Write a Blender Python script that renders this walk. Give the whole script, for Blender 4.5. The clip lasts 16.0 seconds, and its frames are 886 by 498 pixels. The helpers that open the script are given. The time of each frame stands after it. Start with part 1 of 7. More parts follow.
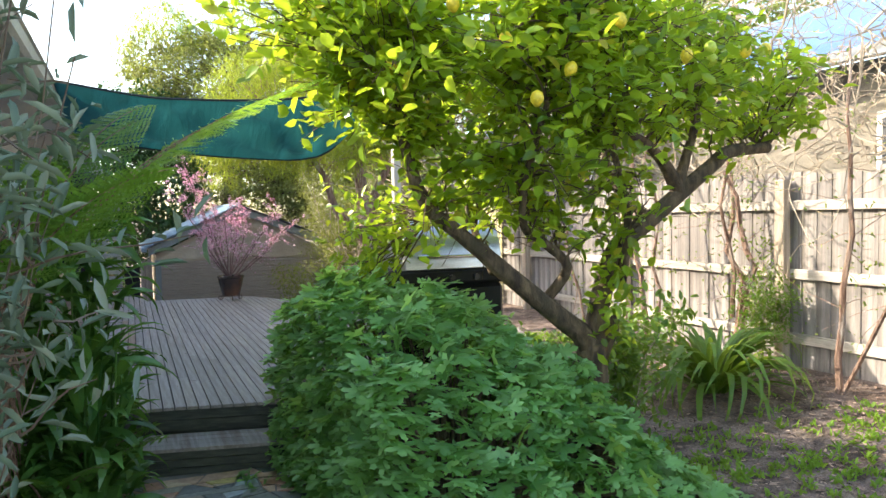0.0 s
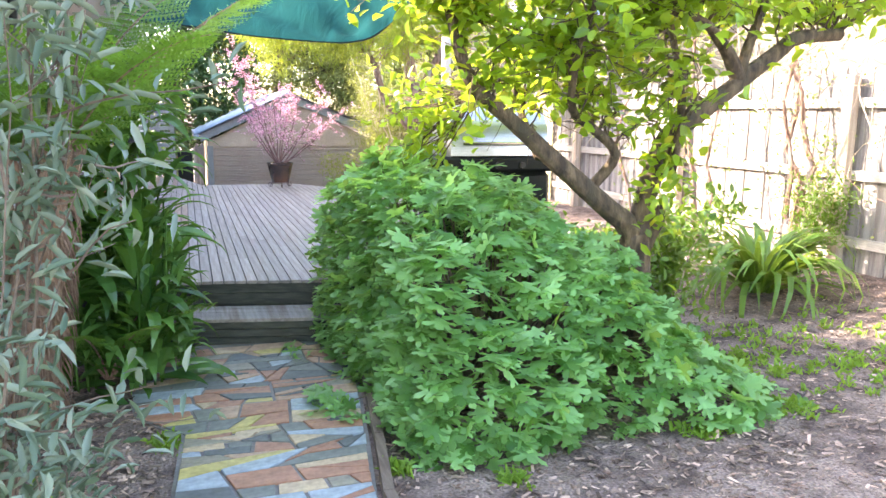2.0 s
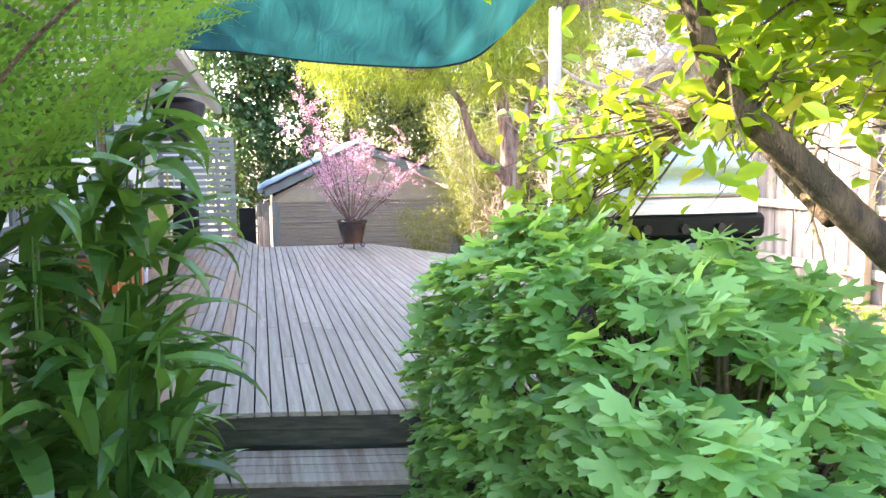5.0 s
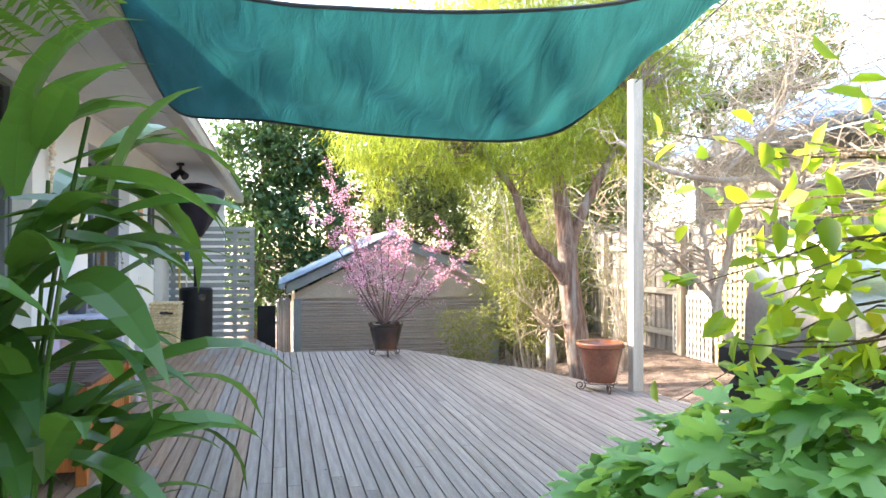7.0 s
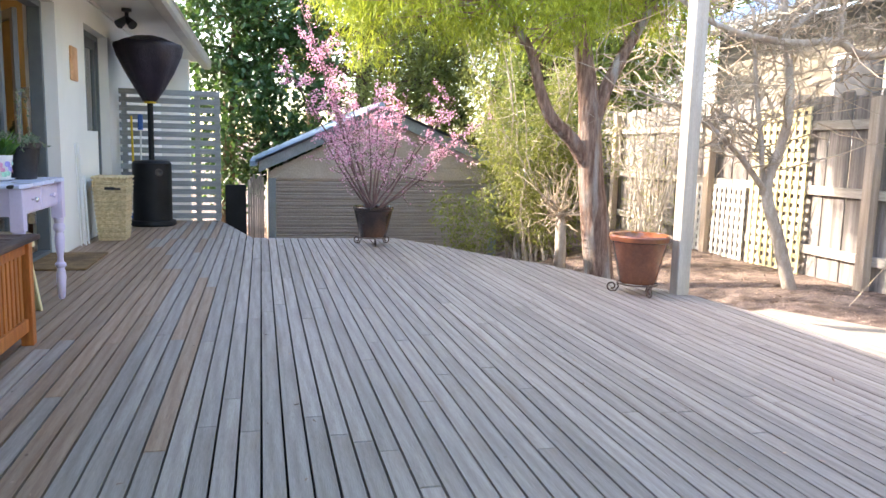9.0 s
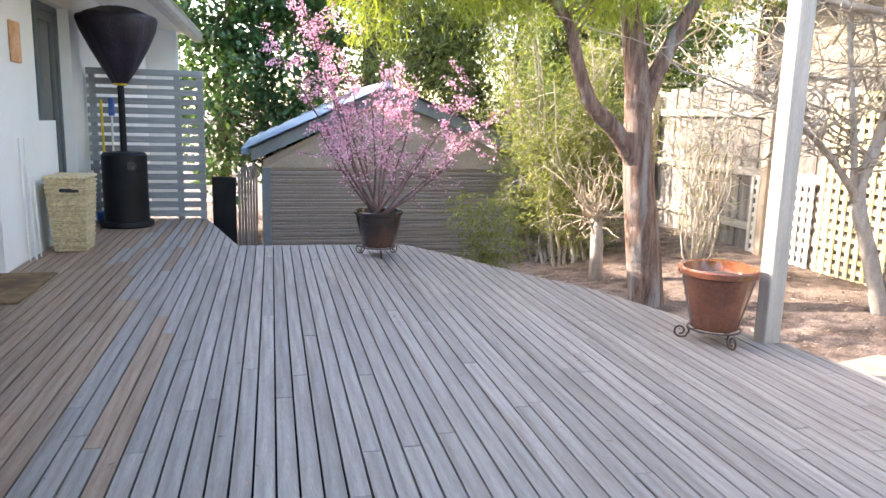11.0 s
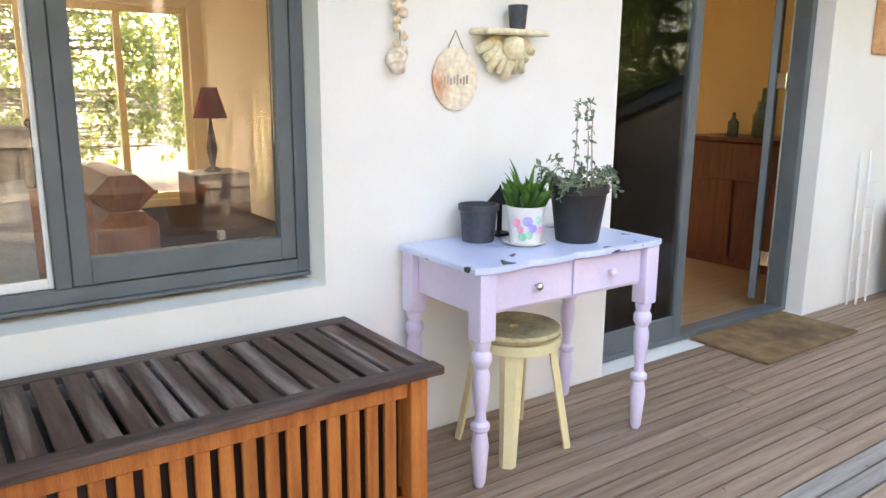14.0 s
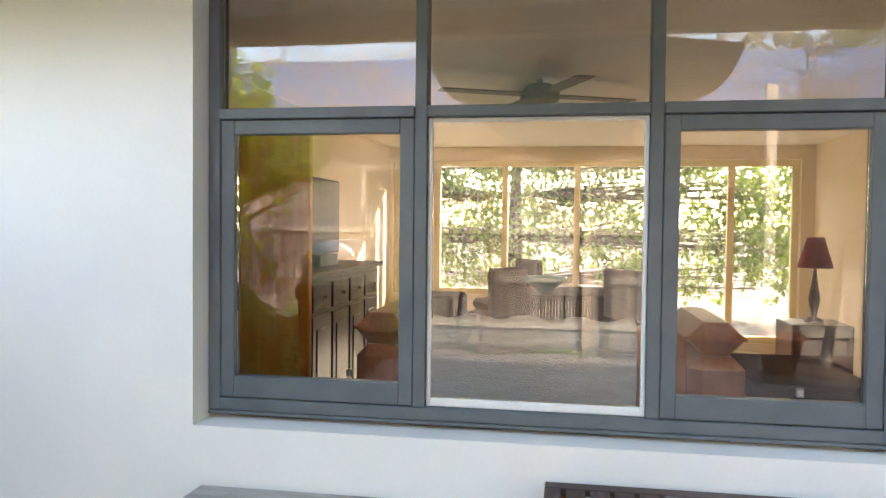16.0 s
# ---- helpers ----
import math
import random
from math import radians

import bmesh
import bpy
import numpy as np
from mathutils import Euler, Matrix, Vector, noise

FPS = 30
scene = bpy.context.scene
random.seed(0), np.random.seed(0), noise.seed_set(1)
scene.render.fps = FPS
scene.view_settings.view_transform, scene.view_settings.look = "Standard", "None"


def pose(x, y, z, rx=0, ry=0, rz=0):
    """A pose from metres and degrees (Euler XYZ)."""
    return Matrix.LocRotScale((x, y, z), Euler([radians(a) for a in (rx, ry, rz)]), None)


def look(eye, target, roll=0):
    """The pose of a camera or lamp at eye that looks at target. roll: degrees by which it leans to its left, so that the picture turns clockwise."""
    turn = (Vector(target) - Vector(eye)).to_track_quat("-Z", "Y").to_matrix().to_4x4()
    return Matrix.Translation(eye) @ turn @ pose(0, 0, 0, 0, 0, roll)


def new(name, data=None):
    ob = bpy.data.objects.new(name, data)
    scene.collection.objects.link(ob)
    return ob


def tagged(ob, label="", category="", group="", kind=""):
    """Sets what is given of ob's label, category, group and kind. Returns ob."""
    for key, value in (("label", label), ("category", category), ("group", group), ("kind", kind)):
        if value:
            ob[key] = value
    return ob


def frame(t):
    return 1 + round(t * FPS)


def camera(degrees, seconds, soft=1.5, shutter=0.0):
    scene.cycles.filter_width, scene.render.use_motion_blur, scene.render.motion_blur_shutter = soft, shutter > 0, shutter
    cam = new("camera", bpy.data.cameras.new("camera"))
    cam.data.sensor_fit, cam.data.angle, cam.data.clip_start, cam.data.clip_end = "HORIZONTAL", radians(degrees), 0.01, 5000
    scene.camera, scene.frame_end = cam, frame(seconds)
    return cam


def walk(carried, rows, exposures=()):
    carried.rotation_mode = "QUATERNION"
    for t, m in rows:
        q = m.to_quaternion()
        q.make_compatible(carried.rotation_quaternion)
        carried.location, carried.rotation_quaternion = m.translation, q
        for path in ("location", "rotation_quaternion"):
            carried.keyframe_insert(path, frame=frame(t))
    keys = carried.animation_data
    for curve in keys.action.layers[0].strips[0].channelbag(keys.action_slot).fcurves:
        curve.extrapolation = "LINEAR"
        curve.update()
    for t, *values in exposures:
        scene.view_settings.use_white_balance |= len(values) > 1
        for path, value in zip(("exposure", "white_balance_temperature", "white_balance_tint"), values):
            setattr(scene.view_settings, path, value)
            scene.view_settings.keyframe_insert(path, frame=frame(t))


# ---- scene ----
import itertools

cam = camera(61.8, 16.0)
PATH = [
    (0, (0.274, 0.731, 1.606), (1.049, 2.572, 1.519), -0.9),
    (0.5, (0.267, 0.718, 1.56), (0.929, 2.597, 1.376), -0.9),
    (1, (0.29, 0.739, 1.492), (0.924, 2.611, 1.186), -0.8),
    (1.5, (0.303, 0.74, 1.476), (0.937, 2.6, 1.107), -0.2),
    (2, (0.308, 0.727, 1.512), (0.95, 2.588, 1.155), 0.7),
    (2.5, (0.306, 0.842, 1.531), (0.957, 2.709, 1.232), 1.9),
    (3, (0.281, 1.116, 1.537), (0.938, 2.992, 1.316), 3.4),
    (3.5, (0.403, 1.391, 1.513), (0.987, 3.296, 1.34), 2.3),
    (4, (0.494, 1.725, 1.492), (0.959, 3.664, 1.333), 0.8),
    (4.2, (0.516, 1.887, 1.487), (0.964, 3.828, 1.313), 0.3),
    (6.3, (0.46, 3.537, 1.433), (0.979, 5.452, 1.182), -1.9),
    (6.5, (0.493, 3.614, 1.452), (0.977, 5.546, 1.272), -0.1),
    (7, (0.474, 3.963, 1.509), (0.902, 5.916, 1.532), -0.0),
    (7.5, (0.536, 4.279, 1.503), (0.931, 6.238, 1.588), 0.1),
    (8, (0.577, 4.63, 1.462), (0.971, 6.591, 1.451), 0.4),
    (8.5, (0.586, 4.86, 1.394), (1.023, 6.805, 1.238), 1.3),
    (9, (0.588, 5.238, 1.356), (1.064, 7.161, 1.082), 1.5),
    (11.3, (0.835, 6.53, 1.562), (1.265, 8.444, 1.171), 1.4),
    (11.5, (0.849, 6.611, 1.558), (1.241, 8.522, 1.119), 1.8),
    (12, (0.93, 6.939, 1.538), (1.066, 8.872, 1.044), 2.5),
    (12.5, (0.974, 7.200, 1.588), (0.650, 9.126, 1.150), 1.9),
    (13, (1.001, 7.508, 1.612), (0.240, 9.316, 1.223), 0.2),
    (13.5, (1.108, 7.746, 1.625), (-0.112, 9.282, 1.234), 0.0),
    (14, (1.132, 8.010, 1.640), (-0.468, 9.143, 1.219), 0.4),
    (14.5, (1.104, 8.144, 1.678), (-0.764, 8.786, 1.370), -0.2),
    (15, (1.185, 8.205, 1.700), (-0.803, 8.262, 1.523), -0.6),
    (15.5, (1.260, 8.120, 1.700), (-0.730, 7.951, 1.597), 0.1),
    (16, (1.385, 8.011, 1.715), (-0.588, 7.687, 1.653), 0.6),
]
walk(cam, [(t, look(eye, target, roll)) for t, eye, target, roll in PATH],
     [(0, 2.3, 7300, 9), (0.8, 3.05, 7400, 19), (1.5, 3.68, 7300, 19), (4.0, 3.70, 7300, 19), (6.5, 3.78, 7300, 14), (7.3, 3.0, 7300, 12), (8.0, 2.95, 7400, 14),
      (9.0, 3.08, 7200, 16), (11.5, 3.10, 7100, 16), (12.5, 3.5, 8600, 18), (13.5, 3.65, 8700, 18), (14.5, 3.62, 7900, 18), (16.0, 3.55, 7700, 17)])

SUN_EL, SUN_AZ = radians(28.5), radians(-62)      # azimuth: from +y towards +x
world = bpy.data.worlds.new("sky")
scene.world = world
world.use_nodes = True
wn = world.node_tree.nodes
sky = wn.new("ShaderNodeTexSky")
sky.sky_type, sky.sun_disc = "NISHITA", False
sky.sun_elevation, sky.sun_rotation = SUN_EL, SUN_AZ
sky.air_density, sky.dust_density, sky.ozone_density = 1.0, 1.5, 1.0
world.node_tree.links.new(sky.outputs[0], wn["Background"].inputs[0])
wn["Background"].inputs[1].default_value = 0.15
sun = new("sun", bpy.data.lights.new("sun", "SUN"))
sun.data.energy, sun.data.angle, sun.data.color = 2.1, radians(0.6), (1.0, 0.93, 0.82)
sun_way = Vector((math.sin(SUN_AZ) * math.cos(SUN_EL), math.cos(SUN_AZ) * math.cos(SUN_EL), math.sin(SUN_EL)))
sun.matrix_world = look(sun_way * 40, (0, 0, 0))

# ---------- materials ----------
def mat(name, a, b, scale=8, rough=0.7, bump=0.2, stretch=(1, 1, 1), third=None, fine=60, metal=0.0,
        vary=0.0, island=0.0, coat=0.0, lo=0.35, hi=0.65, spec=0.5, bdist=0.004, fleck=0.17):
    """Two-scale noise between the colours a and b, stains of third, bump; vary: brightness by object, island: by loose piece."""
    m = bpy.data.materials.new(name)
    m.use_nodes = True
    n, l = m.node_tree.nodes, m.node_tree.links
    p = n["Principled BSDF"]
    co, mp = n.new("ShaderNodeTexCoord"), n.new("ShaderNodeMapping")
    mp.inputs["Scale"].default_value = stretch
    l.new(co.outputs["Object"], mp.inputs[0])
    n1, n2 = n.new("ShaderNodeTexNoise"), n.new("ShaderNodeTexNoise")
    n1.inputs["Scale"].default_value, n2.inputs["Scale"].default_value = scale, fine
    n1.inputs["Detail"].default_value, n2.inputs["Detail"].default_value = 5, 4
    l.new(mp.outputs[0], n1.inputs[0]); l.new(mp.outputs[0], n2.inputs[0])
    mr = n.new("ShaderNodeMapRange")
    mr.inputs[1].default_value, mr.inputs[2].default_value = lo, hi
    l.new(n1.outputs[0], mr.inputs[0])
    mix = n.new("ShaderNodeMix"); mix.data_type = "RGBA"
    mix.inputs[6].default_value, mix.inputs[7].default_value = (*a, 1), (*b, 1)
    l.new(mr.outputs[0], mix.inputs[0])
    out = mix.outputs[2]
    if third:
        n3, r3, m3 = n.new("ShaderNodeTexNoise"), n.new("ShaderNodeMapRange"), n.new("ShaderNodeMix")
        n3.inputs["Scale"].default_value, n3.inputs["Detail"].default_value = scale * 0.31, 6
        r3.inputs[1].default_value, r3.inputs[2].default_value = 0.52, 0.68
        m3.data_type = "RGBA"
        m3.inputs[7].default_value = (*third, 1)
        l.new(mp.outputs[0], n3.inputs[0]); l.new(n3.outputs[0], r3.inputs[0])
        l.new(r3.outputs[0], m3.inputs[0]); l.new(out, m3.inputs[6])
        out = m3.outputs[2]
    f = n.new("ShaderNodeMapRange")
    f.inputs[1].default_value, f.inputs[2].default_value, f.inputs[3].default_value, f.inputs[4].default_value = 0.3, 0.7, 1 - fleck, 1 + fleck
    l.new(n2.outputs[0], f.inputs[0])
    fac = f.outputs[0]
    for amount, source in ((vary, ("ShaderNodeObjectInfo", "Random")), (island, ("ShaderNodeNewGeometry", "Random Per Island"))):
        if amount:
            o, r, mu = n.new(source[0]), n.new("ShaderNodeMapRange"), n.new("ShaderNodeMath")
            r.inputs[3].default_value, r.inputs[4].default_value = 1 - amount, 1 + amount
            mu.operation = "MULTIPLY"
            l.new(o.outputs[source[1]], r.inputs[0]); l.new(r.outputs[0], mu.inputs[0]); l.new(fac, mu.inputs[1])
            fac = mu.outputs[0]
    hs = n.new("ShaderNodeHueSaturation")
    l.new(fac, hs.inputs["Value"]); l.new(out, hs.inputs["Color"])
    l.new(hs.outputs[0], p.inputs["Base Color"])
    p.inputs["Roughness"].default_value, p.inputs["Metallic"].default_value = rough, metal
    p.inputs["Coat Weight"].default_value = coat
    p.inputs["Specular IOR Level"].default_value = spec
    if bump:
        bp, ad = n.new("ShaderNodeBump"), n.new("ShaderNodeMath")
        ad.operation = "ADD"
        l.new(n1.outputs[0], ad.inputs[0]); l.new(n2.outputs[0], ad.inputs[1])
        bp.inputs["Strength"].default_value, bp.inputs["Distance"].default_value = bump, bdist
        l.new(ad.outputs[0], bp.inputs["Height"]); l.new(bp.outputs[0], p.inputs["Normal"])
    return m


def leaf_mat(name, a, b, through_col, gloss=0.45, trans=0.4, dead=None):
    """Leaves: two greens by loose piece, a share of light let through."""
    m = bpy.data.materials.new(name)
    m.use_nodes = True
    n, l = m.node_tree.nodes, m.node_tree.links
    p, outp = n["Principled BSDF"], n["Material Output"]
    geo, ob, ramp = n.new("ShaderNodeNewGeometry"), n.new("ShaderNodeObjectInfo"), n.new("ShaderNodeValToRGB")
    ad, fr = n.new("ShaderNodeMath"), n.new("ShaderNodeMath")
    ad.operation, fr.operation = "ADD", "FRACT"
    l.new(geo.outputs["Random Per Island"], ad.inputs[0]); l.new(ob.outputs["Random"], ad.inputs[1]); l.new(ad.outputs[0], fr.inputs[0])
    e = ramp.color_ramp.elements
    e[0].color, e[1].color, e[1].position = (*a, 1), (*b, 1), 0.93 if dead else 1
    if dead:
        d = ramp.color_ramp.elements.new(0.97)
        d.color = (*dead, 1)
    l.new(fr.outputs[0], ramp.inputs[0])
    l.new(ramp.outputs[0], p.inputs["Base Color"])
    p.inputs["Roughness"].default_value = gloss
    t, mx = n.new("ShaderNodeBsdfTranslucent"), n.new("ShaderNodeMixShader")
    hs = n.new("ShaderNodeMix"); hs.data_type, hs.blend_type = "RGBA", "MIX"
    hs.inputs[0].default_value = 0.75
    hs.inputs[7].default_value = (*through_col, 1)
    l.new(ramp.outputs[0], hs.inputs[6]); l.new(hs.outputs[2], t.inputs[0])
    mx.inputs[0].default_value = trans
    l.new(p.outputs[0], mx.inputs[1]); l.new(t.outputs[0], mx.inputs[2]); l.new(mx.outputs[0], outp.inputs[0])
    return m


def glass_mat(name, tint=(0.95, 0.97, 0.96), gain=2.3):
    m = bpy.data.materials.new(name)
    m.use_nodes = True
    n, l = m.node_tree.nodes, m.node_tree.links
    n.remove(n["Principled BSDF"])
    t, g, fr, mu, mx = (n.new("ShaderNodeBsdfTransparent"), n.new("ShaderNodeBsdfGlossy"), n.new("ShaderNodeFresnel"),
                        n.new("ShaderNodeMath"), n.new("ShaderNodeMixShader"))
    t.inputs[0].default_value, g.inputs["Roughness"].default_value = (*tint, 1), 0.0
    mu.operation, mu.use_clamp = "MULTIPLY", True
    mu.inputs[1].default_value = gain
    l.new(fr.outputs[0], mu.inputs[0]); l.new(mu.outputs[0], mx.inputs[0])
    l.new(t.outputs[0], mx.inputs[1]); l.new(g.outputs[0], mx.inputs[2]); l.new(mx.outputs[0], n["Material Output"].inputs[0])
    return m


M = dict(
    board=mat("weathered_board", (0.25, 0.212, 0.188), (0.365, 0.325, 0.295), 3, 0.6, 0.4, (14, 0.7, 14), (0.17, 0.12, 0.095), 30, vary=0.14),
    board_brown=mat("sheltered_board", (0.235, 0.145, 0.095), (0.35, 0.25, 0.18), 3, 0.6, 0.35, (14, 0.7, 14), (0.21, 0.15, 0.11), 30, vary=0.13),
    # Timber darker than its own tone, to put shade into risers and edges.
    riser=mat("shaded_dark_timber", (0.03, 0.034, 0.026), (0.065, 0.07, 0.052), 4, 0.6, 0.4, (1, 9, 14), (0.02, 0.022, 0.018), 30, vary=0.15),
    render_wall=mat("white_render", (0.78, 0.77, 0.73), (0.84, 0.83, 0.79), 1.6, 0.85, 0.1, fine=70, bdist=0.001, fleck=0.012),
    soffit=mat("soffit_paint", (0.66, 0.62, 0.56), (0.72, 0.68, 0.61), 2, 0.7, 0.05, fleck=0.03),
    gutter=mat("gutter_steel", (0.42, 0.36, 0.31), (0.48, 0.42, 0.36), 5, 0.4, 0.05),
    roofing=mat("roof_tiles", (0.20, 0.16, 0.14), (0.28, 0.22, 0.19), 6, 0.8, 0.4),
    frame=mat("grey_frame_paint", (0.095, 0.115, 0.125), (0.12, 0.142, 0.15), 6, 0.45, 0.08, fleck=0.03),
    screen=mat("grey_slat_paint", (0.25, 0.27, 0.28), (0.33, 0.35, 0.36), 5, 0.6, 0.15, (1, 8, 8), vary=0.08),
    ground=mat("bark_soil", (0.10, 0.068, 0.055), (0.29, 0.215, 0.18), 6, 0.95, 1.0, third=(0.37, 0.28, 0.23), fine=70, bdist=0.03, fleck=0.45),
    chip=mat("bark_chips", (0.14, 0.085, 0.06), (0.42, 0.30, 0.23), 9, 0.9, 0.3, island=0.75),
    stone=None,
    mortar=mat("mortar", (0.17, 0.16, 0.15), (0.24, 0.22, 0.20), 7, 0.9, 0.6, third=(0.13, 0.12, 0.10), fine=70),
    edging=mat("old_edging", (0.12, 0.085, 0.06), (0.20, 0.15, 0.11), 5, 0.85, 0.6, (10, 1, 10)),
    paling=mat("aged_paling", (0.17, 0.155, 0.148), (0.34, 0.31, 0.29), 2.2, 0.85, 0.5, (9, 9, 0.7), (0.19, 0.165, 0.15), 25, vary=0.16),
    rail=mat("aged_rail", (0.33, 0.30, 0.26), (0.46, 0.42, 0.37), 3, 0.8, 0.3, (9, 0.6, 9), fine=25, vary=0.1),
    post=mat("fence_post_wood", (0.34, 0.27, 0.205), (0.47, 0.39, 0.31), 3, 0.8, 0.3, (9, 9, 0.6), vary=0.1),
    lattice=mat("lattice_paint", (0.68, 0.60, 0.33), (0.77, 0.69, 0.42), 6, 0.75, 0.1),
    lattice_white=mat("lattice_grey", (0.66, 0.64, 0.58), (0.76, 0.73, 0.66), 6, 0.75, 0.1),
    whitepost=mat("old_white_post", (0.40, 0.365, 0.31), (0.52, 0.48, 0.42), 3, 0.7, 0.25, (9, 9, 0.5), (0.42, 0.36, 0.29)),
    garage=mat("garage_cladding", (0.40, 0.33, 0.27), (0.45, 0.375, 0.31), 3, 0.55, 0.05),
    door_steel=mat("ribbed_door", (0.32, 0.27, 0.245), (0.36, 0.31, 0.28), 3, 0.5, 0.05),
    trim_grey=mat("grey_barge", (0.19, 0.215, 0.24), (0.225, 0.255, 0.28), 4, 0.5, 0.05),
    # Blue of the reflected sky is put into the garage roof's base colour.
    roof_steel=mat("sky_tinted_steel_roof", (0.20, 0.30, 0.42), (0.25, 0.36, 0.48), 5, 0.35, 0.05),
    bark=mat("tree_bark", (0.055, 0.038, 0.026), (0.19, 0.135, 0.08), 6, 0.9, 1.0, (4, 4, 1), (0.08, 0.065, 0.04), 40, bdist=0.015),
    bark_red=mat("stringy_bark", (0.17, 0.095, 0.07), (0.38, 0.25, 0.19), 7, 0.9, 1.0, (5, 5, 0.8), (0.42, 0.38, 0.35), 35, bdist=0.02),
    bark_pale=mat("pale_bark", (0.34, 0.29, 0.24), (0.52, 0.47, 0.41), 6, 0.85, 0.5, (3, 3, 1), (0.38, 0.30, 0.24)),
    twig=mat("dry_twigs", (0.30, 0.24, 0.18), (0.48, 0.40, 0.31), 9, 0.9, 0.2, island=0.25),
    fern_bark=mat("fern_trunk", (0.20, 0.11, 0.07), (0.42, 0.28, 0.19), 9, 0.95, 1.0, (6, 6, 1), fine=60, bdist=0.02),
    pink_stem=mat("plum_stem", (0.13, 0.075, 0.075), (0.25, 0.15, 0.14), 9, 0.8, 0.2),
    lemon_leaf=leaf_mat("lemon_leaf", (0.035, 0.11, 0.012), (0.26, 0.42, 0.04), (0.70, 0.88, 0.06), 0.28, 0.48, (0.5, 0.42, 0.05)),
    gera_leaf=leaf_mat("geranium_leaf", (0.022, 0.115, 0.032), (0.30, 0.58, 0.23), (0.50, 0.80, 0.12), 0.42, 0.45),
    strap=leaf_mat("strap_leaf", (0.012, 0.06, 0.018), (0.11, 0.26, 0.06), (0.30, 0.55, 0.06), 0.27, 0.30),
    clivia=leaf_mat("clivia_leaf", (0.06, 0.15, 0.025), (0.13, 0.25, 0.04), (0.40, 0.52, 0.05), 0.4, 0.35),
    fern=leaf_mat("fern_leaf", (0.025, 0.10, 0.025), (0.10, 0.26, 0.05), (0.42, 0.66, 0.05), 0.5, 0.42),
    grey_leaf=leaf_mat("grey_leaf", (0.08, 0.14, 0.085), (0.30, 0.36, 0.28), (0.20, 0.32, 0.12), 0.55, 0.25),
    yellow_leaf=leaf_mat("feathery_leaf", (0.13, 0.19, 0.025), (0.36, 0.43, 0.06), (0.52, 0.60, 0.06), 0.6, 0.45),
    dark_leaf=leaf_mat("dark_leaf", (0.025, 0.07, 0.025), (0.06, 0.13, 0.04), (0.12, 0.22, 0.03), 0.4, 0.25),
    mid_leaf=leaf_mat("mid_leaf", (0.09, 0.15, 0.04), (0.19, 0.26, 0.07), (0.36, 0.42, 0.08), 0.55, 0.4),
    willow=leaf_mat("willow_leaf", (0.09, 0.12, 0.035), (0.28, 0.30, 0.10), (0.42, 0.45, 0.10), 0.6, 0.45),
    grass=leaf_mat("grass_blade", (0.10, 0.22, 0.03), (0.22, 0.38, 0.05), (0.42, 0.62, 0.05), 0.6, 0.4),
    petal=leaf_mat("pink_petal", (0.60, 0.24, 0.42), (0.93, 0.74, 0.80), (0.95, 0.45, 0.65), 0.7, 0.35),
    lemon=mat("lemon_skin", (0.72, 0.55, 0.04), (0.80, 0.62, 0.06), 20, 0.4, 0.2),
    green_lemon=mat("green_lemon_skin", (0.42, 0.55, 0.06), (0.55, 0.62, 0.08), 20, 0.4, 0.2),
    sail=None,
    terracotta=mat("glazed_terracotta", (0.13, 0.045, 0.025), (0.27, 0.095, 0.045), 3, 0.14, 0.1, third=(0.10, 0.035, 0.022), coat=0.5),
    darkglaze=mat("dark_glaze", (0.028, 0.018, 0.016), (0.06, 0.03, 0.022), 4, 0.2, 0.05, third=(0.14, 0.06, 0.03), coat=0.4),
    iron=mat("rusty_iron", (0.05, 0.035, 0.03), (0.12, 0.07, 0.05), 20, 0.6, 0.2),
    soil=mat("potting_soil", (0.03, 0.022, 0.018), (0.07, 0.05, 0.04), 30, 0.95, 0.8),
    black_steel=mat("black_heater_steel", (0.006, 0.0065, 0.008), (0.012, 0.013, 0.015), 5, 0.5, 0.05, spec=0.25),
    cover=mat("purple_black_cover", (0.012, 0.008, 0.018), (0.028, 0.018, 0.034), 6, 0.45, 0.5, bdist=0.02),
    steel=mat("brushed_steel", (0.45, 0.46, 0.48), (0.55, 0.56, 0.58), 6, 0.28, 0.05, (1, 12, 12), metal=1.0),
    black_plastic=mat("black_plastic", (0.014, 0.015, 0.017), (0.024, 0.025, 0.028), 9, 0.4, 0.05),
    grey_plastic=mat("grey_plastic", (0.035, 0.04, 0.052), (0.055, 0.062, 0.078), 9, 0.5, 0.05),
    wicker=mat("wicker", (0.52, 0.40, 0.22), (0.70, 0.57, 0.36), 30, 0.75, 0.3, island=0.12),
    mat_coir=mat("coir_mat", (0.17, 0.10, 0.045), (0.26, 0.165, 0.08), 12, 0.95, 0.9, fine=160, third=(0.12, 0.07, 0.035)),
    lilac=mat("lilac_paint", (0.66, 0.58, 0.76), (0.72, 0.64, 0.80), 3, 0.45, 0.08, fleck=0.03),
    table_top=None,
    orange_wood=mat("orange_oiled_wood", (0.38, 0.105, 0.022), (0.55, 0.19, 0.045), 4, 0.45, 0.15, (9, 9, 0.8), vary=0.12),
    grey_lid=mat("weathered_lid", (0.034, 0.016, 0.013), (0.105, 0.052, 0.038), 4, 0.6, 0.4, (1, 9, 9), (0.30, 0.24, 0.22), 30, vary=0.2),
    lid_rail=mat("weathered_lid_rail", (0.045, 0.024, 0.020), (0.105, 0.058, 0.048), 4, 0.6, 0.4, (9, 1, 9), (0.17, 0.12, 0.105), 30, vary=0.2),
    bench=mat("grey_bench_wood", (0.30, 0.28, 0.25), (0.42, 0.39, 0.35), 4, 0.7, 0.2, (9, 1, 9)),
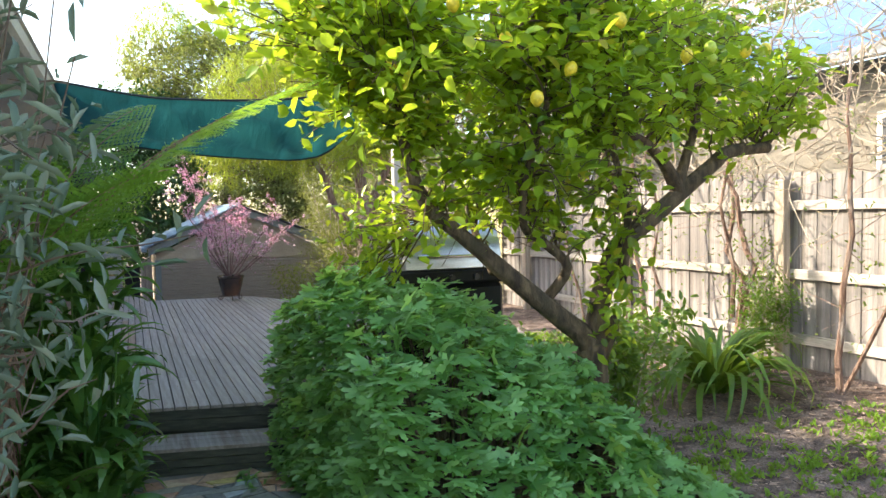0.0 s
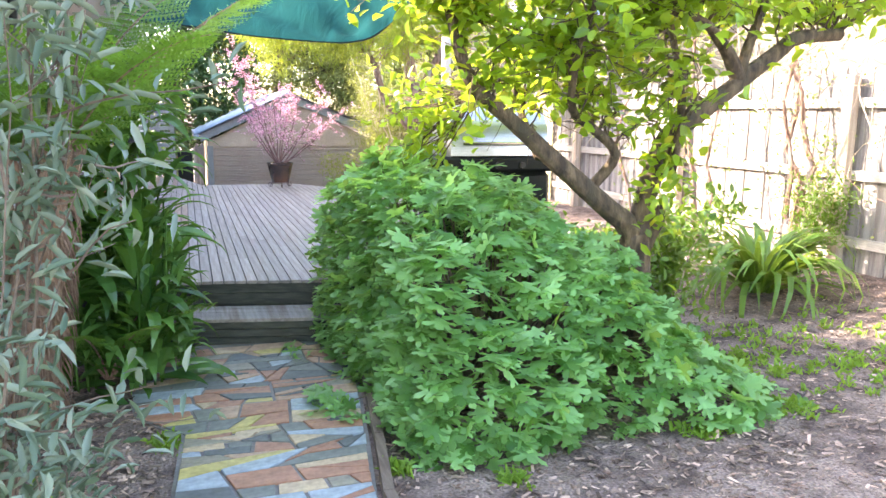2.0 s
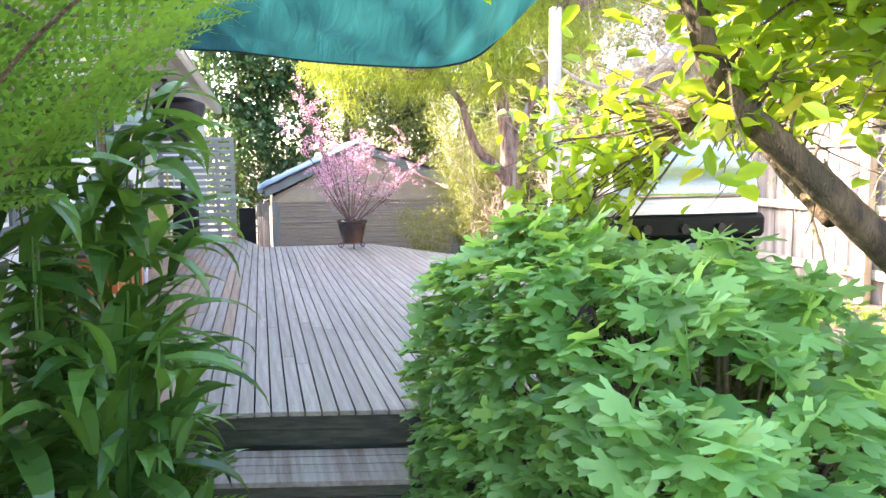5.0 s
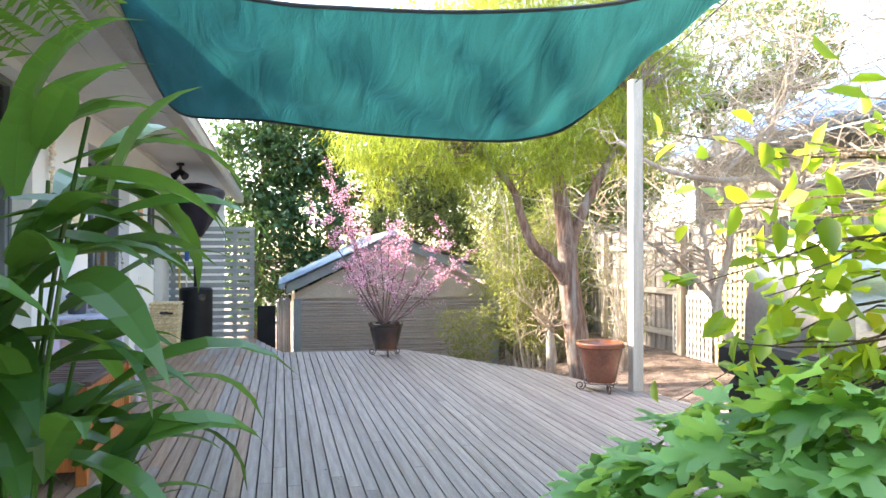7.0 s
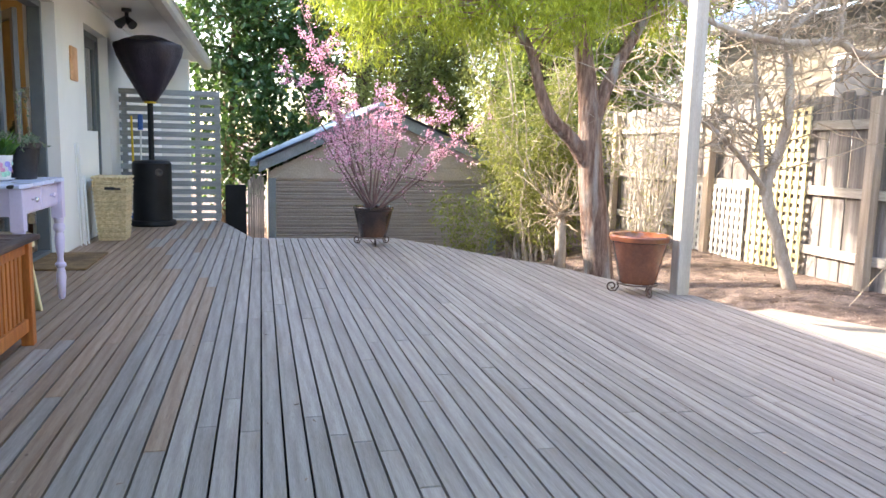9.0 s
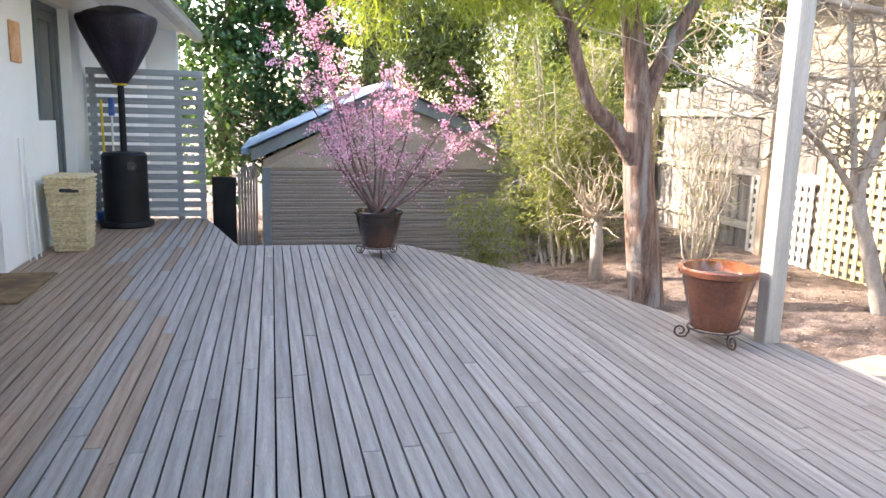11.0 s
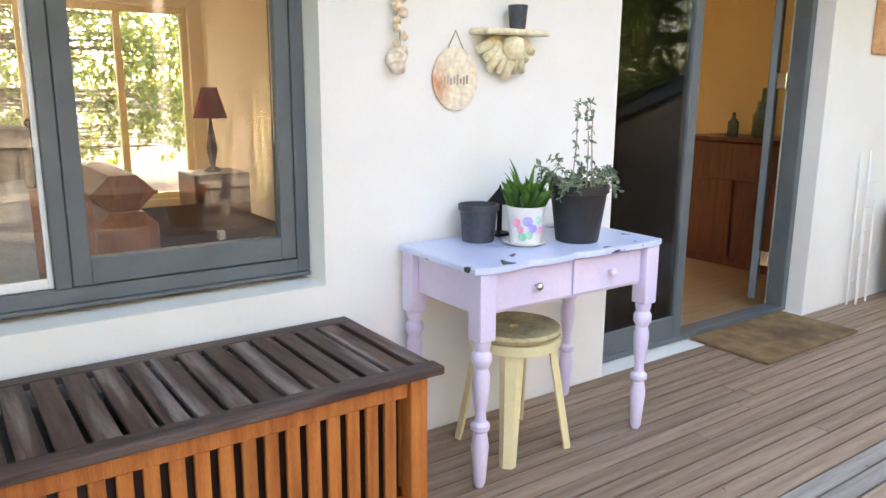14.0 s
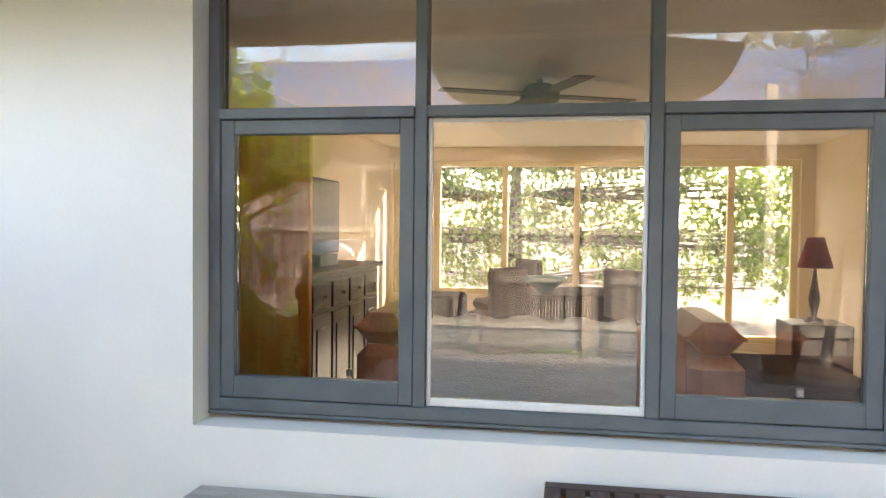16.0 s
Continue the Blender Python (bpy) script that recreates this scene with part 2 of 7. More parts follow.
    cream=mat("cream_plastic", (0.72, 0.62, 0.33), (0.78, 0.68, 0.40), 5, 0.4, 0.03, fleck=0.03),
    cream_dirty=mat("grimy_cream_seat", (0.34, 0.27, 0.14), (0.62, 0.52, 0.28), 9, 0.5, 0.1),
    plaster=mat("aged_plaster", (0.74, 0.64, 0.40), (0.86, 0.79, 0.58), 18, 0.85, 0.5),
    ceramic=mat("cream_ceramic", (0.78, 0.68, 0.52), (0.85, 0.76, 0.60), 14, 0.3, 0.05, third=(0.62, 0.26, 0.12)),
    white_china=mat("white_china", (0.78, 0.76, 0.74), (0.84, 0.83, 0.80), 8, 0.25, 0.02, fleck=0.03),
    shell=mat("shells", (0.66, 0.48, 0.30), (0.85, 0.78, 0.68), 25, 0.4, 0.1, island=0.15),
    pinkdot=mat("pink_flower_print", (0.75, 0.25, 0.42), (0.85, 0.40, 0.55), 9, 0.3, 0),
    bluedot=mat("blue_flower_print", (0.28, 0.25, 0.62), (0.36, 0.34, 0.72), 9, 0.3, 0),
    greendot=mat("green_leaf_print", (0.22, 0.55, 0.42), (0.30, 0.62, 0.48), 9, 0.3, 0),
    plaque_wood=mat("orange_plaque", (0.58, 0.30, 0.14), (0.70, 0.40, 0.22), 9, 0.7, 0.2),
    white_paint=mat("white_paint", (0.74, 0.74, 0.72), (0.80, 0.80, 0.78), 5, 0.5, 0.03, fleck=0.03),
    yellow_plastic=mat("yellow_plastic", (0.75, 0.50, 0.03), (0.80, 0.58, 0.05), 9, 0.4, 0),
    blue_plastic=mat("blue_plastic", (0.03, 0.10, 0.40), (0.04, 0.14, 0.50), 9, 0.4, 0),
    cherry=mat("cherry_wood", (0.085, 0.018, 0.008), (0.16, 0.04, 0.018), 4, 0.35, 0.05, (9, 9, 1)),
    dark_wood=mat("dark_wood", (0.025, 0.013, 0.012), (0.05, 0.028, 0.024), 4, 0.35, 0.05, (9, 9, 1)),
    door_wood=mat("amber_door_wood", (0.72, 0.20, 0.02), (0.85, 0.28, 0.04), 3, 0.35, 0.05, (9, 9, 0.7)),
    leather=mat("tan_leather", (0.40, 0.13, 0.05), (0.50, 0.18, 0.08), 6, 0.4, 0.2),
    throw=mat("cream_throw", (0.90, 0.85, 0.75), (0.96, 0.93, 0.86), 7, 0.95, 0.8, (1, 1, 4), fine=60, bdist=0.02),
    room=mat("room_paint", (0.72, 0.63, 0.48), (0.76, 0.67, 0.52), 2, 0.8, 0.02, fleck=0.03),
    ochre=mat("ochre_wall_paint", (0.62, 0.44, 0.19), (0.66, 0.48, 0.22), 2, 0.8, 0.02, fleck=0.03),
    # Near-black, standing in for the shade seen between the deck boards.
    under=mat("gap_shade_black", (0.006, 0.005, 0.005), (0.012, 0.01, 0.009), 5, 0.95, 0.2),
    room_floor=mat("room_floor", (0.34, 0.22, 0.12), (0.44, 0.30, 0.17), 3, 0.3, 0.05, (9, 0.8, 9)),
    teal=mat("teal_glaze", (0.02, 0.46, 0.46), (0.04, 0.58, 0.56), 6, 0.35, 0.02),
    dark_cloth=mat("dark_woven_cloth", (0.016, 0.008, 0.006), (0.035, 0.018, 0.014), 20, 0.95, 0.4, spec=0.1),
    red_cloth=mat("maroon_shade", (0.22, 0.03, 0.05), (0.30, 0.05, 0.07), 6, 0.8, 0.1),
    neighbour=mat("neighbour_render", (0.24, 0.215, 0.175), (0.30, 0.27, 0.22), 1.2, 0.85, 0.2),
    blue_roof=mat("blue_roof", (0.10, 0.20, 0.42), (0.15, 0.27, 0.52), 4, 0.4, 0.1, (1, 8, 1)),
    concrete=mat("concrete_pad", (0.27, 0.235, 0.19), (0.36, 0.32, 0.26), 5, 0.9, 0.3),
    chrome=mat("chrome", (0.7, 0.7, 0.7), (0.8, 0.8, 0.8), 5, 0.15, 0, metal=1.0),
    glass=glass_mat("window_glass", gain=1.7),
    bottle=mat("green_bottle", (0.10, 0.14, 0.08), (0.14, 0.18, 0.10), 5, 0.1, 0),
)


def ramp_object(m, stops):
    """Base colour by object: a ramp of (position, colour) over the object's random number, times the material's own noise."""
    n, l = m.node_tree.nodes, m.node_tree.links
    p = n["Principled BSDF"]
    ob, ramp, mul = n.new("ShaderNodeObjectInfo"), n.new("ShaderNodeValToRGB"), n.new("ShaderNodeMix")
    ramp.color_ramp.interpolation = "CONSTANT"
    e = ramp.color_ramp.elements
    while len(e) < len(stops):
        e.new(0.5)
    for k, (at, c) in enumerate(stops):
        e[k].position, e[k].color = at, (*c, 1)
    src = p.inputs["Base Color"].links[0].from_socket
    mul.data_type, mul.blend_type = "RGBA", "MULTIPLY"
    mul.inputs[0].default_value = 1
    l.new(ob.outputs["Random"], ramp.inputs[0]); l.new(ramp.outputs[0], mul.inputs[6]); l.new(src, mul.inputs[7])
    l.new(mul.outputs[2], p.inputs["Base Color"])


M["stone"] = mat("slate_and_clay", (0.75, 0.72, 0.70), (1.0, 1.0, 1.0), 7, 0.55, 0.4, third=(0.62, 0.56, 0.48), fine=40)
ramp_object(M["stone"], [(0, (0.42, 0.21, 0.13)), (0.2, (0.19, 0.205, 0.18)), (0.4, (0.50, 0.33, 0.22)), (0.56, (0.36, 0.43, 0.47)),
                         (0.66, (0.13, 0.145, 0.14)), (0.76, (0.58, 0.44, 0.28)), (0.86, (0.30, 0.27, 0.20)), (0.94, (0.55, 0.46, 0.16))])
M["table_top"] = mat("chipped_lilac_top", (0.56, 0.62, 0.84), (0.60, 0.66, 0.86), 3, 0.3, 0.1, fleck=0.03)
_n, _l = M["table_top"].node_tree.nodes, M["table_top"].node_tree.links
_p = _n["Principled BSDF"]
_no, _r, _m = _n.new("ShaderNodeTexNoise"), _n.new("ShaderNodeMapRange"), _n.new("ShaderNodeMix")
_no.inputs["Scale"].default_value, _no.inputs["Detail"].default_value = 13, 2
_r.inputs[1].default_value, _r.inputs[2].default_value = 0.655, 0.665
_m.data_type = "RGBA"; _m.inputs[7].default_value = (0.03, 0.025, 0.03, 1)
_l.new(_n.new("ShaderNodeTexCoord").outputs["Object"], _no.inputs[0]); _l.new(_no.outputs[0], _r.inputs[0]); _l.new(_r.outputs[0], _m.inputs[0])
_l.new(_p.inputs["Base Color"].links[0].from_socket, _m.inputs[6]); _l.new(_m.outputs[2], _p.inputs["Base Color"])
M["sail"] = leaf_mat("shade_cloth", (0.010, 0.060, 0.062), (0.014, 0.072, 0.074), (0.008, 0.075, 0.075), 0.75, 0.42)

_n, _l = M["sail"].node_tree.nodes, M["sail"].node_tree.links
_co, _mp, _no, _no2 = _n.new("ShaderNodeTexCoord"), _n.new("ShaderNodeMapping"), _n.new("ShaderNodeTexNoise"), _n.new("ShaderNodeTexNoise")
_mp.inputs["Scale"].default_value, _mp.inputs["Rotation"].default_value = (3.2, 0.8, 1.0), (0, 0, 0.5)
_no.inputs["Scale"].default_value, _no.inputs["Detail"].default_value, _no.inputs["Distortion"].default_value = 2.2, 6, 1.2
_no2.inputs["Scale"].default_value, _no2.inputs["Detail"].default_value = 160, 2
_l.new(_co.outputs["Object"], _mp.inputs[0]); _l.new(_mp.outputs[0], _no.inputs[0]); _l.new(_co.outputs["Object"], _no2.inputs[0])
_r, _r2, _mu = _n.new("ShaderNodeMapRange"), _n.new("ShaderNodeMapRange"), _n.new("ShaderNodeMath")
for _q, _v in ((_r, (0.35, 0.65, 0.78, 1.30)), (_r2, (0.3, 0.7, 0.78, 1.22))):
    for _k in range(4):
        _q.inputs[_k + 1].default_value = _v[_k]
_mu.operation = "MULTIPLY"
_l.new(_no.outputs[0], _r.inputs[0]); _l.new(_no2.outputs[0], _r2.inputs[0]); _l.new(_r.outputs[0], _mu.inputs[0]); _l.new(_r2.outputs[0], _mu.inputs[1])
_tr = [q for q in _n if q.type == "BSDF_TRANSLUCENT"][0]
_hs = _n.new("ShaderNodeHueSaturation")
_l.new(_mu.outputs[0], _hs.inputs["Value"]); _l.new(_tr.inputs[0].links[0].from_socket, _hs.inputs["Color"]); _l.new(_hs.outputs[0], _tr.inputs[0])
_bp = _n.new("ShaderNodeBump")
_bp.inputs["Strength"].default_value, _bp.inputs["Distance"].default_value = 0.6, 0.03
_l.new(_no.outputs[0], _bp.inputs["Height"]); _l.new(_bp.outputs[0], _tr.inputs["Normal"]); _l.new(_bp.outputs[0], _n["Principled BSDF"].inputs["Normal"])


# ---------- mesh helpers ----------
class Buf:
    """Vertices and faces that grow into one mesh."""
    def __init__(self):
        self.v, self.f = [], []

    def add(self, verts, faces):
        k = len(self.v)
        self.v.extend(verts)
        self.f.extend([tuple(k + i for i in f) for f in faces])
        return self

    def tube(self, pts, radii, sides=7, closed=True):
        pts = [Vector(p) for p in pts]
        n = len(pts)
        if isinstance(radii, (int, float)):
            radii = [radii] * n
        up = Vector((0.31, 0.17, 0.93))
        rings = []
        for i, p in enumerate(pts):
            d = (pts[min(i + 1, n - 1)] - pts[max(i - 1, 0)]).normalized()
            if abs(d.dot(up)) > 0.97:
                up = Vector((1, 0.1, 0))
            s = d.cross(up).normalized()
            t = s.cross(d)
            rings.append([tuple(p + radii[i] * (math.cos(a) * s + math.sin(a) * t)) for a in [2 * math.pi * k / sides for k in range(sides)]])
        v = [q for r in rings for q in r]
        f = [(i * sides + k, i * sides + (k + 1) % sides, (i + 1) * sides + (k + 1) % sides, (i + 1) * sides + k) for i in range(n - 1) for k in range(sides)]
        if closed:
            f += [tuple(range(sides))[::-1], tuple((n - 1) * sides + k for k in range(sides))]
        return self.add(v, f)

    def lathe(self, profile, centre=(0, 0, 0), sides=24, squash=1.0):
        """Turns a profile of (radius, height) about the vertical."""
        cx, cy, cz = centre
        v = [(cx + r * math.cos(a), cy + squash * r * math.sin(a), cz + h) for r, h in profile for a in [2 * math.pi * k / sides for k in range(sides)]]
        n = len(profile)
        f = [(i * sides + k, i * sides + (k + 1) % sides, (i + 1) * sides + (k + 1) % sides, (i + 1) * sides + k) for i in range(n - 1) for k in range(sides)]
        f += [tuple(range(sides))[::-1], tuple((n - 1) * sides + k for k in range(sides))]
        return self.add(v, f)

    def prism(self, poly, z0, z1, inset=0.0):
        """An upright prism over a plan polygon; its top edge drawn in by inset."""
        n = len(poly)
        cx, cy = sum(p[0] for p in poly) / n, sum(p[1] for p in poly) / n
        def pull(p, d):
            w = Vector((cx - p[0], cy - p[1]))
            w = w.normalized() * min(d, w.length * 0.5)
            return (p[0] + w.x, p[1] + w.y)
        rings = [[(x, y, z0) for x, y in poly], [(x, y, z1 - inset) for x, y in poly], [(*pull(p, inset), z1) for p in poly]]
        v = [q for r in rings for q in r]
        f = [(i * n + k, i * n + (k + 1) % n, (i + 1) * n + (k + 1) % n, (i + 1) * n + k) for i in range(2) for k in range(n)]
        f += [tuple(range(n))[::-1], tuple(2 * n + k for k in range(n))]
        return self.add(v, f)


def box(b, x0, x1, y0, y1, z0, z1, c=0.0):
    """A box; c chamfers all its edges."""
    x0, x1 = min(x0, x1), max(x0, x1)
    y0, y1 = min(y0, y1), max(y0, y1)
    z0, z1 = min(z0, z1), max(z0, z1)
    if c <= 0:
        v = [(x, y, z) for z in (z0, z1) for y in (y0, y1) for x in (x0, x1)]
        return b.add(v, [(0, 2, 3, 1), (4, 5, 7, 6), (0, 1, 5, 4), (2, 6, 7, 3), (0, 4, 6, 2), (1, 3, 7, 5)])
    v, f, ix = [], [], {}
    for sx in (0, 1):
        for sy in (0, 1):
            for sz in (0, 1):
                p = ((x0, x1)[sx], (y0, y1)[sy], (z0, z1)[sz])
                q = (p[0] + (c, -c)[sx], p[1] + (c, -c)[sy], p[2] + (c, -c)[sz])
                for ax, w in ((0, (p[0], q[1], q[2])), (1, (q[0], p[1], q[2])), (2, (q[0], q[1], p[2]))):
                    ix[sx, sy, sz, ax] = len(v)
                    v.append(w)
    for ax in range(3):
        o1, o2 = [a for a in range(3) if a != ax]
        for s in (0, 1):
            loop = []
            for a, c2 in ((0, 0), (1, 0), (1, 1), (0, 1)):
                k = [0, 0, 0]; k[ax], k[o1], k[o2] = s, a, c2
                loop.append(ix[(*k, ax)])
            f.append(tuple(loop))
    for ax in range(3):
        o1, o2 = [a for a in range(3) if a != ax]
        for a in (0, 1):
            for c2 in (0, 1):
                e = []
                for s, order in ((0, (o1, o2)), (1, (o2, o1))):
                    k = [0, 0, 0]; k[ax], k[o1], k[o2] = s, a, c2
                    e += [ix[(*k, o)] for o in order]
                f.append(tuple(e))
    for s in itertools.product((0, 1), repeat=3):
        f.append(tuple(ix[(*s, ax)] for ax in range(3)))
    k = len(b.v)
    bm = bmesh.new()
    vs = [bm.verts.new(p) for p in v]
    for q in f:
        bm.faces.new([vs[i] for i in q])
    bmesh.ops.recalc_face_normals(bm, faces=bm.faces)
    bm.verts.index_update()
    out = [tuple(x.index for x in g.verts) for g in bm.faces]
    bm.free()
    return b.add(v, out)


def mesh_of(name, b, material, smooth=False):
    me = bpy.data.meshes.new(name)
    if isinstance(b, Buf):
        me.from_pydata(b.v, [], b.f)
    else:
        b.to_mesh(me); b.free()
    me.materials.append(M[material] if isinstance(material, str) else material)
    if smooth:
        me.polygons.foreach_set("use_smooth", [True] * len(me.polygons))
        if smooth == "edges":
            me.set_sharp_from_angle(angle=radians(40))
    me.update()
    return me


def part(name, b, material, parent=None, label="", smooth=False, kind=""):
    """Links a buffer as one mesh object under a thing or a part."""
    ob = new(name, mesh_of(name, b, material, smooth))
    if parent:
        ob.parent = parent
    return tagged(ob, label=label, kind=kind)


def thing(name, label, category, group="", at=(0, 0, 0), kind=""):
    """An Empty at a thing's base."""
    ob = new(name)
    ob.location = at
    ob.empty_display_size = 0.1
    return tagged(ob, label, category, group, kind)


def setting(name, b, material, label="", smooth=False):
    return tagged(part(name, b, material, None, label, smooth), kind="structure")


def boxes(*rows, c=0.0):
    b = Buf()
    for r in rows:
        box(b, *r, c=c)
    return b


LEAF = {  # outlines: (along, across, lift), faces
    "oval": ([(0, 0, 0), (0.3, 0.5, 0.12), (0.72, 0.42, 0.1), (1, 0, -0.05), (0.72, -0.42, 0.1), (0.3, -0.5, 0.12), (0.5, 0, 0)],
             [(0, 6, 1), (1, 6, 3, 2), (0, 5, 6), (5, 4, 3, 6)]),
    "narrow": ([(0, 0, 0), (0.4, 0.5, 0.1), (1, 0, -0.15), (0.4, -0.5, 0.1)], [(0, 3, 2, 1)]),
    "petal": ([(0, 0, 0), (0.5, 0.5, 0.1), (1, 0, 0), (0.5, -0.5, 0.1)], [(0, 3, 2, 1)]),
    "chip": ([(0, -0.5, 0), (1, -0.4, 0.05), (0.9, 0.5, 0), (0.1, 0.4, 0.06)], [(0, 1, 2, 3)]),
}
_lobes = []
for _k in range(5):
    _a = radians(-100 + 50 * _k)
    _s = (0.72, 0.92, 1.0, 0.92, 0.72)[_k]
    for _da, _rr in ((-21, 0.45), (-15, 0.80), (-7, 0.84), (0, 0.98), (8, 0.86), (15, 0.80), (21, 0.48)):
        _lobes.append((0.35 + 0.62 * _rr * _s * math.cos(_a + radians(_da)), 0.85 * _rr * _s * math.sin(_a + radians(_da)), 0.05 * _rr - 0.16 * _rr * _rr * (_k % 2)))
LEAF["lobed"] = ([(0.3, 0, 0)] + _lobes + [(0, 0, -0.05)], [tuple([0] + [1 + 7 * k + j for j in range(7)]) for k in range(5)] +
                 [(0, 7 * k + 7, 7 * k + 8) for k in range(4)] + [(0, 35, 36), (0, 36, 1)])


def leaves(name, shape, points, ways, sizes, widths, material, parent=None, tips=None, label="", kind="stuff"):
    """One mesh of many leaves: points and ways (n x 3), sizes and widths (n)."""
    pts, ways = np.asarray(points, float), np.asarray(ways, float)
    n = len(pts)
    sizes, widths = np.broadcast_to(sizes, n), np.broadcast_to(widths, n)
    ways /= np.linalg.norm(ways, axis=1, keepdims=True) + 1e-9
    ref = rng.normal(size=(n, 3)) * 0.55 + (0, 0, 1.0) if tips is None else np.asarray(tips, float)
    side = np.cross(ref, ways)
    side /= np.linalg.norm(side, axis=1, keepdims=True) + 1e-9
    nor = np.cross(ways, side)
    tv, tf = LEAF[shape]
    tv = np.array(tv)
    v = (pts[:, None] + tv[None, :, 0, None] * ways[:, None] * sizes[:, None, None] + tv[None, :, 1, None] * side[:, None] * widths[:, None, None]
         + tv[None, :, 2, None] * nor[:, None] * sizes[:, None, None]).reshape(-1, 3)
    loops, starts, totals = [], [], []
    base = np.arange(n) * len(tv)
    flat = np.concatenate([np.array(f) for f in tf])
    lens = np.array([len(f) for f in tf])
    all_loops = (base[:, None] + flat[None]).reshape(-1)
    all_tot = np.tile(lens, n)
    me = bpy.data.meshes.new(name)
    me.vertices.add(len(v)); me.vertices.foreach_set("co", v.reshape(-1))
    me.loops.add(len(all_loops)); me.loops.foreach_set("vertex_index", all_loops.astype(np.int32))
    me.polygons.add(len(all_tot))
    me.polygons.foreach_set("loop_start", np.concatenate([[0], np.cumsum(all_tot)[:-1]]).astype(np.int32))
    me.polygons.foreach_set("loop_total", all_tot.astype(np.int32))
    me.materials.append(M[material])
    me.update(calc_edges=True)
    ob = new(name, me)
    if parent:
        ob.parent = parent
    return tagged(ob, label=label, kind=kind)


rng = np.random.default_rng(7)


def wander(a, b, steps, wild, sag=0.0):
    """A wavering line from a to b."""
    a, b = np.array(a, float), np.array(b, float)
    t = np.linspace(0, 1, steps + 1)[:, None]
    w = rng.normal(size=(steps + 1, 3)) * wild
    w = np.cumsum(w, 0) * (t * (1 - t)) * 2
    p = a + (b - a) * t + w
    p[:, 2] += sag * 4 * (t * (1 - t))[:, 0]
    return p


def limb(b, pts, r0, r1, sides=7):
    pts = [tuple(p) for p in pts]
    n = len(pts)
    b.tube(pts, [r0 + (r1 - r0) * i / (n - 1) for i in range(n)], sides)


def smooth_line(pts, per=4):
    """A smoother line through a few points."""
    p = np.array(pts, float)
    out = []
    for i in range(len(p) - 1):
        p0, p1, p2, p3 = p[max(i - 1, 0)], p[i], p[i + 1], p[min(i + 2, len(p) - 1)]
        for k in range(per):
            t = k / per
            out.append(0.5 * (2 * p1 + (p2 - p0) * t + (2 * p0 - 5 * p1 + 4 * p2 - p3) * t * t + (3 * p1 - p0 - 3 * p2 + p3) * t ** 3))
    out.append(p[-1])
    return out


# ---------- ground, deck, path ----------
DECK = 0.36


def height(x, y):
    """The ground's height: level, rising a little towards the fence."""
    t = min(max((x - 3.6) / 2.0, 0), 1)
    s = min(max((y - 12.8) / 2.5, 0), 1) * (1 - t)
    return 0.15 * t * t * (3 - 2 * t) - 0.33 * s


gb = Buf()
gx = [-3000, -300, -60, -20, -8] + [-4 + 0.4 * i for i in range(32)] + [12, 20, 60, 300, 3000]
gy = [-3000, -300, -60, -20, -8] + [-4 + 0.4 * i for i in range(58)] + [24, 40, 90, 300, 3000]
gv = [(x, y, height(x, y) + (0.012 * noise.noise((x * 1.7, y * 1.7, 0)) if abs(x) < 13 and abs(y) < 21 else 0)) for y in gy for x in gx]
gf = [(j * len(gx) + i, j * len(gx) + i + 1, (j + 1) * len(gx) + i + 1, (j + 1) * len(gx) + i) for j in range(len(gy) - 1) for i in range(len(gx) - 1)]
# the house's own floor covers this stretch
setting("ground", gb.add(gv, gf), "ground", "reddish brown soil covered with bark mulch", smooth=True)

DECK_EDGE = [(-1.05, 6.17), (0.49, 5.955), (1.25, 5.80), (2.95, 5.44), (3.6, 6.5), (4.1, 7.6), (4.2, 8.0), (3.97, 8.54), (3.62, 9.3), (3.55, 9.86), (3.26, 10.44), (3.02, 11.2), (2.66, 11.8),
             (2.31, 12.55), (2.0, 13.1), (0.5, 13.17), (0.09, 14.95), (-1.05, 14.95)]


def span(poly, x):
    """The lowest and highest y of a plan polygon at x."""
    ys = []
    for (x0, y0), (x1, y1) in zip(poly, poly[1:] + poly[:1]):
        if (x0 - x) * (x1 - x) <= 0 and x0 != x1:
            ys.append(y0 + (y1 - y0) * (x - x0) / (x1 - x0))
    return (min(ys), max(ys)) if len(ys) > 1 else None


# ---------- house ----------
WX, WT = -1.06, 0.24
EAVE_X, EAVE_Z, TOP = -0.38, 2.60, 2.74
W1 = (6.71, 9.08, 0.995, 2.62)
D1 = (10.46, 12.15, DECK, 2.45)
W2 = (13.19, 13.68, 1.42, 2.45)
D2 = (13.68, 14.35, DECK, 2.45)


def wall_x(name, x0, x1, y0, y1, z0, z1, holes, material, label):
    """A wall along y with openings cut through it, built of boxes that meet end to end."""
    b = Buf()
    ys = sorted({y0, y1} | {h[0] for h in holes} | {h[1] for h in holes})
    for a, c in zip(ys, ys[1:]):
        mid = (a + c) / 2
        z = z0
        for h in sorted([h for h in holes if h[0] < mid < h[1]], key=lambda q: q[2]):
            if h[2] > z + 1e-4:
                box(b, x0, x1, a, c, z, h[2])
            z = h[3]
        if z < z1 - 1e-4:
            box(b, x0, x1, a, c, z, z1)
    return setting(name, b, material, label)


def wall_y(name, y0, y1, x0, x1, z0, z1, holes, material, label):
    ob = wall_x(name, y0, y1, x0, x1, z0, z1, holes, material, label)
    me = ob.data
    for v in me.vertices:
        v.co.x, v.co.y = v.co.y, v.co.x
    me.flip_normals()
    return ob


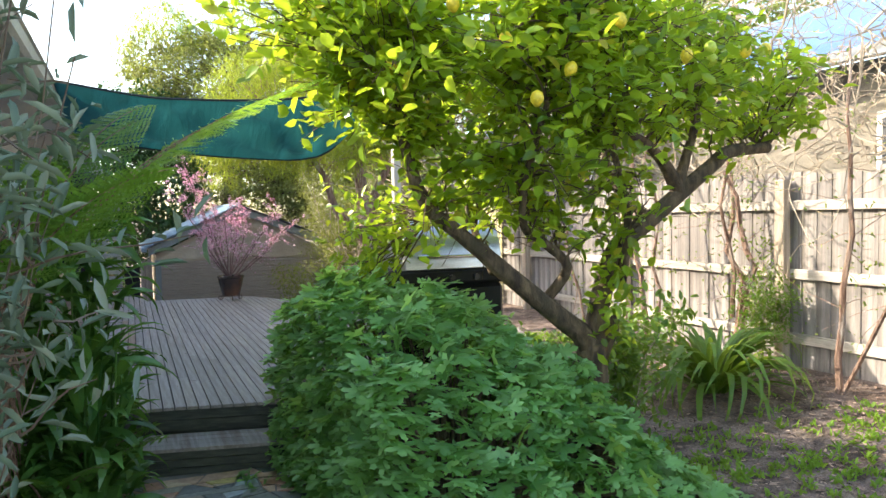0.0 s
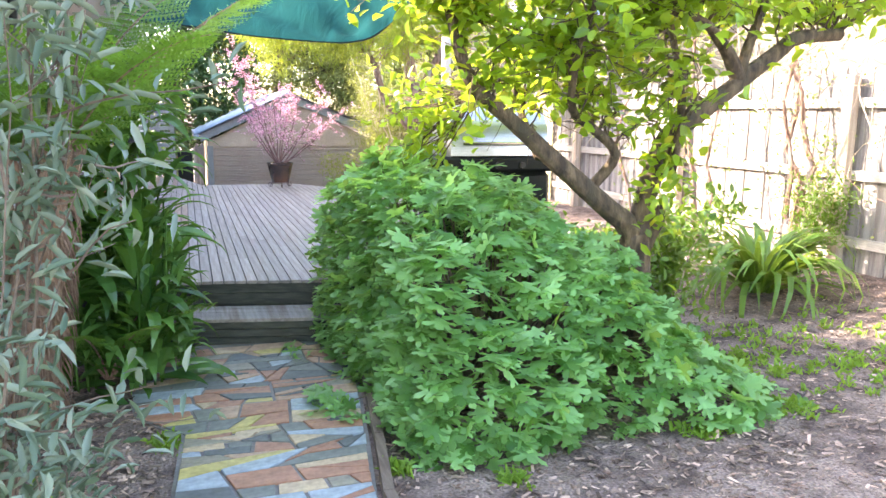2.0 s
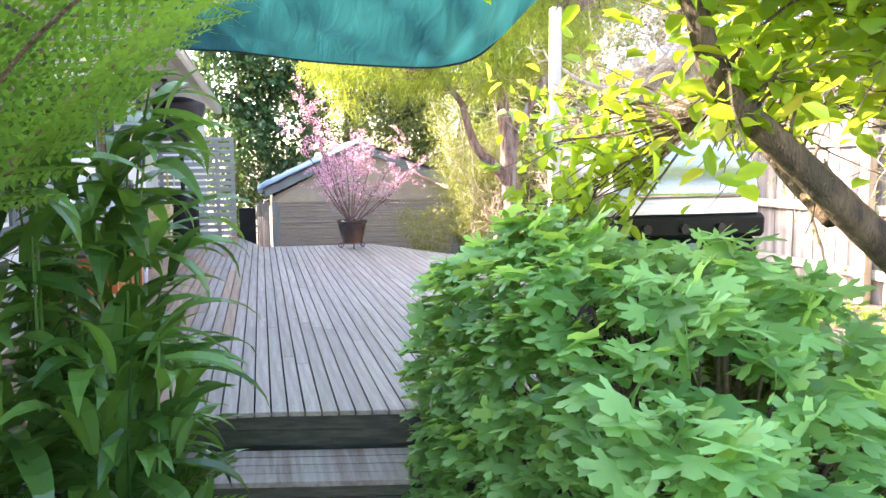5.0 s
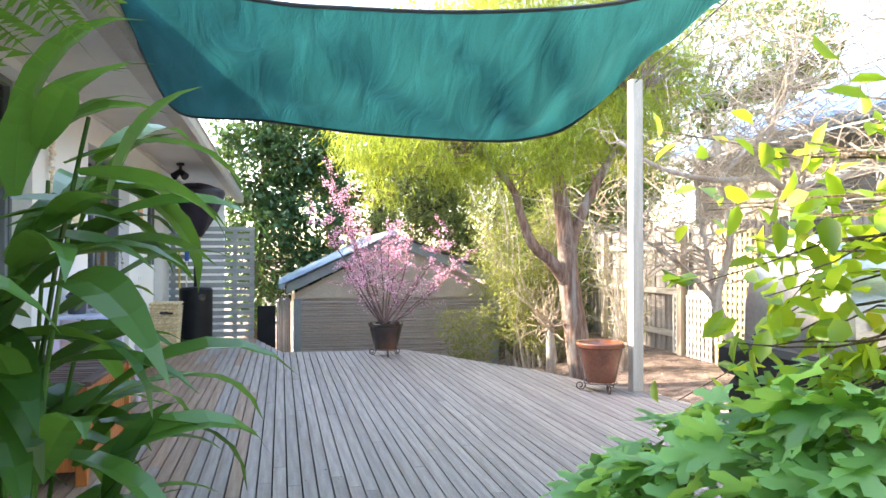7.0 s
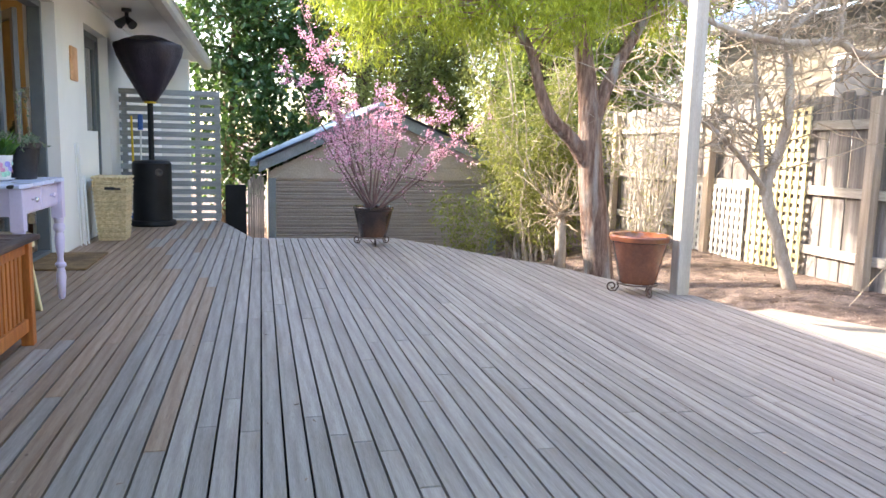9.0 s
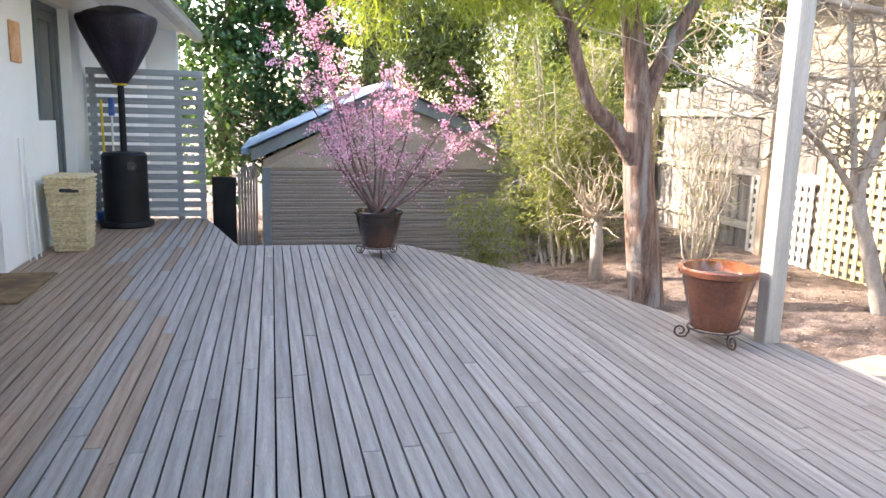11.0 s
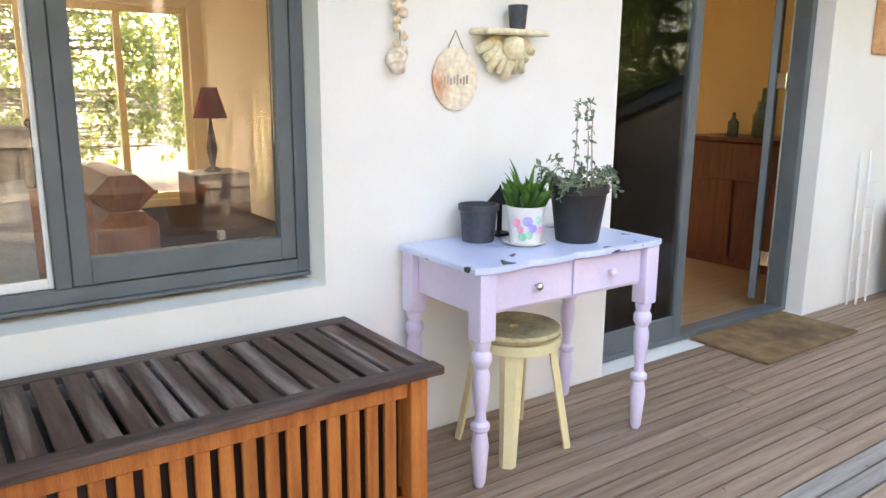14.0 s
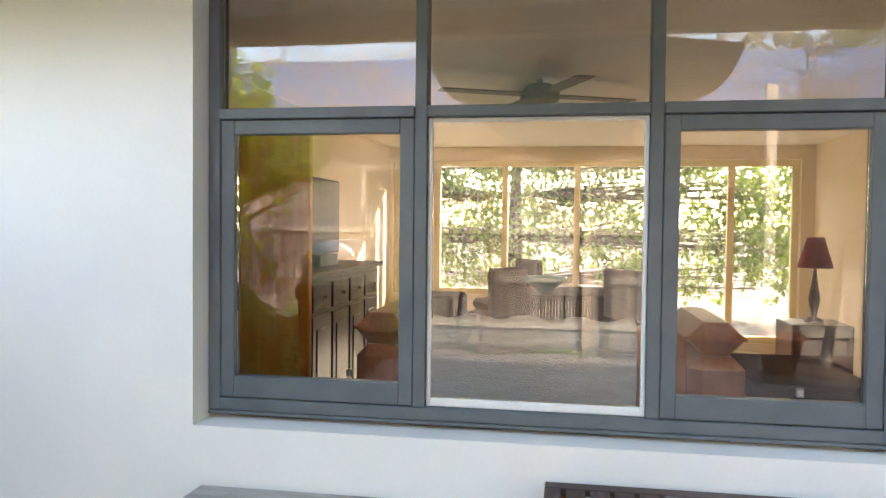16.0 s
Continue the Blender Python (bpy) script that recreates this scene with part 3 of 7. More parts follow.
wall_x("wall_garden", WX - WT, WX, 2.0, 18.8, -0.1, 2.80, [W1, D1, W2, D2], "render_wall", "white rendered house wall with deep window reveals")
wall_y("wall_end", 18.8, 19.04, -7.6, -0.60, -0.1, 2.80, [], "render_wall", "white rendered end wall")
wall_y("wall_near", 1.8, 2.0, -7.6, WX - 0.002, -0.1, 2.80, [], "render_wall", "white rendered wall")
wall_x("wall_far", -7.6, -7.4, 2.0, 18.8, -0.1, 2.80, [(5.95, 6.38, 0.9, 2.5), (6.45, 9.0, 0.9, 2.5), (9.15, 10.6, 0.42, 2.5), (11.1, 13.3, 0.5, 2.5)], "room", "painted inner wall with wide windows")
wall_y("wall_room_side", 10.75, 10.87, -7.4, WX - WT, 0.3, 2.70, [(-4.4, -3.4, 0.3, 2.4)], "room", "painted inner wall")
wall_y("wall_room_near", 5.80, 5.90, -7.4, WX - WT, 0.3, 2.70, [], "room", "painted inner wall")
setting("floor", boxes((-7.4, WX - WT, 2.0, 18.8, 0.2, 0.34)), "room_floor", "polished timber floor")
setting("ceiling", boxes((-7.4, WX - WT, 2.0, 18.8, 2.66, 2.78)), "white_paint", "white ceiling")
rb = Buf()
rb.add([(EAVE_X, 1.3, 2.78), (-8.3, 1.3, 2.78), (-4.4, 1.3, 4.1), (EAVE_X, 19.3, 2.78), (-8.3, 19.3, 2.78), (-4.4, 19.3, 4.1)],
       [(0, 3, 5, 2), (2, 5, 4, 1), (0, 2, 1), (3, 4, 5), (0, 1, 4, 3)])
setting("roof", rb, "roofing", "low pitched tiled roof")
setting("soffit", boxes((WX + 0.003, EAVE_X - 0.03, 1.3, 19.3, 2.715, 2.735), c=0.002), "soffit", "painted eave lining")
setting("cornice", boxes((WX + 0.003, WX + 0.03, 2.0, 18.79, 2.68, 2.713)), "soffit", "painted cover strip under the eave")
setting("fascia", boxes((EAVE_X - 0.028, EAVE_X, 1.3, 19.3, 2.62, 2.775)), "gutter", "painted fascia board")
gt = Buf()
prof = [(0.002, 0.0), (0.10, 0.0), (0.125, 0.03), (0.125, 0.11), (0.14, 0.12), (0.14, 0.13), (0.118, 0.13), (0.115, 0.035), (0.095, 0.01), (0.006, 0.01), (0.006, 0.1), (0.002, 0.1)]
n_ = len(prof)
gt.add([(EAVE_X + px, y, EAVE_Z + pz) for y in (1.3, 19.3) for px, pz in prof], [(k, (k + 1) % n_, n_ + (k + 1) % n_, n_ + k) for k in range(n_)] + [tuple(range(n_))[::-1], tuple(range(n_, 2 * n_))])
setting("gutter", gt, "gutter", "pale brown metal gutter")


def pane_x(x, y0, y1, z0, z1, parent):
    ob = part("pane", boxes((x - 0.003, x + 0.003, y0, y1, z0, z1)), "glass", parent)
    ob.visible_shadow = False
    return ob


def frame_x(b, x0, x1, y0, y1, z0, z1, w, wb=None):
    """Four members round an opening."""
    wb = wb or w
    box(b, x0, x1, y0, y0 + w, z0, z1, c=0.003)
    box(b, x0, x1, y1 - w, y1, z0, z1, c=0.003)
    box(b, x0, x1, y0 + w, y1 - w, z0, z0 + wb, c=0.003)
    box(b, x0, x1, y0 + w, y1 - w, z1 - w, z1, c=0.003)


def window_big():
    y0, y1, z0, z1 = W1
    w = tagged(new("window_1"), "wide grey timber window with six panes in a white wall", kind="structure")
    F0, F1 = WX - 0.19, WX - 0.115
    b = Buf()
    frame_x(b, F0, F1, y0 + 0.001, y1 - 0.001, z0 + 0.03, z1, 0.045)
    M1, M2, TR = 7.507, 8.312, 2.115
    for m in (M1, M2):
        box(b, F0, F1 - 0.005, m - 0.022, m + 0.022, z0 + 0.075, z1 - 0.045, c=0.003)
    part("window_frame", b, "frame", w)
    part("transom", boxes(*[(F0 + 0.004, F1 + 0.012, a, c, TR - 0.018, TR + 0.02) for a, c in ((y0 + 0.046, M1 - 0.023), (M1 + 0.023, M2 - 0.023), (M2 + 0.023, y1 - 0.046))], c=0.003), "frame", w)
    part("window_sill", boxes((F1 - 0.02, F1 + 0.010, y0 + 0.002, y1 - 0.002, z0 + 0.018, z0 + 0.030), c=0.003), "frame", w)
    xs = (F0 + F1) / 2
    for a, c in ((y0 + 0.047, M1 - 0.024), (M2 + 0.024, y1 - 0.047)):
        s = Buf()
        frame_x(s, xs - 0.022, xs + 0.030, a, c, z0 + 0.078, TR - 0.02, 0.052, 0.078)
        sash = part("sash", s, "frame", w, "grey painted opening sash")
        pane_x(xs, a + 0.053, c - 0.053, z0 + 0.157, TR - 0.073, sash)
        part("latch", boxes((xs - 0.04, xs - 0.024, (a + c) / 2 + 0.1, (a + c) / 2 + 0.125, z0 + 0.158, z0 + 0.188), c=0.003), "chrome", sash, "small chrome latch")
    bd = Buf()
    frame_x(bd, xs - 0.012, xs + 0.012, M1 + 0.023, M2 - 0.023, z0 + 0.076, TR - 0.019, 0.015, 0.03)
    part("bead", bd, "white_paint", w, "pale glazing bead")
    pane_x(xs, M1 + 0.039, M2 - 0.039, z0 + 0.107, TR - 0.035, w)
    for a, c in ((y0 + 0.047, M1 - 0.024), (M1 + 0.024, M2 - 0.024), (M2 + 0.024, y1 - 0.047)):
        pane_x(xs, a, c, TR + 0.021, z1 - 0.047, w)


window_big()


def door_set():
    y0, y1, z0, z1 = D1
    d = tagged(new("door_1"), "grey framed glass sliding door standing half open", kind="structure")
    b = Buf()
    x0, x1 = WX - 0.20, WX - 0.10
    frame_x(b, x0, x1, y0 + 0.001, y1 - 0.001, z0 + 0.005, z1, 0.05, 0.03)
    part("door_frame", b, "frame", d)
    mid = 11.16
    fixed = Buf()
    frame_x(fixed, x1 - 0.045, x1 - 0.005, y0 + 0.052, mid, z0 + 0.036, z1 - 0.052, 0.06, 0.11)
    f = part("fixed_leaf", fixed, "frame", d, "grey fixed glass leaf")
    pane_x(x1 - 0.025, y0 + 0.113, mid - 0.061, z0 + 0.147, z1 - 0.113, f)
    # the opening leaf stands folded inwards on its hinges
    g = tagged(new("open_leaf"), "grey glass door leaf folded inwards")
    g.parent = d
    g.matrix_basis = pose(-1.335, 12.06, 0, 0, 0, -60.5)
    s = Buf()
    for a, c, e, h in ((-0.72, -0.64, 0.41, 2.38), (-0.08, -0.0, 0.41, 2.38), (-0.64, -0.08, 0.41, 0.56), (-0.64, -0.08, 2.30, 2.38)):
        box(s, a, c, -0.02, 0.02, e, h, c=0.003)
    part("leaf_frame", s, "frame", g)
    part("pane", boxes((-0.639, -0.081, -0.003, 0.003, 0.561, 2.299)), "glass", g).visible_shadow = False
    for z in (0.62, 1.66):
        part("hinge", boxes((-1.325, -1.262, 12.082, 12.097, z, z + 0.09), c=0.003), "chrome", d, "steel hinge")


door_set()


def far_openings():
    w = tagged(new("window_2"), "narrow grey window", kind="structure")
    b = Buf()
    frame_x(b, WX - 0.17, WX - 0.10, W2[0] + 0.001, W2[1] - 0.02, W2[2] + 0.001, W2[3] - 0.001, 0.045)
    part("window_frame", b, "frame", w)
    pane_x(WX - 0.14, W2[0] + 0.05, W2[1] - 0.068, W2[2] + 0.05, W2[3] - 0.05, w)
    d = tagged(new("door_2"), "grey glazed back door", kind="structure")
    b = Buf()
    frame_x(b, WX - 0.17, WX - 0.10, D2[0] - 0.018, D2[1] - 0.001, D2[2] + 0.002, D2[3] - 0.001, 0.055)
    part("door_frame", b, "frame", d)
    s = Buf()
    frame_x(s, WX - 0.16, WX - 0.12, D2[0] + 0.039, D2[1] - 0.058, D2[2] + 0.06, D2[3] - 0.058, 0.09, 0.3)
    leaf = part("door_leaf", s, "frame", d)
    pane_x(WX - 0.14, D2[0] + 0.13, D2[1] - 0.149, D2[2] + 0.361, D2[3] - 0.149, leaf)
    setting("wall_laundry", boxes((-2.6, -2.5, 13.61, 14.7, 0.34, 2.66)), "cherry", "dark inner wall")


far_openings()

# ---------- the room behind the window ----------
def room():
    t = thing("sofa", "tan leather sofa with its back to the window", "sofa")
    b = boxes((-3.25, -2.45, 7.16, 8.66, 0.45, 0.85), c=0.05)
    part("seat", b, "leather", t)
    part("backrest", boxes((-2.60, -2.38, 7.20, 8.62, 0.80, 1.21), c=0.06), "leather", t)
    for y in (6.92, 8.63):
        part("armrest", boxes((-3.25, -2.38, y, y + 0.27, 0.45, 1.08), c=0.06), "leather", t)
        part("cushion", boxes((-3.27, -2.36, y - 0.02, y + 0.28, 1.085, 1.25), c=0.09), "leather", t)
    for x in (-3.15, -2.5):
        for y in (7.1, 8.95):
            part("leg", boxes((x - 0.03, x + 0.03, y - 0.03, y + 0.03, 0.34, 0.452)), "dark_wood", t)
    th = thing("throw", "cream coarse woven throw hanging over a sofa back", "blanket")
    b = Buf()
    nu, nv = 30, 14
    sec = [(x - 0.44, z + 0.035) for x, z in ((-2.20, 0.80), (-2.20, 1.12), (-2.17, 1.18), (-2.06, 1.205), (-1.92, 1.18), (-1.905, 1.1), (-1.90, 0.95), (-1.898, 0.8), (-1.896, 0.66), (-1.894, 0.5))]
    v = [(x + 0.006 * math.sin(j * 1.9 + 2 * math.sin(k)), 7.33 + 1.04 * j / nu, z + 0.012 * math.sin(j * 0.8 + k)) for k, (x, z) in enumerate(sec) for j in range(nu + 1)]
    f = [(k * (nu + 1) + j, k * (nu + 1) + j + 1, (k + 1) * (nu + 1) + j + 1, (k + 1) * (nu + 1) + j) for k in range(len(sec) - 1) for j in range(nu)]
    part("cloth", b.add(v, f), "throw", th, smooth=True)
    c = thing("sideboard", "dark wooden sideboard with panelled doors and small drawers", "cabinet")
    part("body", boxes((-4.6, -2.9, 6.00, 6.48, 0.34, 1.38), c=0.01), "dark_wood", c)
    part("top", boxes((-4.64, -2.86, 5.99, 6.52, 1.382, 1.42), c=0.008), "dark_wood", c)
    for k in range(4):
        x = -4.5 + 0.4 * k
        part("drawer", boxes((x, x + 0.36, 6.481, 6.5, 1.17, 1.34), c=0.006), "dark_wood", c)
        part("door", boxes((x, x + 0.36, 6.481, 6.5, 0.42, 1.14), (x + 0.06, x + 0.30, 6.5, 6.508, 0.5, 1.06), c=0.004), "dark_wood", c)
        part("knob", Buf().lathe([(0.002, 0), (0.014, 0.005), (0.014, 0.02), (0.002, 0.025)], (x + 0.18, 6.515, 1.24), 8), "chrome", c)
    d = thing("cupboard_door", "tall amber varnished timber door", "door")
    part("panel", boxes((-2.55, -2.5, 5.905, 6.63, 0.34, 2.3), c=0.006), "door_wood", d)
    tv = thing("television", "black flat television, switched off", "television")
    part("screen", boxes((-4.3, -3.3, 6.2, 6.24, 1.50, 2.06), c=0.008), "black_steel", tv)
    part("foot", boxes((-4.0, -3.6, 6.12, 6.32, 1.42, 1.50)), "black_plastic", tv)
    tb = thing("dining_table", "dark dining table under a patterned cloth", "table")
    part("tabletop", boxes((-5.0, -4.2, 7.62, 8.38, 1.16, 1.20), c=0.01), "dark_wood", tb)
    for x in (-4.9, -4.3):
        for y in (7.72, 8.28):
            part("leg", boxes((x - 0.035, x + 0.035, y - 0.035, y + 0.035, 0.34, 1.16)), "dark_wood", tb)
    tc = thing("tablecloth", "dark brown fringed tablecloth on a dining table", "tablecloth")
    b = boxes((-5.02, -4.17, 7.60, 8.40, 1.202, 1.21))
    for k in range(34):
        y = 7.60 + k * 0.0235
        box(b, -4.168 + 0.006 * (k % 2), -4.158 + 0.006 * (k % 2), y, y + 0.0225, 1.21 - 0.33 + 0.05 * abs(math.sin(k * 0.19)), 1.209)
    part("cloth", b, "dark_cloth", tc)
    bw = thing("bowl", "teal glazed bowl on a dark table", "bowl", at=(-4.4, 7.86, 1.211))
    part("body", Buf().lathe([(0.05, 0), (0.06, 0.01), (0.15, 0.08), (0.18, 0.12), (0.165, 0.12), (0.05, 0.02)], sides=20), "teal", bw, smooth=True)
    for k, (x, y, a) in enumerate(((-4.1, 7.42, 60), (-4.1, 8.62, -60), (-5.3, 7.5, 120), (-5.3, 8.6, 60))):
        ch = thing("dining_chair", "upholstered dining chair with a pale cover", "chair", "chairs round the dining table", at=(x, y, 0.34))
        ch.rotation_euler.z = radians(a)
        part("seat", boxes((-0.24, 0.24, -0.24, 0.24, 0.62, 0.72), c=0.03), "dark_cloth", ch)
        part("backrest", boxes((0.19, 0.25, -0.23, 0.23, 0.72, 1.08), c=0.02), "bench" if k == 1 else "dark_cloth", ch)
        for sx in (-0.2, 0.2):
            for sy in (-0.2, 0.2):
                part("leg", boxes((sx - 0.02, sx + 0.02, sy - 0.02, sy + 0.02, 0, 0.62)), "dark_wood", ch)
    bx = thing("storage_box", "closed black square storage box", "box")
    part("body", boxes((-3.95, -3.6, 7.02, 7.32, 0.34, 1.24), c=0.02), "dark_cloth", bx)
    cf = thing("coffee_table", "low dark coffee table", "table")
    part("tabletop", boxes((-3.6, -2.6, 8.98, 9.6, 0.84, 0.92), c=0.01), "dark_cloth", cf)
    part("base", boxes((-3.5, -2.7, 9.05, 9.5, 0.34, 0.84)), "dark_cloth", cf)
    fan = thing("ceiling_fan", "pale grey ceiling fan with four blades at rest", "fan", at=(-3.4, 7.84, 2.50))
    part("motor", Buf().lathe([(0.05, 0), (0.12, 0.02), (0.13, 0.07), (0.08, 0.12), (0.02, 0.13), (0.02, 0.158)], sides=18), "bench", fan, smooth="edges")
    for k in range(4):
        bl = part("blade", boxes((0.12, 0.66, -0.06, 0.06, 0.05, 0.058), c=0.003), "bench", fan)
        bl.rotation_euler.z = radians(25 + 90 * k)
    lamp = thing("table_lamp", "table lamp with a maroon shade", "lamp", at=(-5.6, 10.2, 0.90))
    part("base", Buf().lathe([(0.08, 0), (0.08, 0.02), (0.02, 0.05), (0.05, 0.2), (0.02, 0.4), (0.01, 0.5)], sides=14), "dark_wood", lamp, smooth=True)
    part("shade", Buf().lathe([(0.15, 0.48), (0.07, 0.75), (0.066, 0.75), (0.146, 0.48)], sides=18), "red_cloth", lamp, smooth=True)
    ct = thing("corner_table", "small dark corner table under a lamp", "table")
    part("body", boxes((-5.85, -5.35, 9.95, 10.45, 0.34, 0.90), c=0.01), "dark_wood", ct)
    pic = thing("picture", "small framed picture on the room wall", "picture")
    part("frame", boxes((-2.9, -2.62, 10.72, 10.748, 1.65, 2.0), c=0.006), "dark_wood", pic)
    part("print", boxes((-2.86, -2.66, 10.715, 10.72, 1.70, 1.95)), "white_paint", pic)
    for name, y0, y1, z0 in (("window_3", 5.95, 6.38, 0.9), ("window_4", 6.45, 9.0, 0.9), ("window_5", 9.15, 10.6, 0.42), ("window_6", 11.1, 13.3, 0.5)):
        w = tagged(new(name), "timber framed window at the back of the room", kind="structure")
        b = Buf()
        frame_x(b, -7.54, -7.47, y0 + 0.001, y1 - 0.001, z0 + 0.001, 2.499, 0.07)
        n = 2 if y1 - y0 < 2 else 3
        for k in range(1, n):
            m = y0 + (y1 - y0) * k / n
            box(b, -7.54, -7.475, m - 0.035, m + 0.035, z0 + 0.071, 2.43)
        part("window_frame", b, "lattice", w)
        pane_x(-7.50, y0 + 0.07, y1 - 0.07, z0 + 0.07, 2.43, w)
    hall = thing("hall_cupboard", "cherry red wooden cupboard with bottles on it", "cabinet")
    part("body", boxes((-2.55, -1.62, 12.95, 13.45, 0.34, 1.28), c=0.01), "cherry", hall)
    part("top", boxes((-2.58, -1.59, 12.92, 13.47, 1.281, 1.31), c=0.008), "cherry", hall)
    part("door", boxes((-2.50, -2.10, 12.93, 12.949, 0.42, 1.0), (-2.07, -1.67, 12.93, 12.949, 0.42, 1.0), c=0.004), "cherry", hall)
    for x, y, h, r in ((-2.05, 13.15, 0.36, 0.045), (-2.25, 13.1, 0.18, 0.04), (-2.18, 13.3, 0.26, 0.035)):
        bt = thing("bottle", "green glass bottle on a red cupboard", "bottle", at=(x, y, 1.311))
        part("body", Buf().lathe([(r, 0), (r, 0.6 * h), (r * 0.35, 0.75 * h), (r * 0.3, h), (r * 0.2, h)], sides=14), "bottle", bt, smooth=True)


room()
wall_y("wall_hall", 13.5, 13.6, -7.39, -1.31, 0.34, 2.66, [], "ochre", "ochre hall wall")

# ---------- shed, fence, neighbours ----------
def shed():
    s = thing("garage", "beige garage with brown ribbed door and steel roof coloured blue for sky reflection", "garage")
    Y, X0, X1, XA, ZE, ZA, ZB = 15.9, 0.70, 4.02, 2.25, 0.98, 1.86, -0.40
    b = Buf()
    sl = (ZA - ZE) / (XA - X0)
    b.add([(X0, Y + 0.03, ZB), (X1, Y + 0.03, ZB), (X1, Y + 0.03, 0.95), (XA + 0.1, Y + 0.03, ZA - 0.08), (X0, Y + 0.03, 0.95),
           (X0, Y + 5, ZB), (X1, Y + 5, ZB), (X1, Y + 5, 0.95), (XA + 0.1, Y + 5, ZA - 0.08), (X0, Y + 5, 0.95)],
          [(0, 1, 2, 3, 4), (9, 8, 7, 6, 5), (0, 4, 9, 5), (1, 6, 7, 2)])
    part("wall", b, "garage", s)
    z = 0.86
    k = 0
    while z < ZA - 0.12:
        def half(zz):
            return max((ZA - 0.14 - zz) / sl, 0.02)
        z1 = min(z + 0.185, ZA - 0.1)
        a0, a1 = max(X0 + 0.05, XA + 0.1 - 1.10 * half(z) ), min(X1 - 0.05, XA + 0.1 + 1.12 * half(z))
        c0, c1 = max(X0 + 0.05, XA + 0.1 - 1.10 * half(z1)), min(X1 - 0.05, XA + 0.1 + 1.12 * half(z1))
        pb = Buf().add([(a0, Y, z), (a1, Y, z), (c1, Y + 0.012, z1 - 0.006), (c0, Y + 0.012, z1 - 0.006),
                        (a0, Y + 0.028, z), (a1, Y + 0.028, z), (c1, Y + 0.028, z1 - 0.006), (c0, Y + 0.028, z1 - 0.006)],
                       [(0, 1, 2, 3), (0, 4, 5, 1), (3, 2, 6, 7), (0, 3, 7, 4), (1, 5, 6, 2)])
        part("weatherboard", pb, "garage", s)
        z, k = z + 0.185, k + 1
    # ribbed roller door
    d = Buf()
    rows, zz = [], -0.33
    while zz < 0.83:
        for dz, dy in ((0, 0.0), (0.006, 0.024), (0.026, 0.024), (0.034, 0.0), (0.062, 0.0), (0.068, 0.012), (0.078, 0.012), (0.084, 0.0)):
            rows.append((zz + dz, dy))
        zz += 0.0975
    v = [(x, Y + 0.004 + dy, h) for h, dy in rows for x in (X0 + 0.09, X1 - 0.09)]
    part("roller_door", d.add(v, [(2 * i, 2 * i + 1, 2 * i + 3, 2 * i + 2) for i in range(len(rows) - 1)]), "door_steel", s, "brown ribbed steel roller door")
    for x in (X0 - 0.02, X1 - 0.09):
        part("corner_post", boxes((x, x + 0.11, Y - 0.03, Y + 0.028, ZB, 0.86), c=0.004), "trim_grey", s)
    for side, xe in ((0, X0 - 0.14), (1, X1 + 0.28)):
        ze = 0.94
        bb = Buf().add([(xe, Y - 0.09, ze), (XA, Y - 0.09, ZA - 0.13), (XA, Y - 0.09, ZA + 0.03), (xe, Y - 0.09, ze + 0.15),
                        (xe, Y - 0.04, ze), (XA, Y - 0.04, ZA - 0.13), (XA, Y - 0.04, ZA + 0.03), (xe, Y - 0.04, ze + 0.15)],
                       [(0, 1, 2, 3), (4, 7, 6, 5), (0, 4, 5, 1), (3, 2, 6, 7), (0, 3, 7, 4), (1, 5, 6, 2)])
        part("barge_board", bb, "trim_grey", s)
        rf = Buf()
        n = 22
        vv = []
        for i in range(n + 1):
            y = Y - 0.14 + 5.3 * i / n
            lift = 0.018 if i % 2 else 0
            vv += [(xe - (0.06 if side == 0 else -0.06), y, ze + 0.16 + lift), (XA, y, ZA + 0.055 + lift)]
        rf.add(vv, [(2 * i, 2 * i + 1, 2 * i + 3, 2 * i + 2) for i in range(n)])
        rf.add([(p[0], p[1], p[2] - 0.03) for p in vv], [(2 * i, 2 * i + 2, 2 * i + 3, 2 * i + 1) for i in range(n)])
        part("roof", rf, "roof_steel", s)
    part("ridge_cap", Buf().tube([(XA, Y - 0.15, ZA + 0.05), (XA, Y + 5.2, ZA + 0.05)], 0.05, 8), "roof_steel", s)
    part("gutter", boxes((X0 - 0.26, X0 - 0.16, Y - 0.10, Y + 5.1, 1.02, 1.10), c=0.01), "roof_steel", s)


shed()


def slat_screen():
    s = thing("slat_screen", "grey painted horizontal slat screen at the end of the deck", "screen")
    y = 14.80
    for x in (-0.99, -0.16, 0.07):
        part("post", boxes((x - 0.03, x + 0.03, y + 0.02, y + 0.07, DECK, 1.93), c=0.004), "screen", s)
    for k in range(16):
        z = DECK + 0.04 + k * 0.0985
        part("slat", boxes((-1.04, 0.11, y - 0.002, y + 0.019, z, z + 0.066), c=0.003), "screen", s)
    k = thing("side_fence", "low weathered paling fence with a dark gate beside the garage", "fence")
    for i in range(7):
        x = 0.42 + 0.03 * i
        part("paling", boxes((x, x + 0.026, 15.2 + 0.11 * i, 15.3 + 0.11 * i, -0.3, 0.86 + 0.03 * (i % 3))), "paling", k)
    part("gate", boxes((0.14, 0.40, 15.16, 15.2, -0.3, 0.80), c=0.005), "black_steel", k, "dark closed gate")


slat_screen()


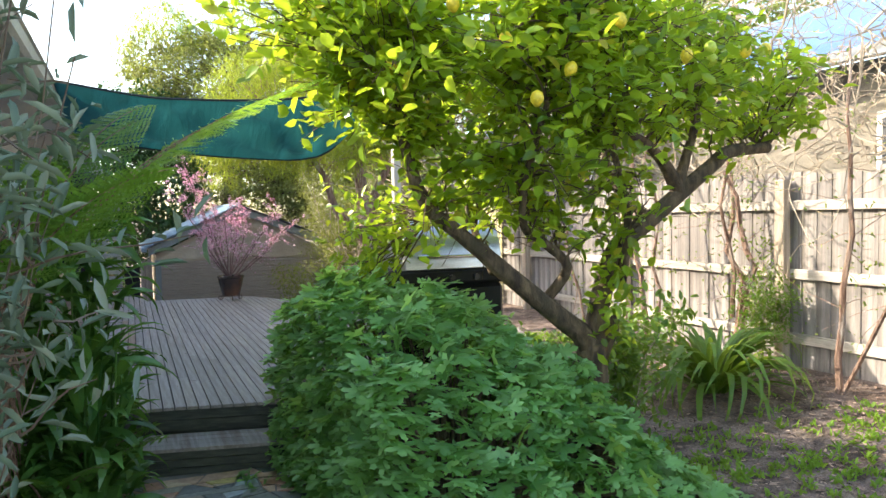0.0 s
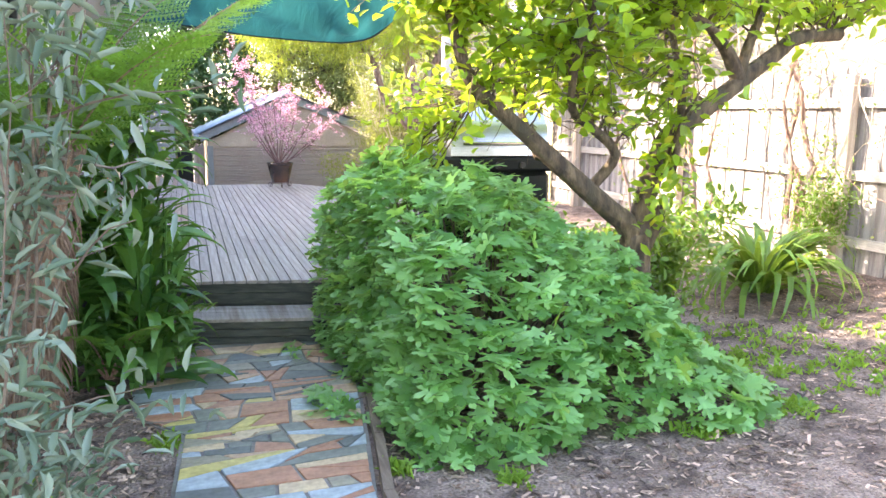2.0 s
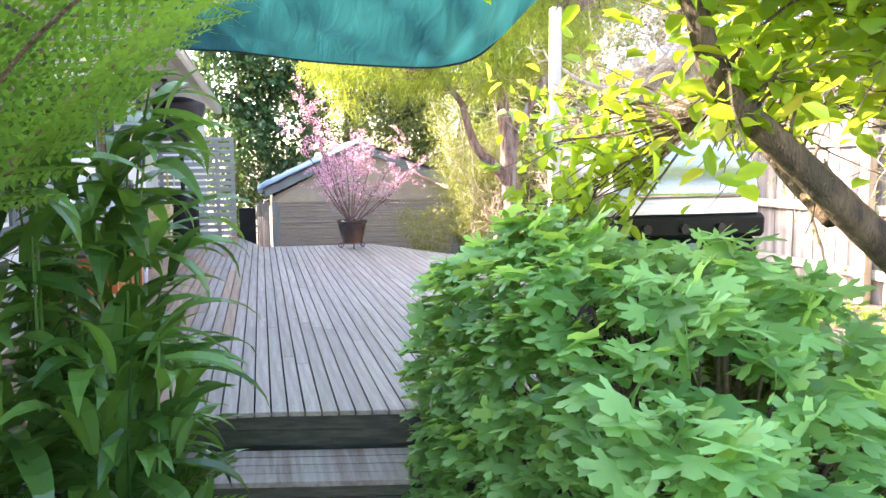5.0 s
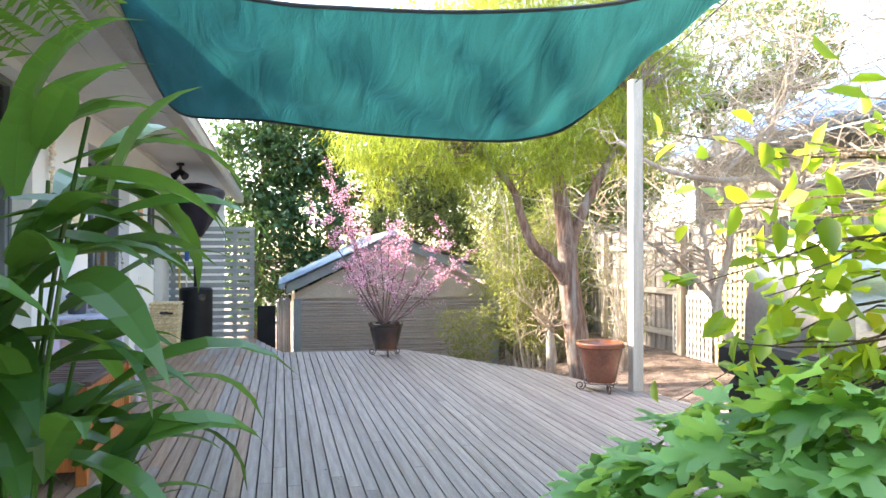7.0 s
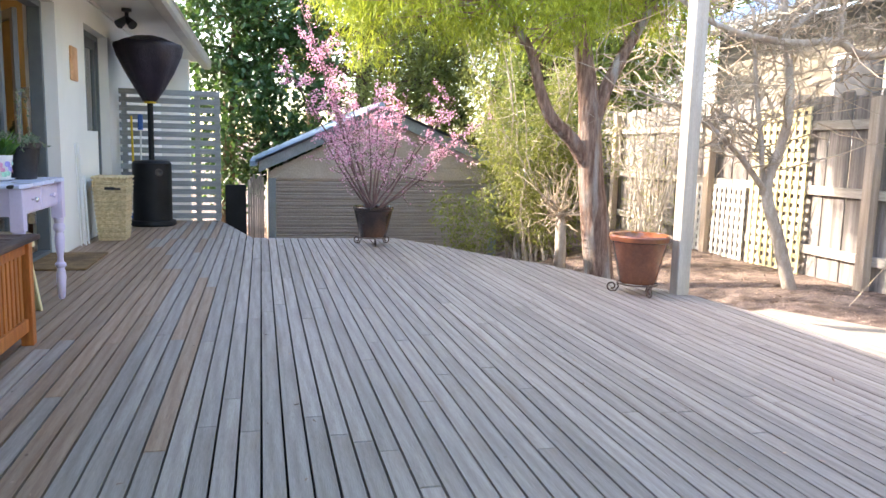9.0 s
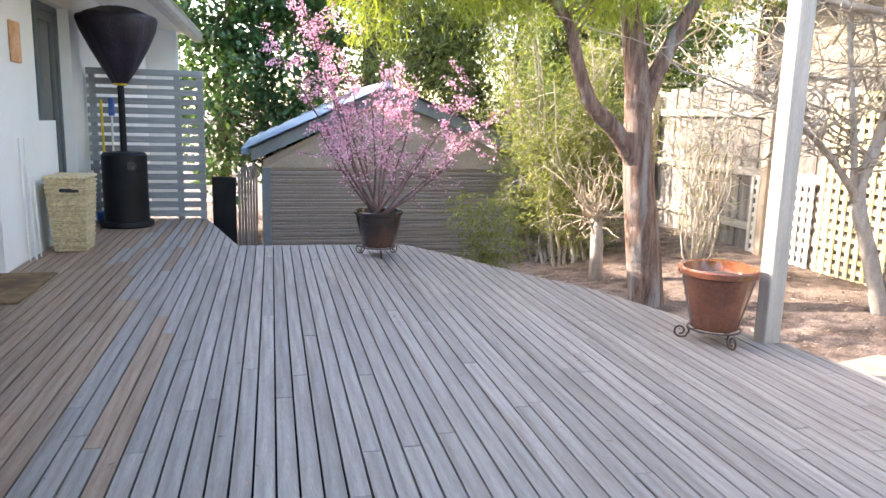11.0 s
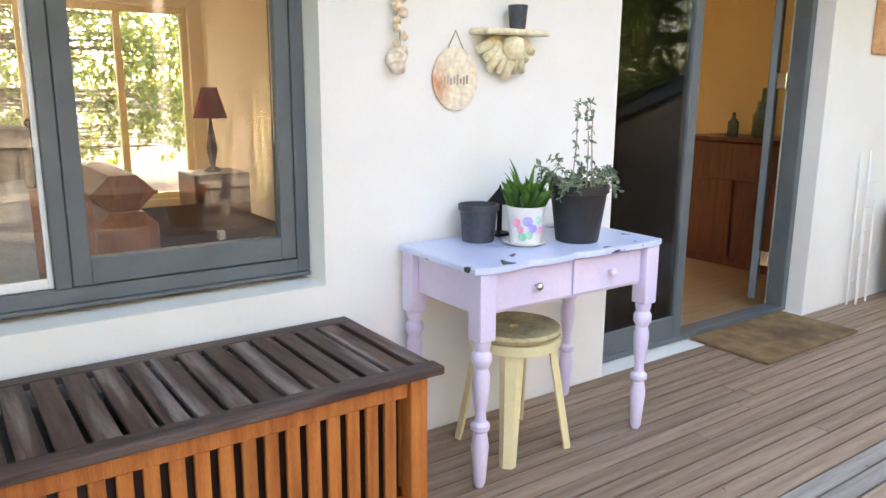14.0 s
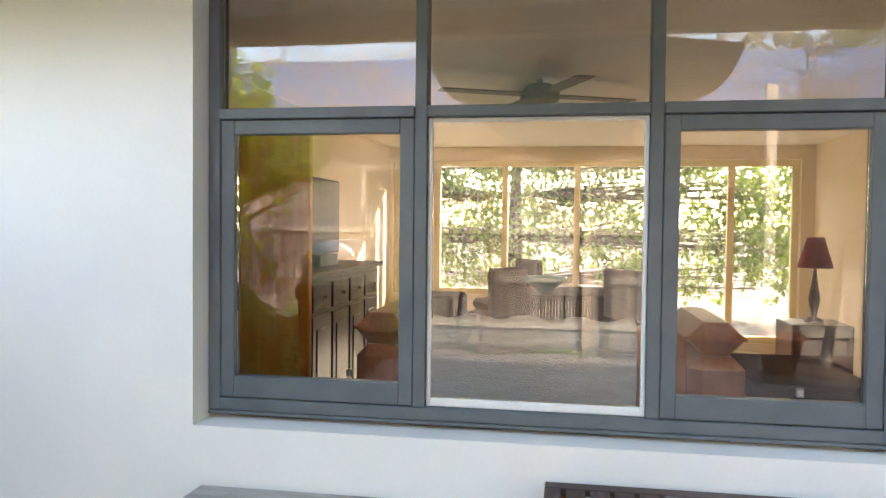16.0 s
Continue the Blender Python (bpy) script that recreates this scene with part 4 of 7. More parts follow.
def fence():
    f = thing("paling_fence", "weathered grey paling fence with three rails and square posts", "fence")
    X, y, k = 6.0, -3.0, 0
    fr = random.Random(5)
    shapes = []
    for i in range(6):
        w, h = 0.145, 1.80 + 0.012 * i
        shapes.append(mesh_of("paling", boxes((0, 0.018, 0, w, 0, h), c=0.003), "paling"))
    while y < 20:
        ob = new("paling", shapes[fr.randrange(6)])
        ob.parent = f
        ob.location = (X + 0.002 + 0.010 * (k % 2), y, 0.13 + fr.uniform(-0.01, 0.01))
        ob.rotation_euler.x = radians(fr.uniform(-0.5, 0.5))
        y, k = y + 0.150 + fr.uniform(-0.002, 0.004), k + 1
    posts = [-2.2, 0.5, 3.2, 5.90, 8.3, 10.80, 13.3, 15.8, 18.4]
    for p in posts:
        part("post", boxes((X - 0.135, X - 0.045, p - 0.055, p + 0.055, 0.0, 1.90), c=0.006), "post", f)
    for a, c in zip(posts, posts[1:]):
        for z in (0.42, 1.02, 1.66):
            part("rail", boxes((X - 0.043, X - 0.001, a - 0.04, c + 0.04 - 0.082, z - 0.045, z + 0.045), c=0.004), "rail", f)
    part("plinth", boxes((X + 0.0, X + 0.03, -3, 20, -0.05, 0.125)), "edging", f)
    for name, y0, y1, z0, z1, m, lab in (("trellis", 11.66, 12.50, 0.12, 1.84, "lattice", "tall cream yellow lattice panel against the fence"),
                                         ("trellis", 12.60, 13.56, 0.14, 0.98, "lattice_white", "low faded lattice panel against the fence")):
        t = thing(name, lab, "trellis")
        n = int((y1 - y0) / 0.094)
        for i in range(n + 1):
            yy = y0 + (y1 - y0 - 0.03) * i / n
            part("slat", boxes((X - 0.072, X - 0.062, yy, yy + 0.046, z0, z1)), m, t)
        n = int((z1 - z0) / 0.094)
        for i in range(n + 1):
            zz = z0 + (z1 - z0 - 0.034) * i / n
            part("slat", boxes((X - 0.060, X - 0.050, y0, y1, zz, zz + 0.046)), m, t)


fence()


def neighbours():
    h = thing("neighbour_house", "beige rendered house wall with a blue metal roof behind the fence", "house")
    part("wall", boxes((8.0, 8.3, -2, 16.4, 0, 3.3)), "neighbour", h)
    for y in (5.6, 12.9):
        w = part("window", boxes((7.965, 7.999, y - 0.9, y + 0.9, 1.5, 2.7), c=0.01), "white_paint", h, "white framed window")
        part("pane", boxes((7.955, 7.964, y - 0.82, y - 0.04, 1.58, 2.62), (7.955, 7.964, y + 0.04, y + 0.82, 1.58, 2.62)), "grey_plastic", w)
    rb = Buf().add([(7.5, -2.5, 3.25), (7.5, 16.9, 3.25), (12, 16.9, 5.2), (12, -2.5, 5.2), (7.5, -2.5, 3.37), (7.5, 16.9, 3.37), (12, 16.9, 5.32), (12, -2.5, 5.32)],
                   [(0, 1, 2, 3), (4, 7, 6, 5), (0, 4, 5, 1), (1, 5, 6, 2), (0, 3, 7, 4), (2, 6, 7, 3)])
    part("roof", rb, "blue_roof", h)
    part("gutter", boxes((7.38, 7.50, -2.5, 16.9, 3.2, 3.32), c=0.01), "trim_grey", h)


neighbours()
setting("post_sail", boxes((3.43, 3.53, 9.83, 9.93, 0.0, 3.05), c=0.006), "whitepost", "square off-white timber post at the edge of the deck")
setting("pavement", Buf().prism([(3.62, 9.33), (4.4, 8.7), (4.75, 9.3), (4.35, 10.0), (3.60, 9.80)], 0.0, 0.20, 0.01), "concrete", "pale concrete slab beside the deck")


# ---------- things on the deck ----------
def turned_leg(b, x, y, z0, z1):
    h = z1 - z0
    prof = [(0.014, 0), (0.020, 0.02), (0.030, 0.20), (0.022, 0.27), (0.032, 0.285), (0.032, 0.305), (0.02, 0.32), (0.017, 0.36), (0.026, 0.44), (0.030, 0.52), (0.022, 0.57), (0.034, 0.60), (0.034, 0.63), (0.024, 0.65), (0.030, 0.68), (0.030, 0.695)]
    b.lathe([(r, q * h) for r, q in prof], (x, y, z0), 14)
    box(b, x - 0.032, x + 0.032, y - 0.032, y + 0.032, z0 + 0.697 * h, z1, c=0.003)


def side_table():
    t = thing("side_table", "lilac painted side table with turned legs and a chipped top", "table")
    x0, x1, y0, y1, z = -1.04, -0.570, 9.35, 10.22, 1.11
    out = []
    n = 40
    for i in range(n):  # the front edge waves gently
        s = i / n
        out.append((x1 - 0.02 + 0.018 * abs(math.sin(s * math.pi * 4)) ** 0.6, y0 + (y1 - y0) * s))
    poly = [(x1 - 0.02, y0)] + out[1:] + [(x1 - 0.02, y1), (x0 + 0.005, y1), (x0 + 0.005, y0)]
    part("tabletop", Buf().prism(poly, z - 0.020, z, 0.005), "table_top", t, "pale lilac top with chipped dark edges")
    part("apron", boxes((x0 + 0.07, x1 - 0.055, y0 + 0.045, y0 + 0.06, z - 0.165, z - 0.021), (x0 + 0.07, x1 - 0.055, y1 - 0.06, y1 - 0.045, z - 0.165, z - 0.021),
                        (x0 + 0.03, x0 + 0.045, y0 + 0.07, y1 - 0.07, z - 0.165, z - 0.021), (x1 - 0.06, x1 - 0.048, y0 + 0.085, y1 - 0.085, z - 0.165, z - 0.021)), "lilac", t)
    mid = (y0 + y1) / 2
    for a, c in ((y0 + 0.09, mid - 0.005), (mid + 0.005, y1 - 0.09)):
        d = part("drawer", boxes((x1 - 0.047, x1 - 0.036, a, c, z - 0.155, z - 0.03), c=0.003), "lilac", t)
        k = part("knob", Buf().lathe([(0.004, 0), (0.004, 0.012), (0.013, 0.018), (0.015, 0.026), (0.008, 0.034), (0.001, 0.035)], sides=12), "chrome" if a < mid - 0.1 else "lilac", d, smooth=True)
        k.matrix_basis = pose(x1 - 0.036, (a + c) / 2, z - 0.092, 0, 90, 0)
    for x in (x0 + 0.035, x1 - 0.045):
        for y in (y0 + 0.05, y1 - 0.05):
            b = Buf()
            turned_leg(b, x, y, DECK, z - 0.021)
            part("leg", b, "lilac", t, smooth="edges")


side_table()


def storage_bench():
    t = thing("storage_bench", "orange slatted storage bench with a weathered dark lid", "bench")
    x0, x1, y0, y1, z = -1.02, -0.455, 7.96, 9.13, 0.89
    for x in (x0 + 0.03, x1 - 0.075):
        for y in (y0 + 0.03, y1 - 0.085):
            part("leg", boxes((x, x + 0.055, y, y + 0.055, DECK, z - 0.026), c=0.003), "orange_wood", t)
    for zz0, zz1 in ((DECK + 0.07, DECK + 0.135), (z - 0.085, z - 0.027)):
        part("rail", boxes((x1 - 0.065, x1 - 0.035, y0 + 0.087, y1 - 0.087, zz0, zz1), c=0.003), "orange_wood", t)
        for y in (y0 + 0.045, y1 - 0.075):
            part("rail", boxes((x0 + 0.087, x1 - 0.078, y, y + 0.03, zz0, zz1), c=0.003), "orange_wood", t)
    n = 17
    for i in range(n):
        y = y0 + 0.095 + (y1 - y0 - 0.25) * i / (n - 1)
        part("slat", boxes((x1 - 0.06, x1 - 0.045, y, y + 0.036, DECK + 0.136, z - 0.086), c=0.002), "orange_wood", t)
    for i in range(7):
        x = x0 + 0.10 + i * 0.062
        for y in (y0 + 0.05, y1 - 0.068):
            part("slat", boxes((x, x + 0.036, y, y + 0.015, DECK + 0.136, z - 0.086), c=0.002), "orange_wood", t)
    part("lining", boxes((x0 + 0.08, x1 - 0.085, y0 + 0.09, y1 - 0.09, DECK + 0.08, z - 0.06)), "dark_wood", t)
    lid = part("lid", boxes((x0, x0 + 0.055, y0, y1, z - 0.024, z), (x1 - 0.055, x1 + 0.006, y0 - 0.01, y1 + 0.01, z - 0.024, z), c=0.003), "lid_rail", t, "weathered grey-brown lid")
    for y in (y0 - 0.0, y1 - 0.05):
        part("end_slat", boxes((x0 + 0.056, x1 - 0.056, y, y + 0.05, z - 0.024, z - 0.001), c=0.002), "grey_lid", lid)
    n = 14
    for i in range(n):
        y = y0 + 0.068 + (y1 - y0 - 0.136 - 0.060) * i / (n - 1)
        part("slat", boxes((x0 + 0.056, x1 - 0.056, y, y + 0.058, z - 0.020, z - 0.002), c=0.002), "grey_lid", lid)
    b = thing("garden_bench", "pale grey weathered timber bench against the wall", "bench")
    part("seat", boxes((-1.04, -0.84, 6.75, 7.86, 0.745, 0.79), (-0.835, -0.66, 6.75, 7.86, 0.745, 0.79), c=0.004), "bench", b)
    for y in (6.8, 7.76):
        part("leg", boxes((-1.0, -0.95, y, y + 0.05, DECK, 0.745), c=0.003), "bench", b)
        part("leg", boxes((-0.74, -0.69, y, y + 0.05, DECK, 0.745), c=0.003), "bench", b)


storage_bench()


def stool():
    t = thing("stool", "cream plastic stool with a grimy round seat under the lilac table", "stool", at=(-0.80, 9.70, DECK))
    part("seat", Buf().lathe([(0.135, 0.425), (0.16, 0.43), (0.168, 0.445), (0.16, 0.456), (0.02, 0.450), (0.018, 0.44)], sides=28), "cream_dirty", t, smooth="edges")
    part("rim", Buf().lathe([(0.150, 0.385), (0.165, 0.39), (0.167, 0.424), (0.150, 0.424)], sides=28), "cream", t, smooth="edges")
    for k in range(4):
        a = radians(45 + 90 * k)
        c, s = math.cos(a), math.sin(a)
        b = Buf()
        lo, hi = 0.205, 0.135
        for (r, z), (r2, z2) in (((lo, 0), (hi, 0.40)),):
            w, th = 0.036, 0.010
            pts = []
            for rr, zz in ((r, z), (r2, z2)):
                for u, v in ((-w, -th), (-w * 0.5, th), (w * 0.5, th), (w, -th), (w * 0.8, -th - 0.006), (0, -0.002), (-w * 0.8, -th - 0.006)):
                    pts.append(((rr + v) * c - u * s * (0.8 if zz == 0 else 1.2), (rr + v) * s + u * c * (0.8 if zz == 0 else 1.2), zz))
            b.add(pts, [(i, (i + 1) % 7, 7 + (i + 1) % 7, 7 + i) for i in range(7)] + [tuple(range(7))[::-1], tuple(range(7, 14))])
        part("leg", b, "cream", t)


stool()


def pot(name, label, at, prof, material, soil=None, sides=28, category="plant pot"):
    t = thing(name, label, category, at=at)
    part("body", Buf().lathe(prof, sides=sides), material, t, smooth="edges")
    if soil:
        part("soil", Buf().lathe([(soil[0], soil[1] - 0.02), (soil[0], soil[1]), (soil[0] * 0.5, soil[1] + 0.012), (0.002, soil[1] + 0.015)], sides=20), "soil", t, smooth=True)
    return t


def pot_stand(at, r, h):
    t = thing("pot_stand", "black wrought iron pot stand with curled feet", "plant stand", at=at)
    ring = [(r * math.cos(a), r * math.sin(a), h) for a in np.linspace(0, 2 * math.pi, 25)]
    part("ring", Buf().tube(ring, 0.006, 6, False), "iron", t)
    part("cross", Buf().tube([(-r, 0, h), (r, 0, h)], 0.005, 6).tube([(0, -r, h), (0, r, h)], 0.005, 6), "iron", t)
    for k in range(3):
        a = radians(30 + 120 * k)
        pts = []
        for i in range(15):
            q = i / 14
            ang = -0.5 * math.pi + q * 2.1 * math.pi
            rr = 0.035 * (1 - 0.55 * q)
            u, z = r + 0.035 + rr * math.cos(ang), 0.041 + rr * math.sin(ang)
            pts.append((u * math.cos(a), u * math.sin(a), z))
        pts = [(r * math.cos(a), r * math.sin(a), h), ((r - 0.012) * math.cos(a), (r - 0.012) * math.sin(a), h * 0.55), ((r + 0.005) * math.cos(a), (r + 0.005) * math.sin(a), 0.012)] + pts
        part("foot", Buf().tube(pts, 0.006, 6), "iron", t)


SB = [(0.13, 0), (0.135, 0.01), (0.155, 0.10), (0.185, 0.22), (0.192, 0.265), (0.205, 0.275), (0.208, 0.295), (0.20, 0.305), (0.185, 0.30), (0.178, 0.26), (0.17, 0.24)]
pot_stand((1.68, 12.60, DECK), 0.14, 0.075)
pot("plum_pot", "dark brown glazed pot holding a pink blossoming plum on the deck", (1.68, 12.60, DECK + 0.082), SB, "darkglaze", (0.172, 0.25))
TC = [(0.125, 0), (0.13, 0.01), (0.155, 0.12), (0.185, 0.25), (0.192, 0.29), (0.213, 0.30), (0.216, 0.33), (0.208, 0.34), (0.19, 0.335), (0.18, 0.29), (0.17, 0.27)]
pot_stand((3.17, 9.92, DECK), 0.14, 0.075)
pot("terracotta_pot", "large glazed terracotta pot on an iron stand", (3.17, 9.92, DECK + 0.082), TC, "terracotta", (0.172, 0.28))


def basket():
    t = thing("laundry_basket", "tall woven wicker laundry basket with a closed lid", "basket", at=(-0.83, 13.12, DECK))
    h, n = 0.60, 30
    rr = random.Random(3)
    rings = []
    core = Buf()
    def half(z):
        q = z / h
        return 0.118 + 0.038 * q, 0.145 + 0.045 * q
    core.add([(sx * (half(z)[0] - 0.008), sy * (half(z)[1] - 0.008), z) for z in (0.0, h) for sx, sy in ((-1, -1), (1, -1), (1, 1), (-1, 1))],
             [(0, 1, 5, 4), (1, 2, 6, 5), (2, 3, 7, 6), (3, 0, 4, 7), (3, 2, 1, 0), (4, 5, 6, 7)])
    part("core", core, "wicker", t)
    weave = Buf()
    for i in range(n):
        z = 0.012 + i * (h - 0.02) / n
        a, c = half(z)
        pts = []
        for side in range(4):
            for k in range(7):
                q = -1 + 2 * k / 6
                w = 0.004 * (1 if (k + i) % 2 else -1)
                p = [(a + w, q * c), (-q * a, c + w), (-a - w, -q * c), (q * a, -c - w)][side]
                pts.append((p[0], p[1], z + rr.uniform(-0.001, 0.001)))
        pts.append(pts[0])
        weave.tube(pts, 0.0085, 5, False)
    tagged(part("weave", weave, "wicker", t), kind="stuff")
    lid = part("lid", boxes((-0.168, 0.168, -0.202, 0.202, h, h + 0.028), c=0.010), "wicker", t)
    part("handle_hole", boxes((0.04, 0.10, -0.202 + 0.0, -0.195, 0.50, 0.52)), "black_plastic", t)
    part("handle_hole", boxes((-0.045, 0.045, -0.196, -0.188, 0.50, 0.528)), "black_plastic", t, "dark handle slot")


basket()


def heater():
    t = thing("patio_heater", "black patio heater with its hood wrapped in a purple-black cover", "heater", at=(-0.64, 14.42, DECK))
    part("base", Buf().lathe([(0.25, 0), (0.26, 0.02), (0.25, 0.06), (0.22, 0.065)], sides=32), "black_steel", t, smooth="edges")
    part("housing", Buf().lathe([(0.215, 0.066), (0.215, 0.72), (0.19, 0.745), (0.05, 0.755), (0.03, 0.76)], sides=32), "black_steel", t, smooth="edges")
    hole = part("port", Buf().lathe([(0.002, 0), (0.045, 0.0), (0.045, 0.008), (0.03, 0.010), (0.002, 0.004)], sides=18), "black_plastic", t)
    hole.matrix_basis = pose(0.10, -0.193, 0.62, 90, 0, 25)
    part("pole", Buf().tube([(0, 0, 0.755), (0, 0, 1.75)], 0.032, 16), "black_steel", t, smooth="edges")
    b = Buf()
    prof = [(0.05, 1.42), (0.08, 1.43), (0.16, 1.56), (0.26, 1.74), (0.345, 1.92), (0.372, 2.02), (0.365, 2.06), (0.30, 2.08), (0.16, 2.13), (0.05, 2.15)]
    sides = 40
    v = []
    for i, (r, z) in enumerate(prof):
        for k in range(sides):
            a = 2 * math.pi * k / sides
            w = 1 + 0.035 * math.sin(7 * a + 0.6 * i) * (i > 0) + 0.02 * math.sin(13 * a + i)
            v.append((r * w * math.cos(a), r * w * math.sin(a), z + 0.008 * math.sin(5 * a + i)))
    b.add(v, [(i * sides + k, i * sides + (k + 1) % sides, (i + 1) * sides + (k + 1) % sides, (i + 1) * sides + k) for i in range(len(prof) - 1) for k in range(sides)] + [tuple(range(sides))[::-1], tuple((len(prof) - 1) * sides + k for k in range(sides))])
    part("cover", b, "cover", t, "crumpled purple-black fabric cover", smooth=True)
    part("strap", Buf().tube([(0.055 * math.cos(a), 0.055 * math.sin(a), 1.41) for a in np.linspace(0, 6.3, 14)], 0.012, 6), "yellow_plastic", t, "yellow strap")
    br = thing("broom", "yellow handled broom leaning on the slat screen", "broom")
    part("handle", Buf().tube([(-0.88, 14.72, DECK + 0.1), (-0.90, 14.76, 1.62)], 0.013, 8), "yellow_plastic", br)
    part("head", boxes((-0.98, -0.78, 14.68, 14.74, DECK + 0.001, DECK + 0.11), c=0.01), "blue_plastic", br)
    mp = thing("mop", "blue mop leaning on the slat screen", "mop")
    part("handle", Buf().tube([(-0.80, 14.70, DECK + 0.12), (-0.80, 14.76, 1.58)], 0.011, 8), "white_paint", mp)
    part("head", boxes((-0.77, -0.66, 14.66, 14.72, DECK + 0.001, DECK + 0.12), c=0.02), "grey_plastic", mp)
    part("socket", Buf().tube([(-0.80, 14.755, 1.46), (-0.80, 14.765, 1.64)], 0.03, 8), "blue_plastic", mp)
    r = thing("drying_rack", "folded white wire drying rack leaning on the wall", "drying rack")
    for k in range(2):
        x = WX + 0.035 + 0.03 * k
        for y in (12.60, 12.72):
            part("leg", Buf().tube([(x, y + 0.05 * k, DECK), (x - 0.02, y + 0.05 * k, 1.30 - 0.3 * k)], 0.007, 6), "white_paint", r)
    for k in range(5):
        part("rung", Buf().tube([(WX + 0.05, 12.60, DECK + 0.15 + 0.15 * k), (WX + 0.05, 12.78, DECK + 0.15 + 0.15 * k)], 0.004, 5), "white_paint", r)
    sp = thing("soffit_spotlight", "small black twin spotlight under the eave", "lamp", at=(-0.78, 13.9, 2.714))
    part("bracket", Buf().lathe([(0.05, 0), (0.05, -0.03), (0.02, -0.04), (0.02, -0.10)], sides=14), "black_plastic", sp, smooth="edges")
    for s in (-1, 1):
        part("head", Buf().tube([(0, 0, -0.10), (0.07 * s, -0.08, -0.18)], [0.03, 0.05], 12), "black_plastic", sp)


heater()


def bbq():
    t = thing("barbecue", "barbecue with a curved brushed steel hood and a black cart", "barbecue", at=(2.48, 6.09, DECK))
    t.scale = (1, 1, 1.08)
    part("cart", boxes((-0.45, 0.45, -0.26, 0.26, 0.06, 0.68), c=0.03), "black_steel", t)
    part("firebox", boxes((-0.47, 0.47, -0.28, 0.28, 0.682, 0.79), c=0.02), "black_steel", t)
    n, b = 12, Buf()
    sec = [(0.27 * -math.cos(math.pi * i / n), 0.795 + 0.34 * math.sin(math.pi * i / n) ** 0.75) for i in range(n + 1)]
    v = [(x, y * q, z if q == 1 else z - 0.03) for x, q in ((-0.38, 0.9), (-0.36, 1), (0.42, 1), (0.44, 0.9)) for y, z in sec]
    m = n + 1
    b.add(v, [(j * m + i, j * m + i + 1, (j + 1) * m + i + 1, (j + 1) * m + i) for j in range(3) for i in range(n)] + [tuple(range(m))[::-1], tuple(3 * m + i for i in range(m)), tuple([0 + j * m for j in range(4)] + [n + j * m for j in (3, 2, 1, 0)])])
    part("hood", b, "steel", t, smooth="edges")
    part("handle", Buf().tube([(-0.28, -0.30, 0.88), (0.34, -0.30, 0.88)], 0.013, 10), "chrome", t)
    for x in (-0.30, 0.30):
        for y in (-0.2, 0.2):
            part("wheel", Buf().tube([(x - 0.015, y, 0.03), (x + 0.015, y, 0.03)], 0.03, 12), "black_plastic", t)
    for x in (-0.2, 0.0, 0.2):
        part("knob", Buf().tube([(x, -0.305, 0.73), (x, -0.281, 0.73)], 0.022, 12), "black_plastic", t)


bbq()


